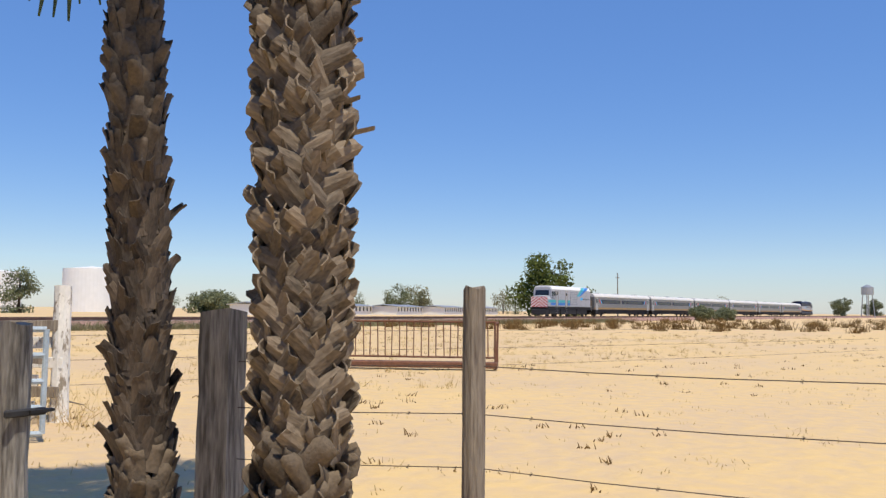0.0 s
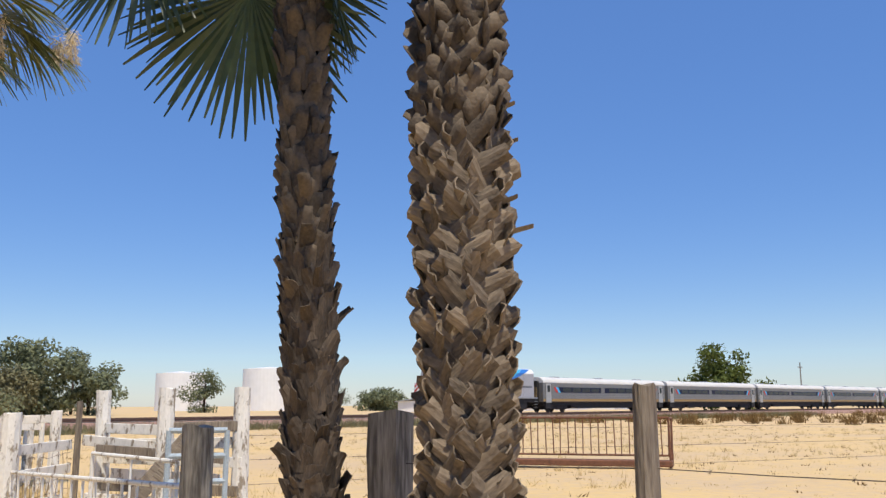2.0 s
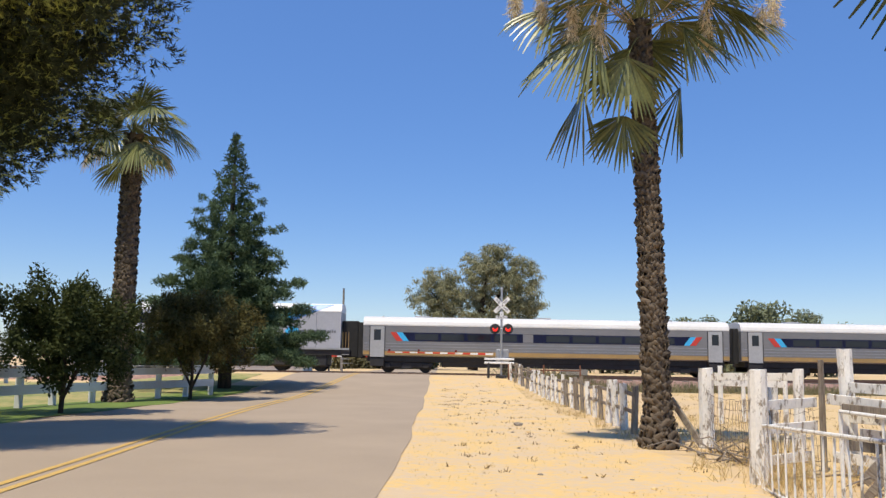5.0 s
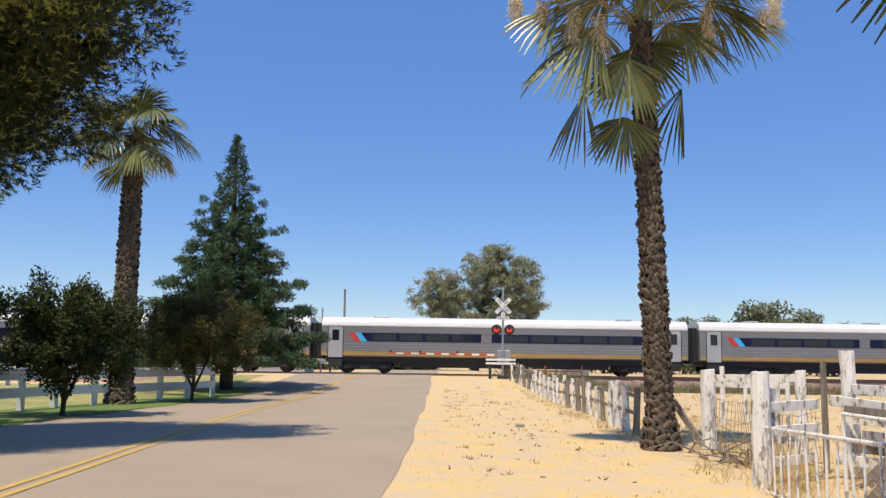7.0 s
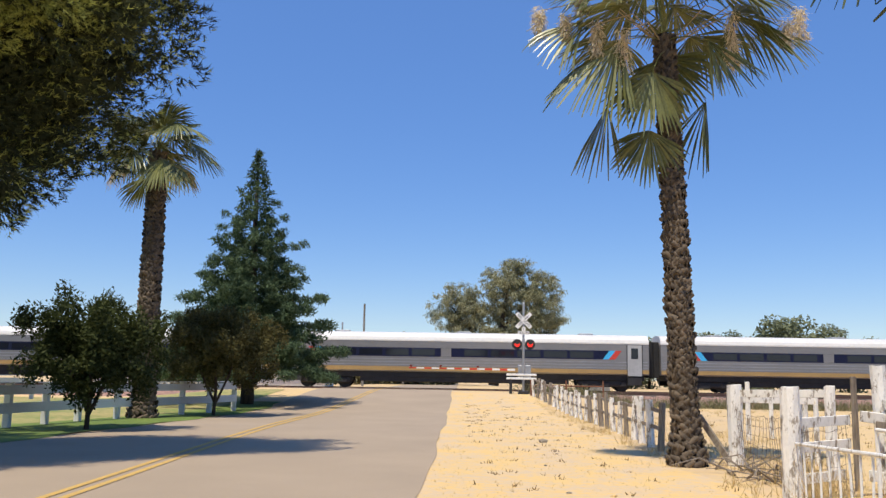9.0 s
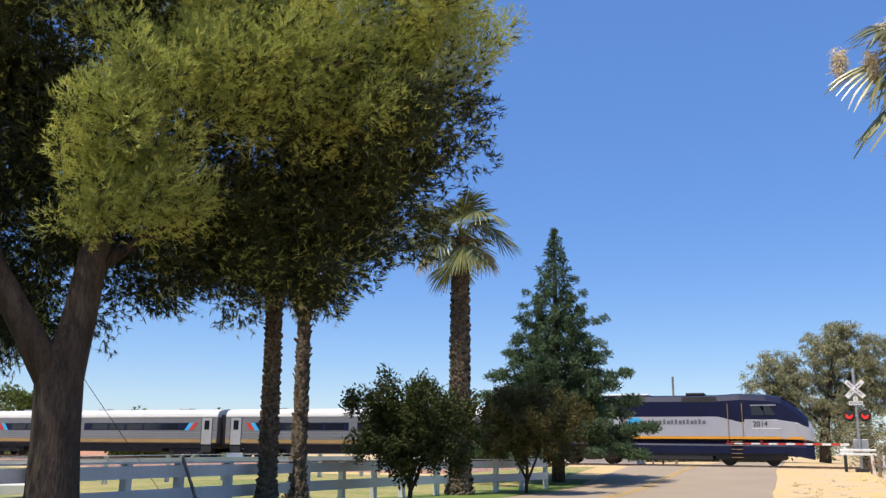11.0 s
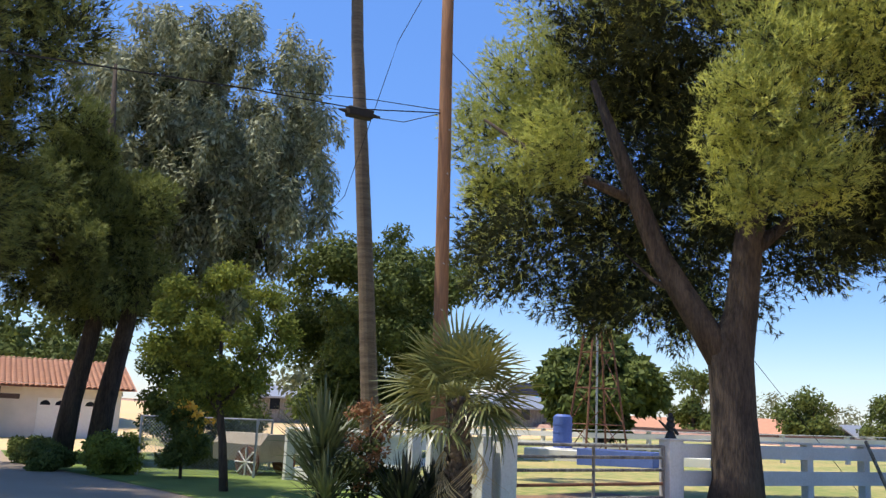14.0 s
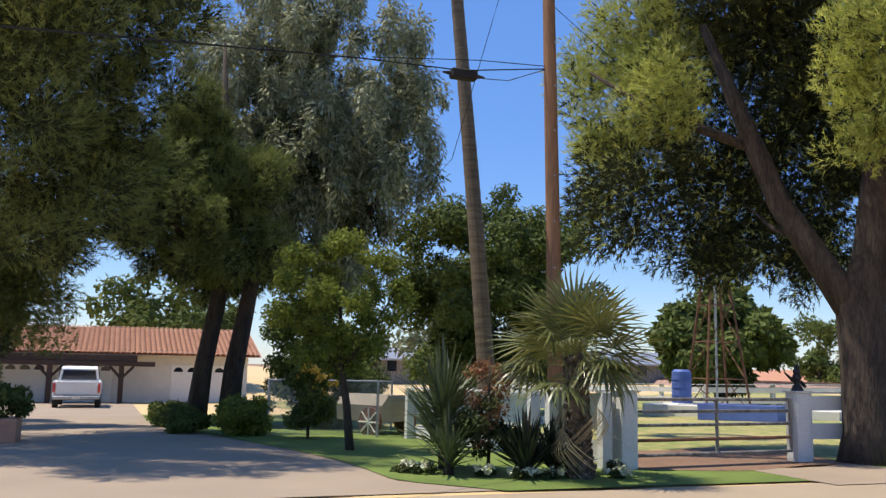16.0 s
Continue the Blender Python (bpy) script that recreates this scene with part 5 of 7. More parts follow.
tree("rose_hedge", "dense green shrub beside the drive", "shrub", (-21.5, 2.9, -0.12), [([(0, 0, -0.1), (0, 0, 0.6)], [0.06, 0.04])],
     crown_clumps(0, 0, 0.45, 0.8, 0.7, 0.4, 22, 0.26, 62), (9000, 0.10, 0.05, 0.1, 0.6), "lightleaf")


# ---- field and corral on the near side of the track ----
def wood_post(label, x, y, h, w, material, lean=(0, 0), round_=True, seed=0, cat="fence post", group=""):
    """A worn, slightly tapered post with a rough top."""
    r = random.Random(seed)
    bm = bmesh.new()
    n, seg = 7, 10 if round_ else 4
    rings = []
    for i in range(n + 1):
        u = i / n
        ring = []
        for k in range(seg):
            a = k * 2 * math.pi / seg + (0 if round_ else math.pi / 4)
            rr = w / 2 * (1 if round_ else 1.35) * (1 - 0.06 * u) * (1 + 0.10 * (r.random() - 0.5))
            zz = -0.1 + (h + 0.1) * u + (0.03 * (r.random() - 0.5) if i == n else 0)
            ring.append(bm.verts.new((math.cos(a) * rr + lean[0] * u, math.sin(a) * rr + lean[1] * u, zz)))
        rings.append(ring)
    for a, b in zip(rings, rings[1:]):
        for k in range(seg):
            bm.faces.new((a[k], a[(k + 1) % seg], b[(k + 1) % seg], b[k]))
    bm.faces.new(rings[-1]), bm.faces.new(rings[0][::-1])
    o = part("fence_post", bm, M[material])
    o.matrix_basis = pose(x, y, hz(x, y), 0, 0, r.uniform(-20, 20))
    return tagged(o, label, cat, group)


wood_post("split weathered grey fence post in sandy ground", 4.285, 2.61, 1.73, 0.135, "greywood", seed=1)
wood_post("thick flat-topped grey wooden gate post", 3.66, 3.98, 1.59, 0.22, "darkwood", seed=2, round_=False)
latch = wood_post("dark grey weathered gate post with iron latch", 3.32, 5.62, 1.49, 0.23, "darkwood", seed=3)
bm = bmesh.new()
box(bm, -0.14, 0.16, -0.15, -0.11, 0.88, 0.93, 0.01)
box(bm, 0.02, 0.2, -0.17, -0.12, 0.9, 0.92)
part("latch", bm, M["black"], latch, "dark iron latch")
for i, (x, y, h, w) in enumerate(((7.3, 11.3, 1.9, 0.25), (6.25, 13.5, 1.87, 0.24), (6.42, 11.95, 1.88, 0.26))):
    wood_post("tall flaking white-painted round corral post", x, y, h, w, "oldwhite", lean=((0.0, -0.05, 0.02)[i], 0.03), seed=10 + i, group="white corral posts")
for i, (x, y, h, w) in enumerate(((5.2, 17.3, 1.55, 0.30), (4.4, 12.25, 1.54, 0.27))):
    wood_post("stout weathered whitish fence post", x, y, h, w, "oldwhite", seed=20 + i, group="stout fence posts")
for i, (x, y, h, w) in enumerate(((7.07, 18.7, 1.36, 0.12), (6.9, 17.7, 1.42, 0.10), (6.4, 15.8, 1.55, 0.2), (7.85, 24.8, 1.6, 0.14), (8.4, 22.5, 1.38, 0.10), (8.9, 26, 1.3, 0.12), (7.6, 20.4, 1.3, 0.1))):
    wood_post("thin white-painted corral post", x, y, h, w, "oldwhite", seed=30 + i, group="thin corral posts")
wood_post("thin dark wooden stake", 5.95, 13.8, 1.7, 0.10, "greywood", seed=44)


def wire(name, pts, r=0.003, barbs=0.0, sag=0.0, material="wire", label="thin barbed wire strand", cat="barbed wire", group="fence wires"):
    """A strand through pts with optional barbs."""
    bm = bmesh.new()
    P = []
    for a, b in zip(pts, pts[1:]):
        a, b = Vector(a), Vector(b)
        n = max(2, int((b - a).length / 0.6))
        P += [a.lerp(b, i / n) - Vector((0, 0, sag * 4 * (i / n) * (1 - i / n))) for i in range(n)]
    P.append(Vector(pts[-1]))
    tube(bm, P, [r] * len(P), 5)
    if barbs:
        for a, b in zip(P, P[1:]):
            c = (a + b) / 2
            for d in ((0.008, 0.004, 0.010), (0.004, -0.008, 0.008)):
                rod(bm, c - Vector(d), c + Vector(d), r * 0.6, seg=4)
    return tagged(part(name, bm, M[material]), label, cat, group)


for z in (1.29, 1.02, 0.72, 0.42):
    wire("barbed_wire", [(3.66, 3.98, z), (4.29, 2.61, z), (4.52, 0.55, z - 0.005), (4.75, -3.0, z)], barbs=0.15, sag=0.012)
for z in (1.2, 0.85, 0.5):
    wire("barbed_wire", [(7.3, 11.3, z), (12, 10.2, z + 0.02), (30, 4, z)], barbs=0.15, sag=0.02)


def plank(name, a, b, h, t, material, label, cat="board", group=""):
    a, b = Vector(a), Vector(b)
    d = b - a
    bm = bmesh.new()
    box(bm, -d.length / 2, d.length / 2, -t / 2, t / 2, -h / 2, h / 2, min(t, h) * 0.15)
    o = part(name, bm, M[material])
    o.matrix_basis = Matrix.Translation((a + b) / 2) @ d.to_track_quat("X", "Z").to_matrix().to_4x4()
    return tagged(o, label, cat, group)


for i, (a, b, m) in enumerate((((6.2, 13.4, 1.3), (6.5, 11.9, 1.28), "oldwhite"), ((6.2, 13.4, 0.85), (7.25, 11.2, 0.82), "oldwhite"), ((6.15, 13.3, 0.45), (7.2, 11.2, 0.42), "greywood"), ((6.5, 11.9, 1.32), (7.25, 11.25, 1.34), "greywood"), ((5.9, 13.0, 1.0), (6.9, 11.0, 0.9), "greywood"), ((5.6, 11.8, 0.1), (6.5, 11.4, 1.25), "greywood"), ((6.1, 12.9, 0.65), (6.9, 11.2, 0.6), "oldwhite"))):
    plank("corral_board", a, b, 0.15, 0.04, m, "weathered grey-white corral board nailed between posts", group="corral boards")
for i, (a, b) in enumerate((((4.4, 12.25, 1.05), (5.6, 13.2, 1.08)), ((4.4, 12.25, 0.72), (5.6, 13.2, 0.74)), ((4.4, 12.25, 0.3), (5.5, 13.2, 0.3)), ((5.2, 17.3, 1.38), (6.4, 15.8, 1.42)), ((5.2, 17.3, 1.28), (6.9, 17.7, 1.25)))):
    plank("corral_board", a, b, 0.14, 0.04, "oldwhite", "peeling white rail between fence posts", group="corral boards")


def pipe_gate(name, a, b, z0, z1, n, material, label, r=0.022, rails=2, seed=0):
    """A welded pipe gate between a and b with n upright bars."""
    rr = random.Random(seed)
    t = thing(name, label, "gate")
    a, b = Vector(a), Vector(b)
    for k in range(rails):
        z = z1 + (z0 - z1) * k / max(1, rails - 1)
        bm = bmesh.new()
        rod(bm, (a.x, a.y, a.z + z), (b.x, b.y, b.z + z), r)
        part("rail", bm, M[material], t)
    for i in range(n + 1):
        p = a.lerp(b, i / n)
        bm = bmesh.new()
        rod(bm, (p.x + rr.uniform(-0.015, 0.015), p.y + rr.uniform(-0.03, 0.03), p.z + z0), (p.x, p.y, p.z + z1), r * 0.6 if 0 < i < n else r)
        part("bar", bm, M[material], t)
    return t


pipe_gate("pipe_gate", (4.28, 11.75, -0.1), (3.42, 5.85, 0.13), 0.1, 0.92, 15, "oldwhite", "white-painted pipe gate with upright bars", seed=1)
pipe_gate("pipe_frame_gate", (4.54, 10.05, 0), (4.42, 7.9, 0), 0.1, 1.10, 2, "oldwhite", "bent white pipe frame leaning in the corral", seed=2)
pipe_gate("metal_gate", (5.5, 10.1, 0), (6.1, 9.75, 0), 0.1, 1.33, 1, "bluegrey", "pale blue-grey metal gate standing in the corral", r=0.035, rails=5, seed=3)
pipe_gate("cattle_feeder", (17.6, 17.3, 0), (20.4, 12.0, 0), 0.34, 1.29, 30, "rust", "rusty barred cattle feeder panel in the field", r=0.026, rails=2, seed=4)
plank("feeder_trough", (17.6, 17.35, 0.14), (20.45, 11.95, 0.14), 0.16, 0.5, "rust", "rusty feed trough under the barred panel", "trough")
for i in range(2):
    pipe_gate("cattle_feeder", (18.5 + 2.8 * i, 17.75 - 5.3 * i, 0), (17.6 + 2.8 * i, 17.3 - 5.3 * i, 0), 0.05, 1.27, 1, "rust", "rusty end frame of the cattle feeder", r=0.03)


def brush(name, label, cat, clumps, n, L, W, material, group="", kind="", droop=0.0):
    return tagged(link(name, leaf_mesh(name, clumps, n, L, W, droop, out=1.0, shell=0.6, seed=n % 97), M[material]), label, cat, group, kind)


# sagging stock wire, fallen branches and a stone about the corral
def wire_net(a, b, h, cols, rows, sag, label):
    """Square-mesh stock wire between two posts."""
    a, b = Vector(a), Vector(b)
    bm = bmesh.new()
    rr = random.Random(cols)
    at = lambda u, v: a.lerp(b, u) + Vector((0.04 * math.sin(9 * u + 3 * v), 0.04 * math.cos(7 * u), v * h * (1 - sag * 4 * u * (1 - u)) + 0.02 * rr.uniform(-1, 1)))
    for i in range(rows + 1):
        tube(bm, [at(k / 12, i / rows) for k in range(13)], [0.0035] * 13, 4)
    for i in range(cols + 1):
        tube(bm, [at(i / cols, k / 4) for k in range(5)], [0.003] * 5, 4)
    return tagged(part("stock_wire", bm, M["wire"]), label, "wire fence", "stock wire panels")


wire_net((5.2, 17.3, 0.05), (4.75, 13.4, 0.05), 1.05, 16, 6, 0.08, "sagging rusty stock wire between old posts")
wire_net((4.4, 12.25, 0.05), (5.95, 13.8, 0.05), 1.1, 9, 6, 0.06, "rusty stock wire nailed to weathered boards")
for i in range(34):
    rb = random.Random(900 + i)
    x, y = (rb.uniform(4.6, 5.4), rb.uniform(13.6, 16.6)) if i < 22 else (rb.uniform(5.2, 6.8), rb.uniform(11.2, 13.0))
    a, L, k = rb.uniform(0, 6.28), rb.uniform(0.5, 1.3), rb.uniform(0.05, 0.3)
    bm = bmesh.new()
    tube(bm, [(x, y, 0.02), (x + math.cos(a) * L * 0.5, y + math.sin(a) * L * 0.5, k), (x + math.cos(a + 0.3) * L, y + math.sin(a + 0.3) * L, k * 0.5 + 0.02)], [0.022, 0.016, 0.006], 5)
    tagged(part("fallen_branch", bm, M["greywood"]), "dry grey fallen branch on sandy ground", "branch", "fallen branches")
bm = bmesh.new()
bmesh.ops.create_icosphere(bm, subdivisions=3, radius=1)
for v in bm.verts:
    k = 1 + 0.12 * math.sin(5 * v.co.x + 2) * math.cos(4 * v.co.y)
    v.co = Vector((v.co.x * 0.32, v.co.y * 0.22, v.co.z * 0.15)) * k
o = part("stone", bm, M["greywood"], smooth=True)
o.location = (3.95, 9.7, 0.0)
tagged(o, "smooth pale grey stone half sunk in sand", "stone")
for i, (a, b) in enumerate((((5.95, 13.6, 1.12), (6.35, 12.1, 1.05)), ((5.9, 13.3, 0.28), (7.1, 11.6, 0.2)), ((6.3, 13.4, 1.05), (7.2, 11.4, 1.1)), ((4.42, 12.3, 1.28), (4.75, 13.4, 1.22)))):
    plank("corral_board", a, b, 0.16, 0.045, "oldwhite", "peeling white rail between fence posts", group="corral boards")
plank("corral_brace", (5.2, 10.9, 0.02), (6.0, 10.4, 1.3), 0.11, 0.05, "greywood", "grey brace board leaning on the metal gate", "board")

# dry grass and weeds
rg = np.random.default_rng(8)


def tufts(name, label, spots, blades, length, width, material, spread=0.12):
    """Many bunches of upright blades, one mesh of uncountable growth."""
    spots = np.asarray(spots, float)
    n = len(spots) * blades
    base = np.repeat(spots, blades, 0) + np.concatenate([rg.normal(size=(n, 2)) * spread, np.zeros((n, 1))], 1)
    ax = unit(np.concatenate([rg.normal(size=(n, 2)) * 0.55, np.ones((n, 1))], 1))
    side = unit(np.cross(ax, rg.normal(size=(n, 3)))) * width
    L = (length * (0.4 + rg.random(n)))[:, None]
    v = np.stack([base - side, base + side, base + ax * L + side * 0.3, base + ax * L - side * 0.3], 1).reshape(-1, 3)
    return tagged(link(name, mesh_np(name, v, np.arange(4 * n).reshape(-1, 4)), M[material]), label, "dry grass", kind="stuff")


def spots(n, x0, x1, y0, y1):
    x, y = rg.uniform(x0, x1, n), rg.uniform(y0, y1, n)
    return np.stack([x, y, height(x, y)], 1)


wb, wd = np.radians(rg.uniform(50, 83, 190)), 1 / rg.uniform(1 / 240, 1 / 74, 190)
weed_spots = np.stack([wd * np.sin(wb), wd * np.cos(wb), np.zeros(190)], 1)
weed_spots = weed_spots[weed_spots[:, 1] < 52]
tufts("dry_weeds", "brown dry weeds scattered along the railway bank", weed_spots, 46, 0.75, 0.03, "weed", 0.30)
tufts("straw_grass", "sparse straw-coloured dry grass", np.concatenate([spots(800, 9, 60, 10, 54), spots(170, 4.6, 9, 10, 40), spots(110, 3.9, 5, 12, 50)]), 14, 0.17, 0.006, "straw", 0.12)
tufts("straw_litter", "short dry grass litter on the sandy verge", np.concatenate([spots(420, -0.5, 3.8, 8, 50), spots(900, 5, 40, 2, 34)]), 8, 0.045, 0.006, "straw", 0.15)
tufts("field_specks", "small brown weeds dotted over the dry field", np.concatenate([spots(520, 7, 70, 3, 45), spots(120, 0, 4, 12, 48)]), 7, 0.07, 0.012, "weed", 0.07)
tufts("fence_weeds", "tall dry weeds tangled in the corral fence", np.concatenate([spots(30, 5.0, 6.6, 12, 18), spots(24, 4.3, 4.9, 11, 13), spots(9, 7.0, 7.8, 10.6, 12)]), 12, 0.5, 0.004, "straw", 0.15)
tufts("green_weeds", "low grey-green weeds along the bank", spots(1500, 4, 130, 52.3, 54.6), 16, 0.55, 0.02, "farbrown", 0.4)
rs = random.Random(3)
for i in range(26):
    x, y = rs.uniform(0.3, 3.6), rs.uniform(6, 40)
    bm = bmesh.new()
    bmesh.ops.create_icosphere(bm, subdivisions=1, radius=1)
    s = rs.uniform(0.02, 0.05) if i else 0.1
    for v in bm.verts:
        v.co = Vector((v.co.x * s * 1.3, v.co.y * s, v.co.z * s * 0.6)) * rs.uniform(0.8, 1.2)
    o = part("clod", bm, M["greywood"] if i % 3 == 0 else M["sand"])
    if not i:
        x, y = 2.0, 22.6
    o.location = (x, y, hz(x, y) + 0.012 + s * 0.3)
    tagged(o, "small clod of dry earth on the sandy verge", "clod", "clods on the verge")

# roadside picket of old posts running to the crossing
for i in range(24):
    u = i / 23
    y = 20.6 + (50.0 - 20.6) * u
    x = 4.5 + 0.55 * math.sin(u * 2.2) - 0.95 * u * u
    wood_post("uneven whitewashed wooden roadside fence post", x, y, rs.uniform(0.95, 1.2), rs.uniform(0.13, 0.2), "oldwhite" if rs.random() < 0.6 else "greywood", lean=(rs.uniform(-0.08, 0.08), rs.uniform(-0.15, 0.15)), seed=60 + i, group="roadside fence posts")
    if i:
        for z in (0.9, 0.5):
            plank("fence_rail", (px_, py_, hz(px_, py_) + z), (x, y, hz(x, y) + z + rs.uniform(-0.06, 0.06)), 0.09, 0.035, "greywood", "grey weathered fence rail", "fence rail", group="roadside fence rails")
    px_, py_ = x, y
plank("fence_brace", (4.75, 18.2, 0.9), (5.15, 17.5, 0.05), 0.14, 0.05, "greywood", "leaning grey brace board behind the palm", "board")


# ---- level crossing ----
def crossing_signal(base, turn, arm, label):
    """Mast with crossed boards, two red lamps, gate arm and mechanism; faces local -y."""
    t = thing("crossing_signal", label, "railway signal", group="crossing signals", at=(*base, 0, 0, turn))
    bm = bmesh.new()
    rod(bm, (0, 0, 0), (0, 0, 5.3), 0.065, seg=12)
    rod(bm, (0, 0, 5.3), (0, 0, 5.45), 0.09, 0.03)
    part("mast", bm, M["galv"], t)
    for a in (45, -45):
        bm = bmesh.new()
        box(bm, -0.6, 0.6, -0.012, 0.012, -0.115, 0.115)
        o = part("crossbuck_board", bm, M["white"], t)
        o.matrix_basis = pose(0, -0.09 - (0.03 if a > 0 else 0), 4.35, 0, a, 0)
        lettering("CROSSING" if a < 0 else "RAIL   ROAD", 0.17, o, (0, -0.016, 0), (90, 0, 0), M["black"])
    for z, h, txt in ((3.84, 0.22, "2"), (3.62, 0.2, "TRACKS")):
        bm = bmesh.new()
        box(bm, -0.11 if txt == "2" else -0.34, 0.11 if txt == "2" else 0.34, -0.1, -0.08, z - h / 2, z + h / 2)
        o = part("sign_plate", bm, M["white"], t)
        lettering(txt, 0.17, o, (0, -0.106, z), (90, 0, 0), M["black"])
    for s, w in ((-1, -1), (1, -1), (-1, 1), (1, 1)):
        bm = bmesh.new()
        rod(bm, (s * 0.38, w * 0.10, 2.95), (s * 0.38, w * 0.14, 2.95), 0.30, seg=24)
        rod(bm, (s * 0.38, w * 0.14, 3.06), (s * 0.38, w * 0.34, 3.06), 0.13, seg=16)
        d = part("lamp_target", bm, M["black"], t, "round black lamp background")
        bm = bmesh.new()
        rod(bm, (s * 0.38, w * 0.14, 2.95), (s * 0.38, w * 0.2, 2.95), 0.16, seg=20)
        part("red_lens", bm, M["redglow"], d, "glowing red lens")
    bm = bmesh.new()
    rod(bm, (-0.5, -0.05, 2.95), (0.5, -0.05, 2.95), 0.03)
    part("cross_arm", bm, M["galv"], t)
    bm = bmesh.new()
    box(bm, -0.3, 0.45, 0.1, 0.5, 1.0, 1.75, 0.04)
    part("gate_mechanism", bm, M["galv"], t)
    for z in (0.9, 1.12):
        bm = bmesh.new()
        box(bm, -1.0, 0.75, -0.22, -0.1, z, z + 0.12, 0.02)
        part("counterweight_arm", bm, M["white"], t)
    bm = bmesh.new()
    box(bm, -0.3, 0.3, -0.3, 0.5, -0.2, 0.25, 0.03)
    rod(bm, (-0.75, -0.15, -0.1), (-0.75, -0.15, 0.95), 0.08)
    part("base", bm, M["black"], t)
    n = 14
    for i in range(n):
        bm = bmesh.new()
        x0 = -0.5 - arm * i / n
        box(bm, x0 - arm / n, x0, -0.2, -0.16, 1.40 + 0.004 * i, 1.52)
        part("arm_stripe", bm, M["red" if i % 2 else "white"], t)
    for k in (0.35, 0.7, 0.98):
        bm = bmesh.new()
        rod(bm, (-0.5 - arm * k, -0.25, 1.6), (-0.5 - arm * k, -0.11, 1.6), 0.07, seg=12)
        part("arm_lamp", bm, M["darkred"], t)
    return t


crossing_signal((3.55, 51.9, 0.62), 0, 6.2, "railway crossing signal with red lights and lowered striped arm")
crossing_signal((-9.8, 71.3, 0.45), 180, 6.2, "far crossing signal with crossed boards and striped arm")

bm = bmesh.new()
box(bm, -1.0, 1.0, -0.75, 0.75, 0, 2.4, 0.02)
cab = part("relay_cabinet", bm, M["galv"])
cab.location = (10.3, 68.8, 0.35)
tagged(cab, "silver metal relay cabinet beyond the track", "cabinet")
bm = bmesh.new()
box(bm, -1.08, 1.08, -0.83, 0.83, 2.4, 2.5, 0.02)
part("lid", bm, M["white"], cab)
for x in (-0.5, 0.5):
    bm = bmesh.new()
    box(bm, x - 0.46, x + 0.46, -0.775, -0.752, 0.15, 2.3, 0.01)
    d = part("door", bm, M["galv"], cab)
    bm = bmesh.new()
    box(bm, x * 0.25 - 0.02, x * 0.25 + 0.02, -0.805, -0.775, 1.1, 1.35)
    part("handle", bm, M["black"], d)
bm = bmesh.new()
rod(bm, (3.9, 50.5, 1.2), (8.0, 50.9, 1.2), 0.04)
for x in (3.9, 5.9, 8.0):
    rod(bm, (x, 50.6, 0.3), (x, 50.7, 1.5), 0.05)
tagged(part("pipe_rail", bm, M["rust"]), "rusty pipe rail beside the crossing", "rail")


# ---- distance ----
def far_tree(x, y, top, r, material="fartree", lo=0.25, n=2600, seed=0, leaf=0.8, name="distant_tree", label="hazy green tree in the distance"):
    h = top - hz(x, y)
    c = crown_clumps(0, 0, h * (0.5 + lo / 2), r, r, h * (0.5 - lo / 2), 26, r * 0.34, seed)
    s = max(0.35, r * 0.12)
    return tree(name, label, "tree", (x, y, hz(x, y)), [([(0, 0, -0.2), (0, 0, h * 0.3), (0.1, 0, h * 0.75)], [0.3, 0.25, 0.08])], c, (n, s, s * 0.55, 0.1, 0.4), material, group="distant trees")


for i, (x, y, top, r, m) in enumerate((
        (152, 77, 12.3, 6.6, "broad"), (239, 181, 9.3, 4.5, "fartree"), (244, 174, 8.1, 3.1, "farbrown"), (165, 190, 5.4, 6, "fartree"), (176, 199, 5.6, 7, "fartree"),
        (46, 158, 11.2, 6.4, "fartree"), (55, 150, 12.2, 6.7, "fartree"), (64, 147, 10.1, 5.7, "fartree"), (48, 142, 7.6, 5.3, "farbrown"), (106, 182, 10.3, 4.7, "fartree"),
        (47, 163, 12.4, 3.8, "fartree"), (58, 160, 13.8, 6.0, "fartree"), (69, 166, 12.4, 3.5, "fartree"), (-7, 150, 5.8, 7.3, "farbrown"), (-17, 199, 8.8, 4.5, "fartree"),
        (-9, 175, 7.6, 4.9, "farbrown"), (-30, 130, 7.5, 5, "fartree"), (27, 148, 7.1, 4.6, "fartree"), (32, 152, 8.6, 4.6, "fartree"), (35, 146, 7.5, 4.6, "fartree"), (42, 154, 9.3, 4.6, "fartree"), (47, 158, 10.6, 4.6, "fartree"), (-24, 150, 7.5, 5.5, "fartree"), (-15.5, 146, 6.2, 5.6, "farbrown"), (-9, 143, 6.2, 5.4, "farbrown"), (-4, 150, 6.6, 5.2, "fartree"), (-31, 140, 6.5, 4.6, "fartree"), (-16, 160, 9.2, 2.6, "fartree"))):
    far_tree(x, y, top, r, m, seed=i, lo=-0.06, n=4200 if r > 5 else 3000)
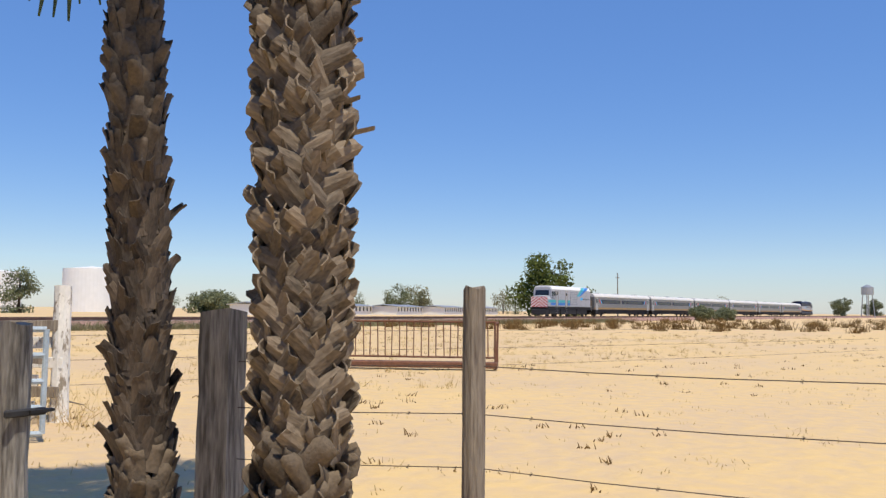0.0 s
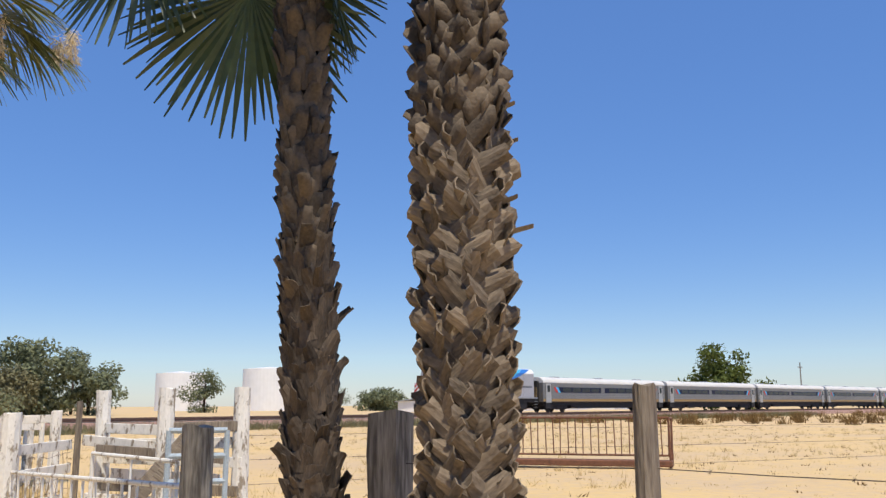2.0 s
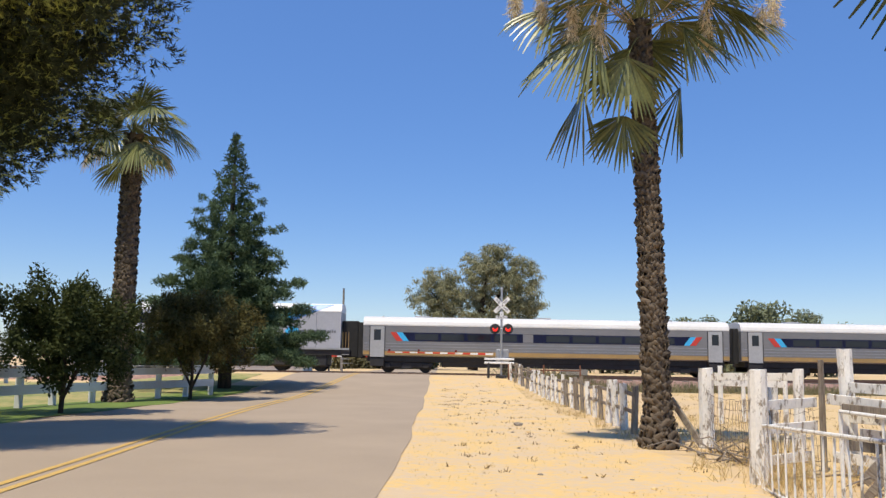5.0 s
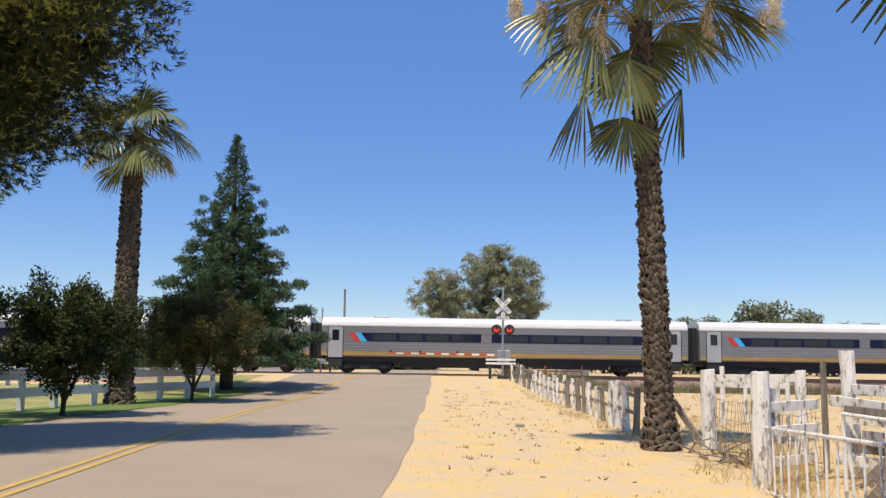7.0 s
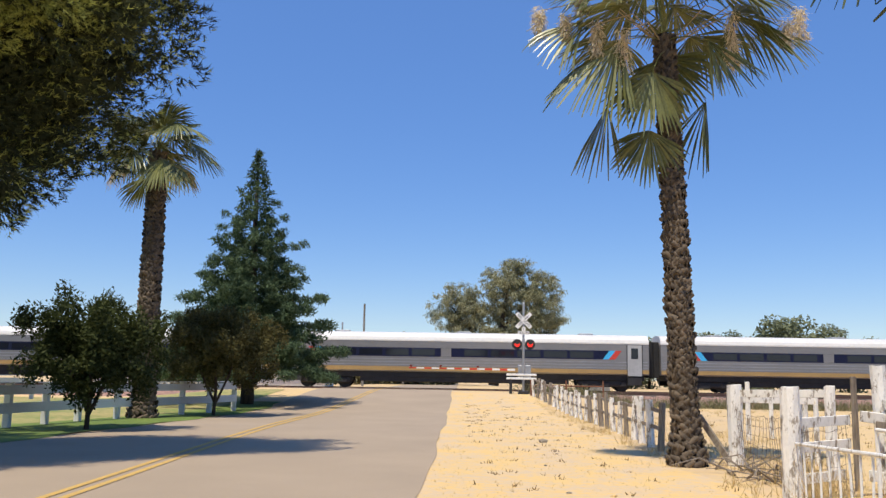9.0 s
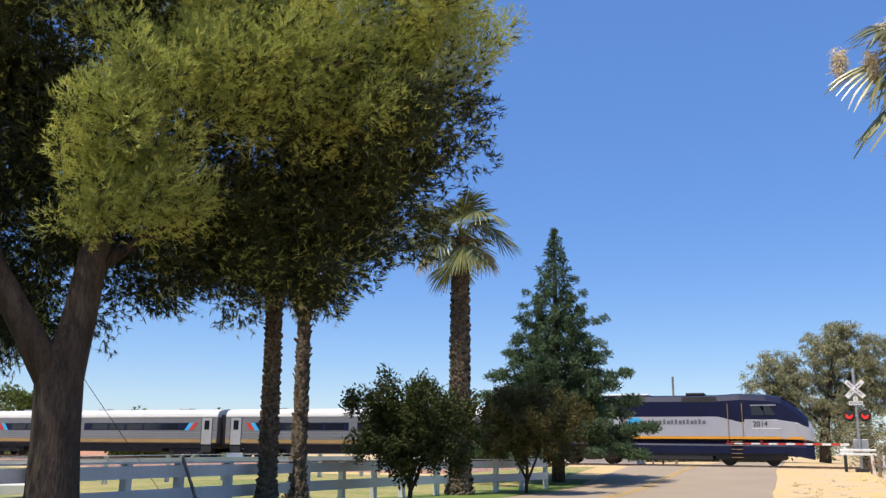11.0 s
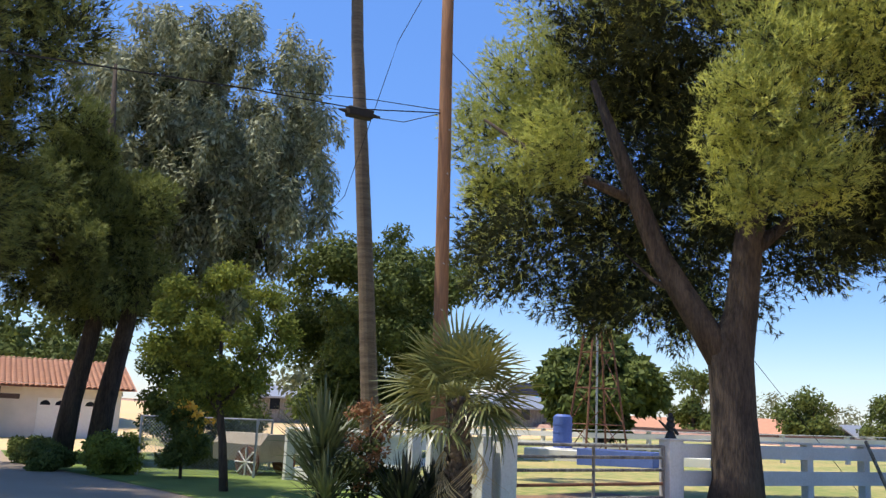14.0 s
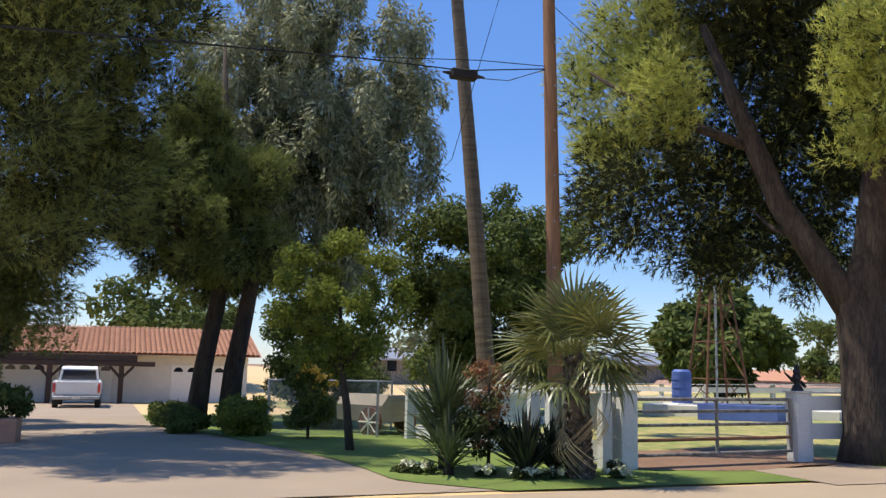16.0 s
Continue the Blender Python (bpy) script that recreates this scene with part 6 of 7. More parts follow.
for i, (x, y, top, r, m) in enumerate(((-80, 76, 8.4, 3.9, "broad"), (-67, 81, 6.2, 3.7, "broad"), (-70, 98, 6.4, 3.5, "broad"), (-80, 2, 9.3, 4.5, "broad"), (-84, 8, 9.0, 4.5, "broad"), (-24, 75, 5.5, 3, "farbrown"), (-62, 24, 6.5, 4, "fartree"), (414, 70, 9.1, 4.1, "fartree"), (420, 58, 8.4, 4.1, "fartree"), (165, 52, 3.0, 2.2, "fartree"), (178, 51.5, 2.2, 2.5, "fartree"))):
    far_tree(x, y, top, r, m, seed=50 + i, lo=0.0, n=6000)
far_tree(-45, 35, 7.1, 4.1, "broad", lo=0.2, n=26000, seed=80, label="round dense green tree beyond the paddock", name="round_tree").scale = (1, 1, 1)

M["euc"] = mat("airy_grey_leaves", (0.44, 0.43, 0.27), (0.15, 0.16, 0.085), 0.7, scale=0.2, fine=1.5, bump=0, island=0.6, transl=0.25)
tree("eucalyptus", "large airy grey-green eucalyptus beyond the crossing", "tree", (5.0, 140, 0.4),
     [([(0, 0, 0), (0.5, 0, 6), (1.5, 0, 11), (2.5, 0, 17)], [0.8, 0.6, 0.4, 0.12]), ([(0.4, 0, 5), (-4, 0, 9), (-7, 0, 12.5)], [0.45, 0.25, 0.08]), ([(0.8, 0, 8), (5, 0, 13), (7, 0, 17)], [0.4, 0.2, 0.08])],
     crown_clumps(2.2, 0, 16.0, 5.4, 4, 4.4, 150, 0.95, 91) + crown_clumps(-5.5, 0, 12.2, 5.0, 4, 4.0, 120, 0.95, 92) + crown_clumps(7.4, 0, 13.0, 4.2, 4, 5.6, 130, 0.95, 93) + crown_clumps(1.2, 0, 8.0, 8.8, 4.5, 6.0, 220, 1.0, 94),
     (62000, 0.5, 0.13, 1.6, 0.8), "euc", face=0.3)
r9 = random.Random(2)
t = thing("date_palm", "broad feather palm with drooping fronds beyond the track", "palm tree", at=(6.4, 84.8, 0.4))
bm = bmesh.new()
tube(bm, [(0, 0, 0), (0, 0, 2.4)], [0.6, 0.5], 12)
part("trunk", bm, M["bark"], t)
for i in range(34):
    a, el = radians(i * 137.5), radians(r9.uniform(-25, 70))
    V, F = [], []
    d = Vector((math.cos(a) * math.cos(el), math.sin(a) * math.cos(el), math.sin(el)))
    s = Vector((-math.sin(a), math.cos(a), 0))
    p = Vector((0, 0, 2.4))
    for k in range(10):
        p = p + d * 0.36
        d = (d + Vector((0, 0, -0.11))).normalized()
        for sg in (-1, 1):
            i0 = len(V)
            tip = p + s * sg * 0.5 + d * 0.25 + Vector((0, 0, -0.22))
            V += [tuple(p), tuple(p + d * 0.13), tuple(tip), tuple(tip - d * 0.05)]
            F.append((i0, i0 + 1, i0 + 2, i0 + 3))
    link("frond", mesh_np("frond", np.array(V), np.array(F)), M["farbrown"], t)
for x, y, h in ((-12.3, 109.3, 10.5), (-6.6, 149.9, 8.7), (15.3, 119, 6.3), (184.5, 77.3, 10.2), (-9.3, 139.7, 8.7)):
    t = thing("utility_pole", "distant dark wooden utility pole", "utility pole", group="distant poles", at=(x, y, hz(x, y)))
    bm = bmesh.new()
    rod(bm, (0, 0, 0), (0, 0, h - hz(x, y)), 0.17, 0.12)
    part("pole", bm, M["darkwood"], t)
    if x < 10:
        continue
    bm = bmesh.new()
    box(bm, -1.1, 1.1, -0.06, 0.06, h - 1.2, h - 1.05)
    part("cross_arm", bm, M["darkwood"], t)
for x, y, r, h in ((144.5, 263, 8.0, 12.2), (157.5, 232, 8.2, 13.0)):
    t = thing("storage_tank", "large white cylindrical storage tank in the distance", "tank", group="white tanks", at=(x, y, -0.2))
    bm = bmesh.new()
    rod(bm, (0, 0, 0), (0, 0, h), r, seg=48)
    part("shell", bm, M["white"], t)
    bm = bmesh.new()
    rod(bm, (0, 0, h), (0, 0, h + 0.8), r, 0.3, seg=48)
    part("roof", bm, M["white"], t)
t = thing("water_tower", "pale water tower on legs far away", "water tower", at=(397, 57, 0))
bm = bmesh.new()
rod(bm, (0, 0, 9.5), (0, 0, 12.6), 2.4, seg=20), rod(bm, (0, 0, 12.6), (0, 0, 13.6), 2.4, 0.3, seg=20)
part("tank", bm, M["galv"], t)
for a in range(4):
    bm = bmesh.new()
    rod(bm, (2.6 * math.cos(a * 1.57), 2.6 * math.sin(a * 1.57), 0), (1.8 * math.cos(a * 1.57), 1.8 * math.sin(a * 1.57), 9.5), 0.2)
    part("leg", bm, M["galv"], t)


def low_house(x, y, w, d, h, ridge, turn, wall, roof, label):
    """A long low house with a gabled roof; front faces local -y."""
    t = thing("house", label, "house", at=(x, y, hz(x, y), 0, 0, turn))
    bm = bmesh.new()
    box(bm, -w / 2, w / 2, -d / 2, d / 2, -0.3, h)
    part("wall", bm, M[wall], t)
    bm = bmesh.new()
    e = 0.6
    V = [[bm.verts.new((sx, yy, zz)) for yy, zz in ((-d / 2 - e, h - 0.1), (0, ridge), (d / 2 + e, h - 0.1), (d / 2 + e, h - 0.28), (0, ridge - 0.2), (-d / 2 - e, h - 0.28))] for sx in (-w / 2 - e, w / 2 + e)]
    for k in range(6):
        bm.faces.new((V[0][k], V[1][k], V[1][(k + 1) % 6], V[0][(k + 1) % 6]))
    bm.faces.new(V[0]), bm.faces.new(V[1][::-1])
    bmesh.ops.recalc_face_normals(bm, faces=bm.faces)
    part("roof", bm, M[roof], t)
    for i in range(max(2, int(w / 3))):
        xx = -w / 2 + (i + 0.5) * w / max(2, int(w / 3))
        bm = bmesh.new()
        box(bm, xx - 0.5, xx + 0.5, -d / 2 - 0.05, -d / 2 + 0.02, 1.0, 2.1)
        part("window", bm, M["glass"], t)
    return t


low_house(-98, 84, 22, 10, 2.6, 4.6, 45, "stucco", "tile", "long low house with terracotta roof beyond the track")
low_house(-88, 96, 9, 9, 3.0, 5.0, 20, "stucco", "tile", "small house with terracotta roof beyond the track")
low_house(-74, 101, 9, 8, 2.8, 4.6, 70, "stucco", "galv", "small white house with a grey roof beyond the track")
low_house(-21, 110, 9, 7, 2.0, 3.4, 0, "stucco", "tile", "tan house with brown roof beyond the crossing")
low_house(-33, 98, 14, 7, 2.4, 3.6, 10, "stucco", "galv", "white house with a grey roof beyond the crossing")
low_house(-90, 40, 40, 8, 2.4, 3.6, 80, "darkwood", "galv", "long low grey barn behind the paddock")
for i in range(5):
    low_house(150 + 30 * i, 150 + 4 * i, 27, 8, 2.5, 3.0, 20, "white", "galv", "low white shed in the far distance")
for i in range(46):
    a = rs.uniform(-70, 84)
    D = rs.uniform(260, 480) if a > 22 else rs.uniform(120, 260)
    x, y = D * math.sin(radians(a)), D * math.cos(radians(a))
    if y < 95 or 20 < a < 34:
        continue
    far_tree(x, y, rs.uniform(3.5, 6.5) * (1 + D / 500), rs.uniform(3, 7), rs.choice(("fartree", "farbrown", "fartree")), seed=300 + i, lo=0.0, n=900)


# ---- white board fence along the west side of the road ----
def board_fence(line, label, step=1.85, h=1.23, boards=((0.93, 1.19), (0.42, 0.70)), cap=True):
    """Posts along a line with wide boards between them."""
    t = thing("board_fence", label, "fence")
    pts = [Vector(p) for p in line]
    posts = []
    for a, b in zip(pts, pts[1:]):
        n = max(1, round((b - a).length / step))
        posts += [a.lerp(b, i / n) for i in range(n)]
    posts.append(pts[-1])
    for p in posts:
        bm = bmesh.new()
        z = hz(p.x, p.y)
        box(bm, p.x - 0.09, p.x + 0.09, p.y - 0.09, p.y + 0.09, z - 0.2, z + h, 0.008)
        part("post", bm, M["whitepaint"], t)
    for a, b in zip(posts, posts[1:]):
        d = b - a
        m = Matrix.Translation((a.x, a.y, 0)) @ Vector((d.x, d.y, 0)).to_track_quat("X", "Z").to_matrix().to_4x4()
        za, zb = hz(a.x, a.y), hz(b.x, b.y)
        for z0, z1 in boards:
            bm = bmesh.new()
            vs = box(bm, 0, d.length, -0.135, -0.095, z0, z1)
            for v in bm.verts:
                v.co.z += za + (zb - za) * v.co.x / d.length
            bmesh.ops.transform(bm, matrix=m, verts=bm.verts)
            part("board", bm, M["whitepaint"], t)
        if cap:
            bm = bmesh.new()
            box(bm, 0, d.length - 0.004, -0.15, 0.11, h + 0.002, h + 0.035)
            for v in bm.verts:
                v.co.z += za + (zb - za) * v.co.x / d.length
            bmesh.ops.transform(bm, matrix=m, verts=bm.verts)
            part("cap_board", bm, M["whitepaint"], t)
    return t


board_fence([(-12.85, 11.7), (-12.9, 17.0), (-12.75, 22.5), (-12.2, 28), (-9.7, 37.5)], "white board fence with wide rails along the road")
board_fence([(-12.45, 7.3), (-13.4, 6.85)], "short solid white board panel beside the gate", step=1.0, boards=((0.62, 1.2), (0.1, 0.45)))
board_fence([(-14.2, 6.9), (-17.0, 6.6), (-19.6, 6.4), (-21.5, 7.6), (-23, 10), (-27, 14), (-33, 18)], "white board fence curving round the paddock", h=1.15, boards=((0.55, 1.1), (0.05, 0.3)))
board_fence([(-58, 22), (-36, 27), (-30, 34), (-24, 49)], "far white paddock fence", step=3.0, h=1.3)
for x, y in ((-12.4, 7.64), (-12.8, 11.5)):
    bm = bmesh.new()
    box(bm, x - 0.15, x + 0.15, y - 0.15, y + 0.15, -0.1, 1.24, 0.01)
    o = part("gate_post", bm, M["whitepaint"])
    tagged(o, "square white gate post with a flat cap", "gate post", "gate posts")
    bm = bmesh.new()
    box(bm, x - 0.19, x + 0.19, y - 0.19, y + 0.19, 1.242, 1.275, 0.008)
    part("post_cap", bm, M["whitepaint"], o)
gate = thing("farm_gate", "grey tubular steel farm gate, closed", "gate")
for z in (0.22, 0.46, 0.70, 0.92, 1.12):
    bm = bmesh.new()
    rod(bm, (-12.42, 7.85, z), (-12.78, 11.3, z), 0.028)
    part("bar", bm, M["rust"] if z == 0.46 else M["darkwood"], gate)
for u in (0.0, 0.5, 1.0):
    bm = bmesh.new()
    rod(bm, (-12.42 - 0.36 * u, 7.85 + 3.45 * u, 0.2), (-12.42 - 0.36 * u, 7.85 + 3.45 * u, 1.14), 0.03)
    part("upright", bm, M["darkwood"], gate)
bm = bmesh.new()
for z, r in ((1.275, 0.11), (1.33, 0.09), (1.42, 0.06), (1.52, 0.085), (1.62, 0.07), (1.70, 0.05)):
    bmesh.ops.create_uvsphere(bm, u_segments=10, v_segments=6, radius=r, matrix=Matrix.LocRotScale((-12.8, 11.5, z), None, (1, 1, 0.9)))
rod(bm, (-12.8, 11.42, 1.45), (-12.8, 11.22, 1.6), 0.035, 0.015)
rod(bm, (-12.8, 11.58, 1.45), (-12.8, 11.68, 1.35), 0.03)
tagged(part("statue", bm, M["black"], smooth=True), "small dark cast statue on the gate post", "statue")
plank("leaning_stick", (-12.5, 17.4, 0.05), (-12.6, 16.7, 1.35), 0.06, 0.06, "darkwood", "dark stick leaning on the white fence", "stick")

# ---- trees and shrubs by the fence ----
M["olive"] = mat("olive_brown_leaves", (0.15, 0.13, 0.045), (0.05, 0.05, 0.018), 0.5, scale=0.8, fine=5, bump=0, island=0.6, transl=0.2)
sc = []
for i in range(26):
    u = i / 25
    z = 2.6 + 9.5 * u
    rad = 4.2 * (1 - u) ** 0.85 * (1.14 if i % 3 == 0 else 0.84) + 0.1
    k = max(4, int(20 * (1 - u)))
    for j in range(k):
        a = j * 2 * math.pi / k + i * 0.9 + pr.uniform(-0.2, 0.2)
        rr = rad * pr.uniform(0.6, 1.08)
        sc.append((math.cos(a) * rr, math.sin(a) * rr, z - 0.28 * rr + pr.uniform(-0.15, 0.15), 0.1 + 0.5 * (1 - u), 0.1 + 0.5 * (1 - u), 0.12 + 0.14 * (1 - u)))
        sc.append((math.cos(a) * rr * 0.5, math.sin(a) * rr * 0.5, z - 0.1 * rr, 0.1 + 0.4 * (1 - u), 0.1 + 0.4 * (1 - u), 0.25))
tree("spruce", "dark blue-green conical conifer beside the road", "conifer", (-10.2, 41.9, 0.15), [([(0, 0, -0.1), (0, 0, 6), (0, 0, 12.2)], [0.32, 0.2, 0.03])], sc, (105000, 0.2, 0.055, -0.35, 0.45), "spruce")
for i, (x, y, h, r, m, lab) in enumerate(((-10.3, 24.2, 3.95, 2.15, "shrub", "dark rounded evergreen shrub in front of the fence"), (-9.4, 33.4, 4.6, 2.5, "olive", "olive-brown multi-stemmed shrub in front of the fence"))):
    tree("tree_shrub", lab, "shrub", (x, y, 0), [([(0, 0, -0.1), (0.05, 0, 0.9), (0, 0, 2.2)], [0.07, 0.06, 0.03]), ([(0.03, 0, 0.4), (0.5, 0.2, 1.6), (0.7, 0.3, 2.4)], [0.05, 0.04, 0.02]), ([(0.03, 0, 0.5), (-0.5, -0.1, 1.6), (-0.8, -0.2, 2.3)], [0.05, 0.04, 0.02])],
         [(x * (0.8 + 0.25 * math.sin(5 * z)), y * (0.8 + 0.25 * math.cos(4 * z)), z + 0.25 * math.sin(3 * x + 2 * y), a * 0.75, b * 0.75, c * 1.5) for x, y, z, a, b, c in crown_clumps(0, 0, h * 0.57, r * 1.12, r * 1.1, h * 0.33, 210, 0.34, 100 + i)], (34000, 0.12, 0.055, -0.5, 0.6), m, face=0.7)
tree("tree_shrub", "leafy green hedge beside the garage drive", "shrub", (-24.5, 5.4, -0.2), [([(0, 0, -0.1), (0, 0, 1.2)], [0.08, 0.05])], crown_clumps(0, 0, 1.9, 1.7, 1.5, 1.9, 40, 0.5, 110), (30000, 0.12, 0.06, 0.1, 0.45), "broad")
tree("tree_shrub", "leafy dark conifer bough beside the drive", "shrub", (-30, -4.6, -0.3), [([(0, 0, -0.1), (0, 0, 2.5)], [0.12, 0.06])], crown_clumps(0, 0, 3.2, 1.6, 1.5, 3.0, 46, 0.5, 111), (36000, 0.16, 0.04, 0.1, 0.45), "spruce")
for i, x in enumerate((-22.4, -23.8, -25.5, -27.5, -29.5)):
    tree("low_bush", "low clipped green bush at the edge of the drive", "bush", (x, 1.75 - 0.08 * i, hz(x, 1.7)), [([(0, 0, -0.05), (0, 0, 0.3)], [0.04, 0.03])], crown_clumps(0, 0, 0.3, 0.7, 0.5, 0.26, 12, 0.2, 120 + i), (6000, 0.09, 0.045, 0, 0.45), "broad", group="low bushes")
tree("flower_bush", "green bush with orange and yellow blossoms", "bush", (-19.9, 4.1, -0.1), [([(0, 0, -0.1), (0, 0, 0.8)], [0.04, 0.03])], crown_clumps(0, 0, 0.95, 0.6, 0.6, 0.75, 22, 0.25, 130), (9000, 0.09, 0.05, 0, 0.45), "broad", inner=(crown_clumps(0.15, 0.1, 1.35, 0.6, 0.6, 0.4, 14, 0.09, 131), 420, "orangeflower"))


def swords(name, label, base, n, length, width, material, el=(5, 88), stem=0.4, seed=0, cat="plant"):
    """A rosette of stiff sword leaves."""
    r = random.Random(seed)
    t = thing(name, label, cat, at=base)
    bm = bmesh.new()
    tube(bm, [(0, 0, -0.05), (0, 0, stem)], [0.09, 0.07], 8)
    part("stem", bm, M["fibre"], t)
    V, F = [], []
    for i in range(n):
        a, e = r.uniform(0, 6.283), radians(r.uniform(*el))
        d = Vector((math.cos(a) * math.cos(e), math.sin(a) * math.cos(e), math.sin(e)))
        s = Vector((-math.sin(a), math.cos(a), 0)) * width / 2
        u = d.cross(s).normalized() * width * 0.22
        L = length * r.uniform(0.7, 1.15)
        o = Vector((0, 0, stem * r.uniform(0.25, 1)))
        i0 = len(V)
        bend = Vector((0, 0, -0.10 * L * (1 - math.sin(e))))
        for k, w in ((0, 0.6), (0.45, 1.0), (0.8, 0.6), (1.0, 0.04)):
            p = o + d * L * k + bend * k * k
            V += [tuple(p + s * w), tuple(p - u * w), tuple(p - s * w)]
        for k in range(3):
            b = i0 + 3 * k
            F += [(b, b + 1, b + 4, b + 3), (b + 1, b + 2, b + 5, b + 4)]
    link("leaves", mesh_np("leaves", np.array(V), np.array(F)), M[material], t)["kind"] = "stuff"
    return t


M["yucca"] = mat("grey_green_sword_leaf", (0.12, 0.15, 0.065), (0.045, 0.065, 0.028), 0.45, scale=2, fine=15, bump=0, island=0.5)
M["darksword"] = mat("dark_sword_leaf", (0.03, 0.04, 0.022), (0.014, 0.02, 0.012), 0.4, scale=2, fine=15, bump=0, island=0.5)
swords("yucca", "spiky grey-green yucca beside the gate", (-12.95, 4.75, 0), 260, 1.0, 0.06, "yucca", stem=1.05, seed=1)
swords("yucca", "low spiky yucca in the flower bed", (-12.2, 4.55, 0), 90, 0.7, 0.05, "yucca", stem=0.35, seed=2)
swords("agave", "dark spiky flax clump in the bed", (-11.7, 5.55, 0), 120, 0.85, 0.06, "darksword", el=(25, 85), stem=0.2, seed=3)
swords("agave", "dark flax leaves beneath the small palm", (-11.9, 6.1, 0), 80, 0.75, 0.06, "darksword", el=(20, 85), stem=0.2, seed=4)
tree("red_tip_shrub", "slender shrub with red-brown new leaves", "shrub", (-12.15, 5.15, 0), [([(0, 0, -0.05), (0.05, 0, 0.8), (0, 0, 1.7)], [0.03, 0.025, 0.01])],
     crown_clumps(0, 0, 1.1, 0.34, 0.34, 0.85, 20, 0.13, 140), (1300, 0.075, 0.03, 0, 0.5), "redleaf", inner=(crown_clumps(0, 0, 0.7, 0.4, 0.4, 0.5, 14, 0.16, 141), 2600, "shrub"))
palm((-11.46, 6.3, 0), (-11.5, 6.25, 1.75), 0.15, 0.12, "small fan palm with arching green fronds by the gate", "bootj", "bootj", None, 36, 1.28, 17, dead=3, step=0.1, size=0.6, flare=0.2, tilt=(-15, 85), fans=SPIKY)
for i, (x, y) in enumerate(((-12.4, 4.2), (-12.6, 4.0), (-11.9, 5.0), (-11.6, 5.4), (-11.5, 5.8), (-11.4, 6.9), (-12.0, 7.25))):
    tree("flower_clump", "low clump of white and yellow flowers in the lawn edge", "flowers", (x, y, 0), [([(0, 0, -0.03), (0, 0, 0.06)], [0.02, 0.01])], crown_clumps(0, 0, 0.08, 0.22, 0.18, 0.08, 8, 0.07, 150 + i), (500, 0.05, 0.03, 0, 0.5), "shrub", group="flower clumps", inner=(crown_clumps(0, 0, 0.14, 0.22, 0.2, 0.05, 9, 0.035, 160 + i), 260, "flower"))

# ---- poles and cables ----
t = thing("utility_pole", "tall reddish-brown wooden utility pole", "utility pole", at=(-15.05, 7.8, 0))
bm = bmesh.new()
tube(bm, [(0, 0, -0.2), (-0.03, -0.03, 3), (-0.1, -0.14, 9.0), (-0.13, -0.18, 12)], [0.155, 0.145, 0.125, 0.115], 14)
part("pole", bm, M["pole"], t, smooth=True)
for k in range(7):
    bm = bmesh.new()
    rod(bm, (0.1, -0.08, 2.6 + k * 0.9), (0.17, -0.14, 2.6 + k * 0.9), 0.012, seg=6)
    part("step_bolt", bm, M["galv"], t)
t = thing("fan_palm", "very tall bare ringed palm trunk behind the fence", "palm tree", at=(-22.1, 9.4, hz(-22.1, 9.4)))
bm = bmesh.new()
pts = [(0, 0, -0.2), (0.02, -0.03, 1.8), (-0.1, -0.3, 5.2), (-0.2, -0.5, 7.6), (-0.35, -0.9, 12), (-0.5, -1.1, 16)]
fine = []
for a, b in zip(pts, pts[1:]):
    for k in range(16):
        fine.append(Vector(a).lerp(Vector(b), k / 16))
fine.append(Vector(pts[-1]))
tube(bm, fine, [(0.25 - 0.006 * p.z) * (1 + 0.03 * (i % 2)) for i, p in enumerate(fine)], 14)
M["ringed"] = mat("ringed_palm_bark", (0.19, 0.145, 0.095), (0.09, 0.065, 0.045), 0.9, scale=4, fine=40, bump=0.6, dist=0.02, stretch=(0.3, 0.3, 3))
part("trunk", bm, M["ringed"], t)
for i in range(12):
    o = new("frond", shared(FANS[i % 4], M["frond"], "frond"))
    o.parent = t
    o.matrix_basis = Matrix.Translation((-0.5, -1.1, 16)) @ pose(0, 0, 0, 0, 0, i * 137.5) @ pose(0, 0, 0, 0, 50 - i * 9, 0)
CB = dict(material="rubber", label="thin black overhead cable from the pole", cat="cable", group="overhead cables")
wire("overhead_cable", [(-8.4, -4.2, 4.45), (-9.93, -1.42, 5.03), (-12.9, 3.2, 6.35), (-15.6, 6.0, 7.4), (-15.1, 7.62, 7.5)], r=0.013, **CB)
wire("overhead_cable", [(-15.85, 4.2, 7.5), (-15.5, 6.3, 7.62), (-15.1, 7.6, 7.55)], r=0.009, **CB)
wire("overhead_cable", [(-15.1, 7.62, 7.5), (-15.4, 6.9, 7.25), (-15.8, 6.3, 7.35)], r=0.009, **CB)
wire("overhead_cable", [(-15.2, 7.6, 11.0), (-18.29, 7.95, 10.3), (-18.73, 7.0, 6.4), (-24, 5.5, 3.5)], r=0.009, **CB)
wire("overhead_cable", [(-15.15, 7.7, 8.9), (-14.0, 14.5, 3.4), (-13.4, 17.6, 0.1)], r=0.007, **CB)
bm = bmesh.new()
box(bm, -0.11, 0.11, -0.28, 0.28, -0.1, 0.1, 0.03)
rod(bm, (0, -0.45, 0), (0, -0.28, 0), 0.02, 0.05), rod(bm, (0, 0.28, 0), (0, 0.45, 0), 0.05, 0.02)
o = part("splice_box", bm, M["rubber"])
o.location = (-15.86, 6.12, 7.41)
tagged(o, "black cable splice box hung on the overhead cable", "cable box")

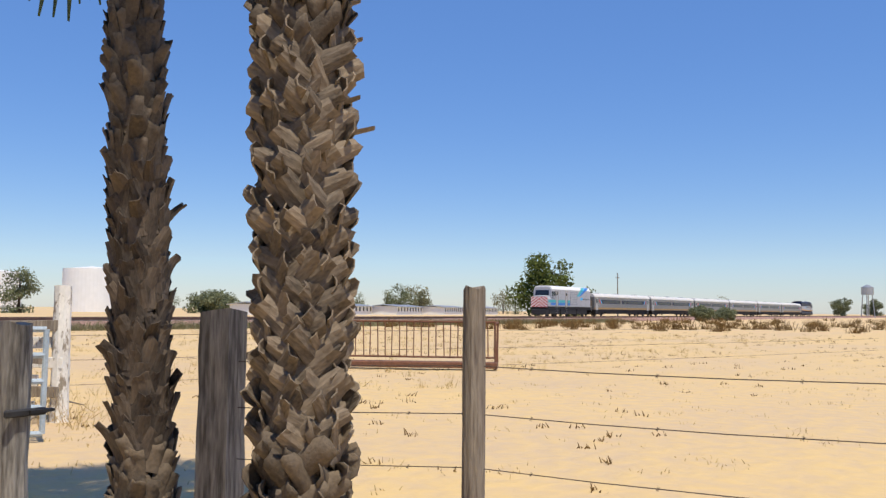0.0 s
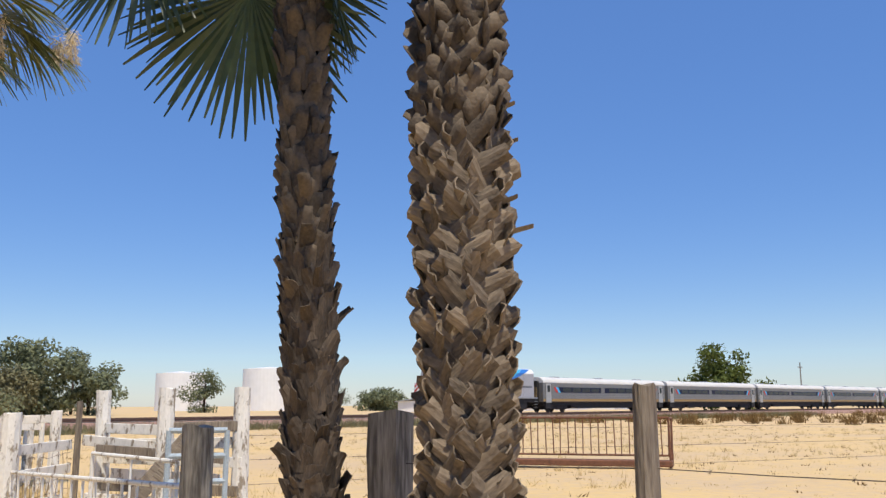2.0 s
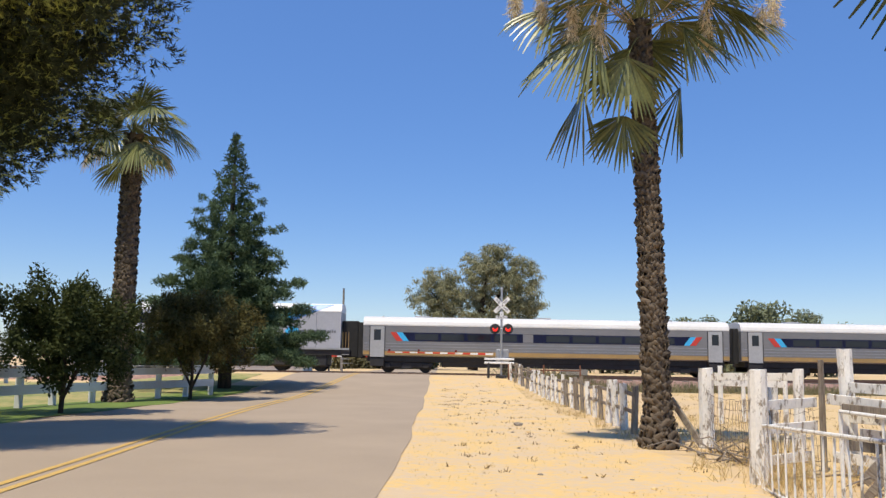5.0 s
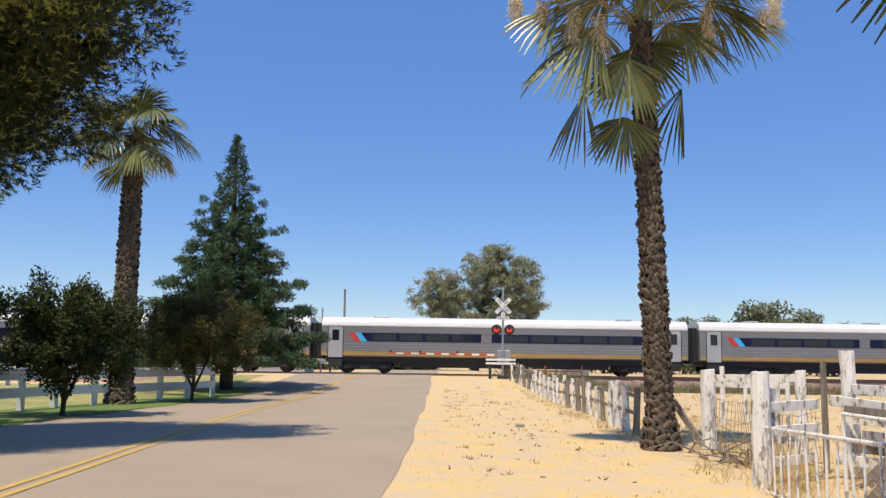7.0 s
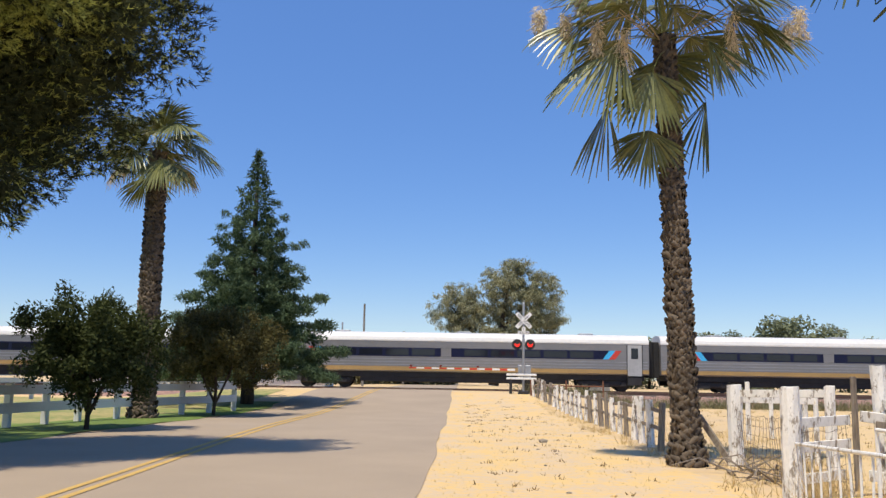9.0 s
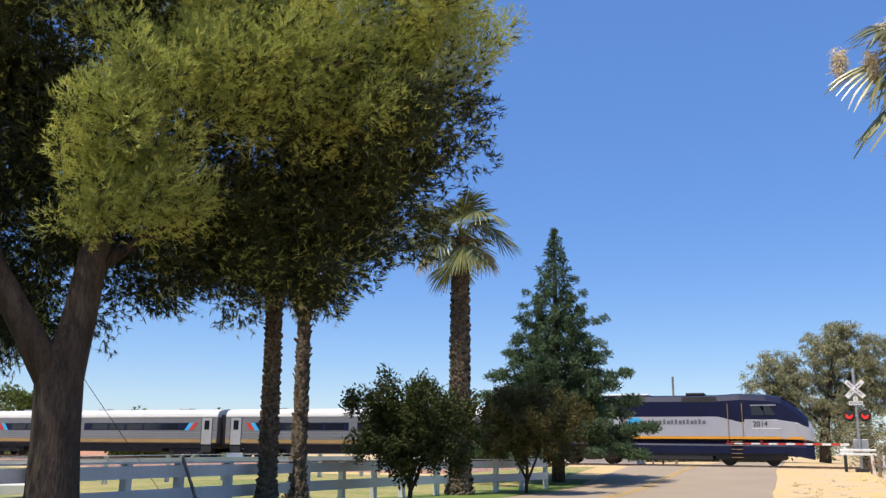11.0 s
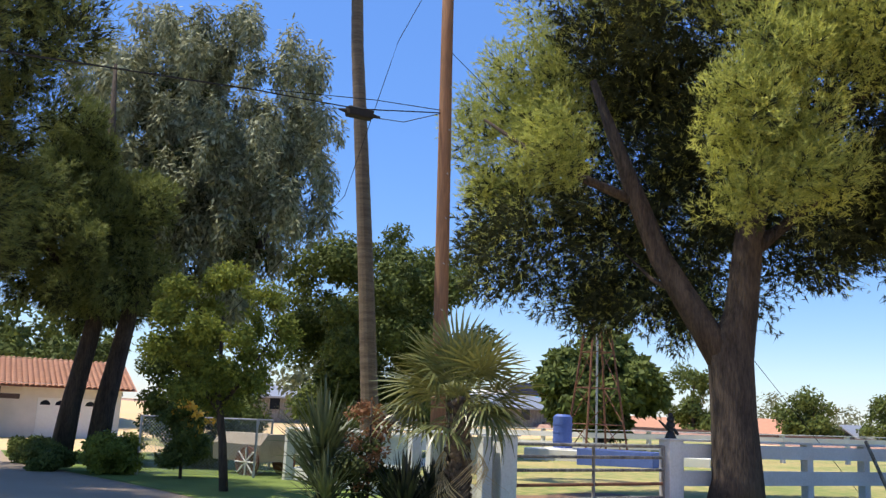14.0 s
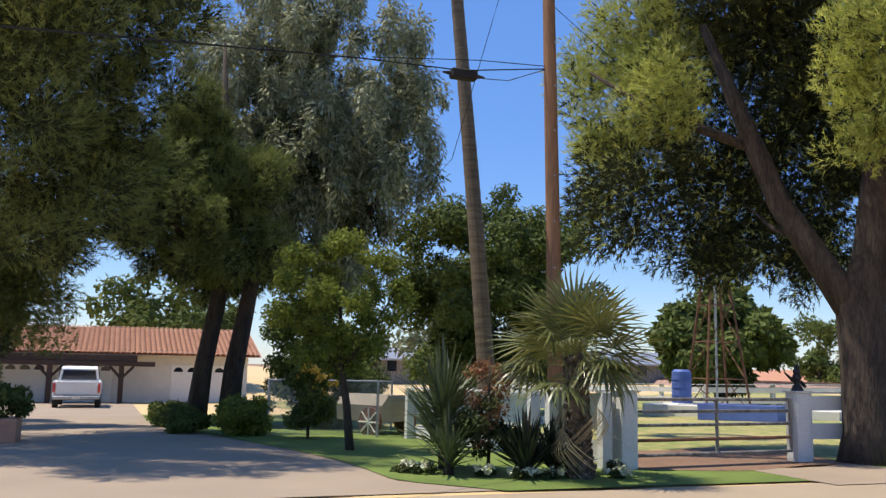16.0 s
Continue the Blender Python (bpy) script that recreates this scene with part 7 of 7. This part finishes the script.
# ---- paddock things ----
t = thing("water_barrel", "blue plastic water barrel on a low stand", "barrel", at=(-32.6, 23.2, hz(-32.6, 23.2)))
bm = bmesh.new()
rod(bm, (0, 0, 0.55), (0, 0, 1.9), 0.42, seg=24)
for z in (0.85, 1.2, 1.55):
    rod(bm, (0, 0, z), (0, 0, z + 0.05), 0.44, seg=24)
part("drum", bm, M["plasticblue"], t)
bm = bmesh.new()
rod(bm, (0, 0, 1.9), (0, 0, 2.0), 0.40, 0.3, seg=24)
part("lid", bm, M["plasticblue"], t)
bm = bmesh.new()
box(bm, -0.6, 0.6, -0.6, 0.6, -0.1, 0.55, 0.03)
part("stand", bm, M["stucco"], t)
t = thing("windmill_tower", "rusty lattice windmill tower over a water trough", "tower", at=(-32.0, 24.6, hz(-32, 24.6)))
for i in range(4):
    a = i * math.pi / 2 + 0.6
    bm = bmesh.new()
    rod(bm, (1.5 * math.cos(a), 1.5 * math.sin(a), -0.1), (0.25 * math.cos(a), 0.25 * math.sin(a), 8.2), 0.05)
    part("leg", bm, M["rust"], t)
    for k in range(5):
        s0, s1 = 1.5 - 0.25 * k, 1.5 - 0.25 * (k + 1)
        b = a + math.pi / 2
        bm = bmesh.new()
        rod(bm, (s0 * math.cos(a), s0 * math.sin(a), 1.6 * k), (s1 * math.cos(b), s1 * math.sin(b), 1.6 * (k + 1)), 0.022)
        rod(bm, (s1 * math.cos(a), s1 * math.sin(a), 1.6 * (k + 1)), (s1 * math.cos(b), s1 * math.sin(b), 1.6 * (k + 1)), 0.022)
        part("brace", bm, M["rust"], t)
bm = bmesh.new()
rod(bm, (0, 0, 0), (0, 0, 8.0), 0.05)
part("pump_rod", bm, M["galv"], t)
t = thing("water_trough", "blue rectangular water trough in the paddock", "trough", at=(-28.0, 22.6, hz(-28, 22.6), 0, 0, 35))
for b in ((-1.5, 1.5, -0.6, -0.52), (-1.5, 1.5, 0.52, 0.6), (-1.5, -1.42, -0.52, 0.52), (1.42, 1.5, -0.52, 0.52)):
    bm = bmesh.new()
    box(bm, *b, -0.05, 0.62, 0.01)
    part("side", bm, M["plasticblue"], t)
bm = bmesh.new()
box(bm, -1.42, 1.42, -0.52, 0.52, -0.05, 0.5)
part("water", bm, M["glass"], t)
t = thing("concrete_slab", "pale concrete ledge beside the trough", "slab", at=(-30.5, 24.6, hz(-30.5, 24.6), 0, 0, 35))
bm = bmesh.new()
box(bm, -4.0, 4.0, -0.8, 0.8, -0.1, 0.45, 0.03)
part("block", bm, M["stucco"], t)
# chain-link pen with an old cart
t = thing("chain_link_pen", "small chain-link pen beside the lawn", "fence")
corners = [(-21.2, 3.4), (-20.2, 5.8), (-23.6, 7.2)]
for x, y in corners:
    bm = bmesh.new()
    z = hz(x, y)
    rod(bm, (x, y, z - 0.1), (x, y, z + 1.35), 0.03)
    part("post", bm, M["galv"], t)
for (x0, y0), (x1, y1) in zip(corners, corners[1:]):
    a, b = Vector((x0, y0, hz(x0, y0))), Vector((x1, y1, hz(x1, y1)))
    bm = bmesh.new()
    rod(bm, a + Vector((0, 0, 1.33)), b + Vector((0, 0, 1.33)), 0.02)
    part("top_rail", bm, M["galv"], t)
    n = 34
    V, F = [], []
    for s in (-1, 1):
        for i in range(-16, n + 16):
            u0, u1 = i / n, (i + s * 16) / n
            p = [(u0, 0.05), (u1, 1.3)]
            if min(u0, u1) < 0 or max(u0, u1) > 1:
                (ua, za), (ub, zb) = p
                f = lambda u: za + (zb - za) * (u - ua) / (ub - ua)
                ua2, ub2 = min(max(ua, 0), 1), min(max(ub, 0), 1)
                if abs(ua2 - ub2) < 1e-3:
                    continue
                p = [(ua2, f(ua2)), (ub2, f(ub2))]
            q = [a.lerp(b, u) + Vector((0, 0, z)) for u, z in p]
            w = Vector((0, 0, 0.006))
            i0 = len(V)
            V += [tuple(q[0] - w), tuple(q[0] + w), tuple(q[1] + w), tuple(q[1] - w)]
            F.append((i0, i0 + 1, i0 + 2, i0 + 3))
    link("wire_mesh", mesh_np("wire_mesh", np.array(V), np.array(F)), M["galv"], t)
M["canvas"] = mat("weathered_tan_canvas", (0.40, 0.35, 0.28), (0.27, 0.23, 0.18), 0.9, scale=2, fine=30, bump=0.3)
t = thing("farm_cart", "small grey farm trailer with a spoked wheel", "cart", at=(-21.9, 6.2, hz(-21.9, 6.2), 0, 0, 30))
bm = bmesh.new()
loft(bm, (-0.8, 0.8), [(-0.5, 0.35), (-0.55, 0.75), (-0.3, 1.0), (0.3, 1.0), (0.55, 0.75), (0.5, 0.35)])
part("body", bm, M["canvas"], t)
for s in (-1, 1):
    bm = bmesh.new()
    rod(bm, (0.5, s * 0.6, 0.35), (0.5, s * 0.68, 0.35), 0.36, seg=20)
    w = part("wheel", bm, M["rust"], t)
    for k in range(4):
        bm = bmesh.new()
        c, sn = math.cos(k * 0.785) * 0.34, math.sin(k * 0.785) * 0.34
        rod(bm, (0.5 - c, s * 0.7, 0.35 - sn), (0.5 + c, s * 0.7, 0.35 + sn), 0.02)
        part("spoke", bm, M["stucco"], w)

# ---- garage house ----
GX, GZ = -51.8, hz(-51.8, 0)
t = thing("garage_house", "white stucco garage with terracotta tile roof and dark timber porch", "house")
bm = bmesh.new()
box(bm, GX - 9, GX, -14, 7.2, GZ - 0.3, GZ + 2.85)
part("wall", bm, M["stucco"], t)
for y0, y1 in ((-6.2, -3.4), (-2.9, -0.1), (3.0, 6.0)):
    bm = bmesh.new()
    box(bm, GX, GX + 0.05, y0, y1, GZ, GZ + 2.1, 0.01)
    d = part("garage_door", bm, M["white"], t, "white panelled garage door")
    for i in range(4):
        yc = y0 + (i + 0.5) * (y1 - y0) / 4
        bm = bmesh.new()
        bmesh.ops.create_circle(bm, cap_ends=True, segments=16, radius=0.26, matrix=Matrix.Translation((GX + 0.056, yc, GZ + 1.72)) @ Matrix.Rotation(math.pi / 2, 4, "Y"))
        bmesh.ops.bisect_plane(bm, geom=bm.verts[:] + bm.edges[:] + bm.faces[:], plane_co=(0, 0, GZ + 1.72), plane_no=(0, 0, -1), clear_outer=True)
        part("pane", bm, M["glass"], d)
        for k in range(3):
            bm = bmesh.new()
            box(bm, GX + 0.05, GX + 0.065, yc - 0.28, yc + 0.28, GZ + 0.12 + k * 0.52, GZ + 0.54 + k * 0.52, 0.004)
            part("panel", bm, M["white"], d)
bm = bmesh.new()
box(bm, GX + 0.0, GX + 2.6, -9.0, 1.1, GZ + 2.25, GZ + 2.6, 0.02)
box(bm, GX + 2.3, GX + 2.65, -9.2, 2.0, GZ + 2.0, GZ + 2.25, 0.02)
part("porch_beam", bm, M["brownbeam"], t)
for y in (-6.5, -3.1, 0.35):
    bm = bmesh.new()
    box(bm, GX + 2.35, GX + 2.6, y - 0.13, y + 0.13, GZ - 0.1, GZ + 2.0, 0.015)
    for s in (-1, 1):
        rod(bm, (GX + 2.48, y, GZ + 1.35), (GX + 2.48, y + s * 0.6, GZ + 2.0), 0.07)
    part("porch_post", bm, M["brownbeam"], t)
bm = bmesh.new()
run, z0, z1 = 5.2, GZ + 2.62, GZ + 4.25
v = [bm.verts.new(p) for p in ((GX + 0.7, -13.6, z0), (GX + 0.7, 7.9, z0), (GX - run, 7.9, z1), (GX - run, -13.6, z1), (GX - 9.7, -13.6, z0), (GX - 9.7, 7.9, z0))]
bm.faces.new((v[0], v[1], v[2], v[3])), bm.faces.new((v[3], v[2], v[5], v[4])), bm.faces.new((v[0], v[3], v[4])), bm.faces.new((v[1], v[5], v[2])), bm.faces.new((v[0], v[4], v[5], v[1]))
roof = part("roof", bm, M["tile"], t)
V, F = [], []
cols, rows = 76, 17
for c in range(cols):
    yc = -13.5 + (c + 0.5) * 21.3 / cols
    for k in range(rows):
        u0, u1 = k / rows, (k + 1.12) / rows
        i0 = len(V)
        for u, lift in ((u0, 0.06), (min(1, u1), 0.015)):
            x, z = GX + 0.72 - (run + 0.72) * u, z0 + (z1 - z0) * u + lift + 0.01
            for q in range(5):
                a = math.pi * q / 4
                V.append((x, yc - 0.135 * math.cos(a), z + 0.085 * math.sin(a)))
        for q in range(4):
            F.append((i0 + q, i0 + q + 1, i0 + 6 + q, i0 + 5 + q))
link("roof_tiles", mesh_np("roof_tiles", np.array(V), np.array(F)), M["tile"], t, "rows of curved terracotta tiles")["kind"] = "stuff"
t = thing("pickup_truck", "white pickup truck parked on the drive, tail towards the road", "pickup truck", at=(-43.6, -1.5, hz(-43.6, -1.5)))
bm = bmesh.new()
box(bm, -3.6, 1.9, -0.97, 0.97, 0.5, 1.1, 0.06)
box(bm, -0.25, 1.9, -0.97, -0.85, 1.1, 1.2, 0.02), box(bm, -0.25, 1.9, 0.85, 0.97, 1.1, 1.2, 0.02)
part("body", bm, M["white"], t)
bm = bmesh.new()
loft(bm, (-2.6, -2.1, -0.7, -0.3), [[(-0.9, 1.08), (-0.9, 1.12), (0.9, 1.12), (0.9, 1.08)], [(-0.9, 1.08), (-0.72, 1.8), (0.72, 1.8), (0.9, 1.08)], [(-0.9, 1.08), (-0.74, 1.84), (0.74, 1.84), (0.9, 1.08)], [(-0.9, 1.08), (-0.76, 1.72), (0.76, 1.72), (0.9, 1.08)]])
part("cab", bm, M["white"], t)
bm = bmesh.new()
v = [bm.verts.new(p) for p in ((-0.29, -0.76, 1.22), (-0.29, 0.76, 1.22), (-0.275, 0.68, 1.66), (-0.275, -0.68, 1.66))]
bm.faces.new(v)
g = bmesh.ops.extrude_face_region(bm, geom=list(bm.faces))
bmesh.ops.translate(bm, vec=(0.02, 0, 0), verts=[q for q in g["geom"] if isinstance(q, bmesh.types.BMVert)])
part("rear_window", bm, M["glass"], t)
bm = bmesh.new()
box(bm, 1.9, 1.96, -0.84, 0.84, 0.62, 1.2, 0.02)
part("tailgate", bm, M["white"], t)
bm = bmesh.new()
box(bm, 1.9, 2.1, -0.95, 0.95, 0.42, 0.58, 0.03)
b = part("bumper", bm, M["galv"], t)
bm = bmesh.new()
box(bm, 2.1, 2.108, -0.17, 0.17, 0.44, 0.56)
part("plate", bm, M["stucco"], b)
for s in (-1, 1):
    bm = bmesh.new()
    box(bm, 1.88, 1.97, s * 0.86, s * 0.96, 0.72, 1.12)
    part("tail_light", bm, M["red"], t)
    bm = bmesh.new()
    plate(bm, -2.1, -0.4, 1.18, 1.62, s * 0.84, 0.02)
    part("side_window", bm, M["glass"], t)
    for x in (-2.7, 1.1):
        bm = bmesh.new()
        rod(bm, (x, s * 0.75, 0.37), (x, s * 0.98, 0.37), 0.37, seg=20)
        w = part("wheel", bm, M["rubber"], t)
        bm = bmesh.new()
        rod(bm, (x, s * 0.98, 0.37), (x, s * 0.99, 0.37), 0.2, seg=16)
        part("rim", bm, M["galv"], w)
t = thing("planter", "terracotta planter box with leafy plants beside the drive", "planter", at=(-20.0, -2.3, hz(-20, -2.3)))
bm = bmesh.new()
box(bm, -0.5, 0.5, -0.7, 0.5, -0.05, 0.5, 0.03)
part("box", bm, M["tile"], t)
link("foliage", leaf_mesh("plants", crown_clumps(0, -0.1, 0.8, 0.6, 0.7, 0.4, 12, 0.2, 170), 4000, 0.1, 0.05, seed=9), M["broad"], t)["kind"] = "stuff"


# ---- what moves ----
def motions():
    for ob, off in TRAIN:
        walk(ob, [(t, pose(x + off, TRACK_Y, RAIL_Z)) for t, x in RUN])


motions()
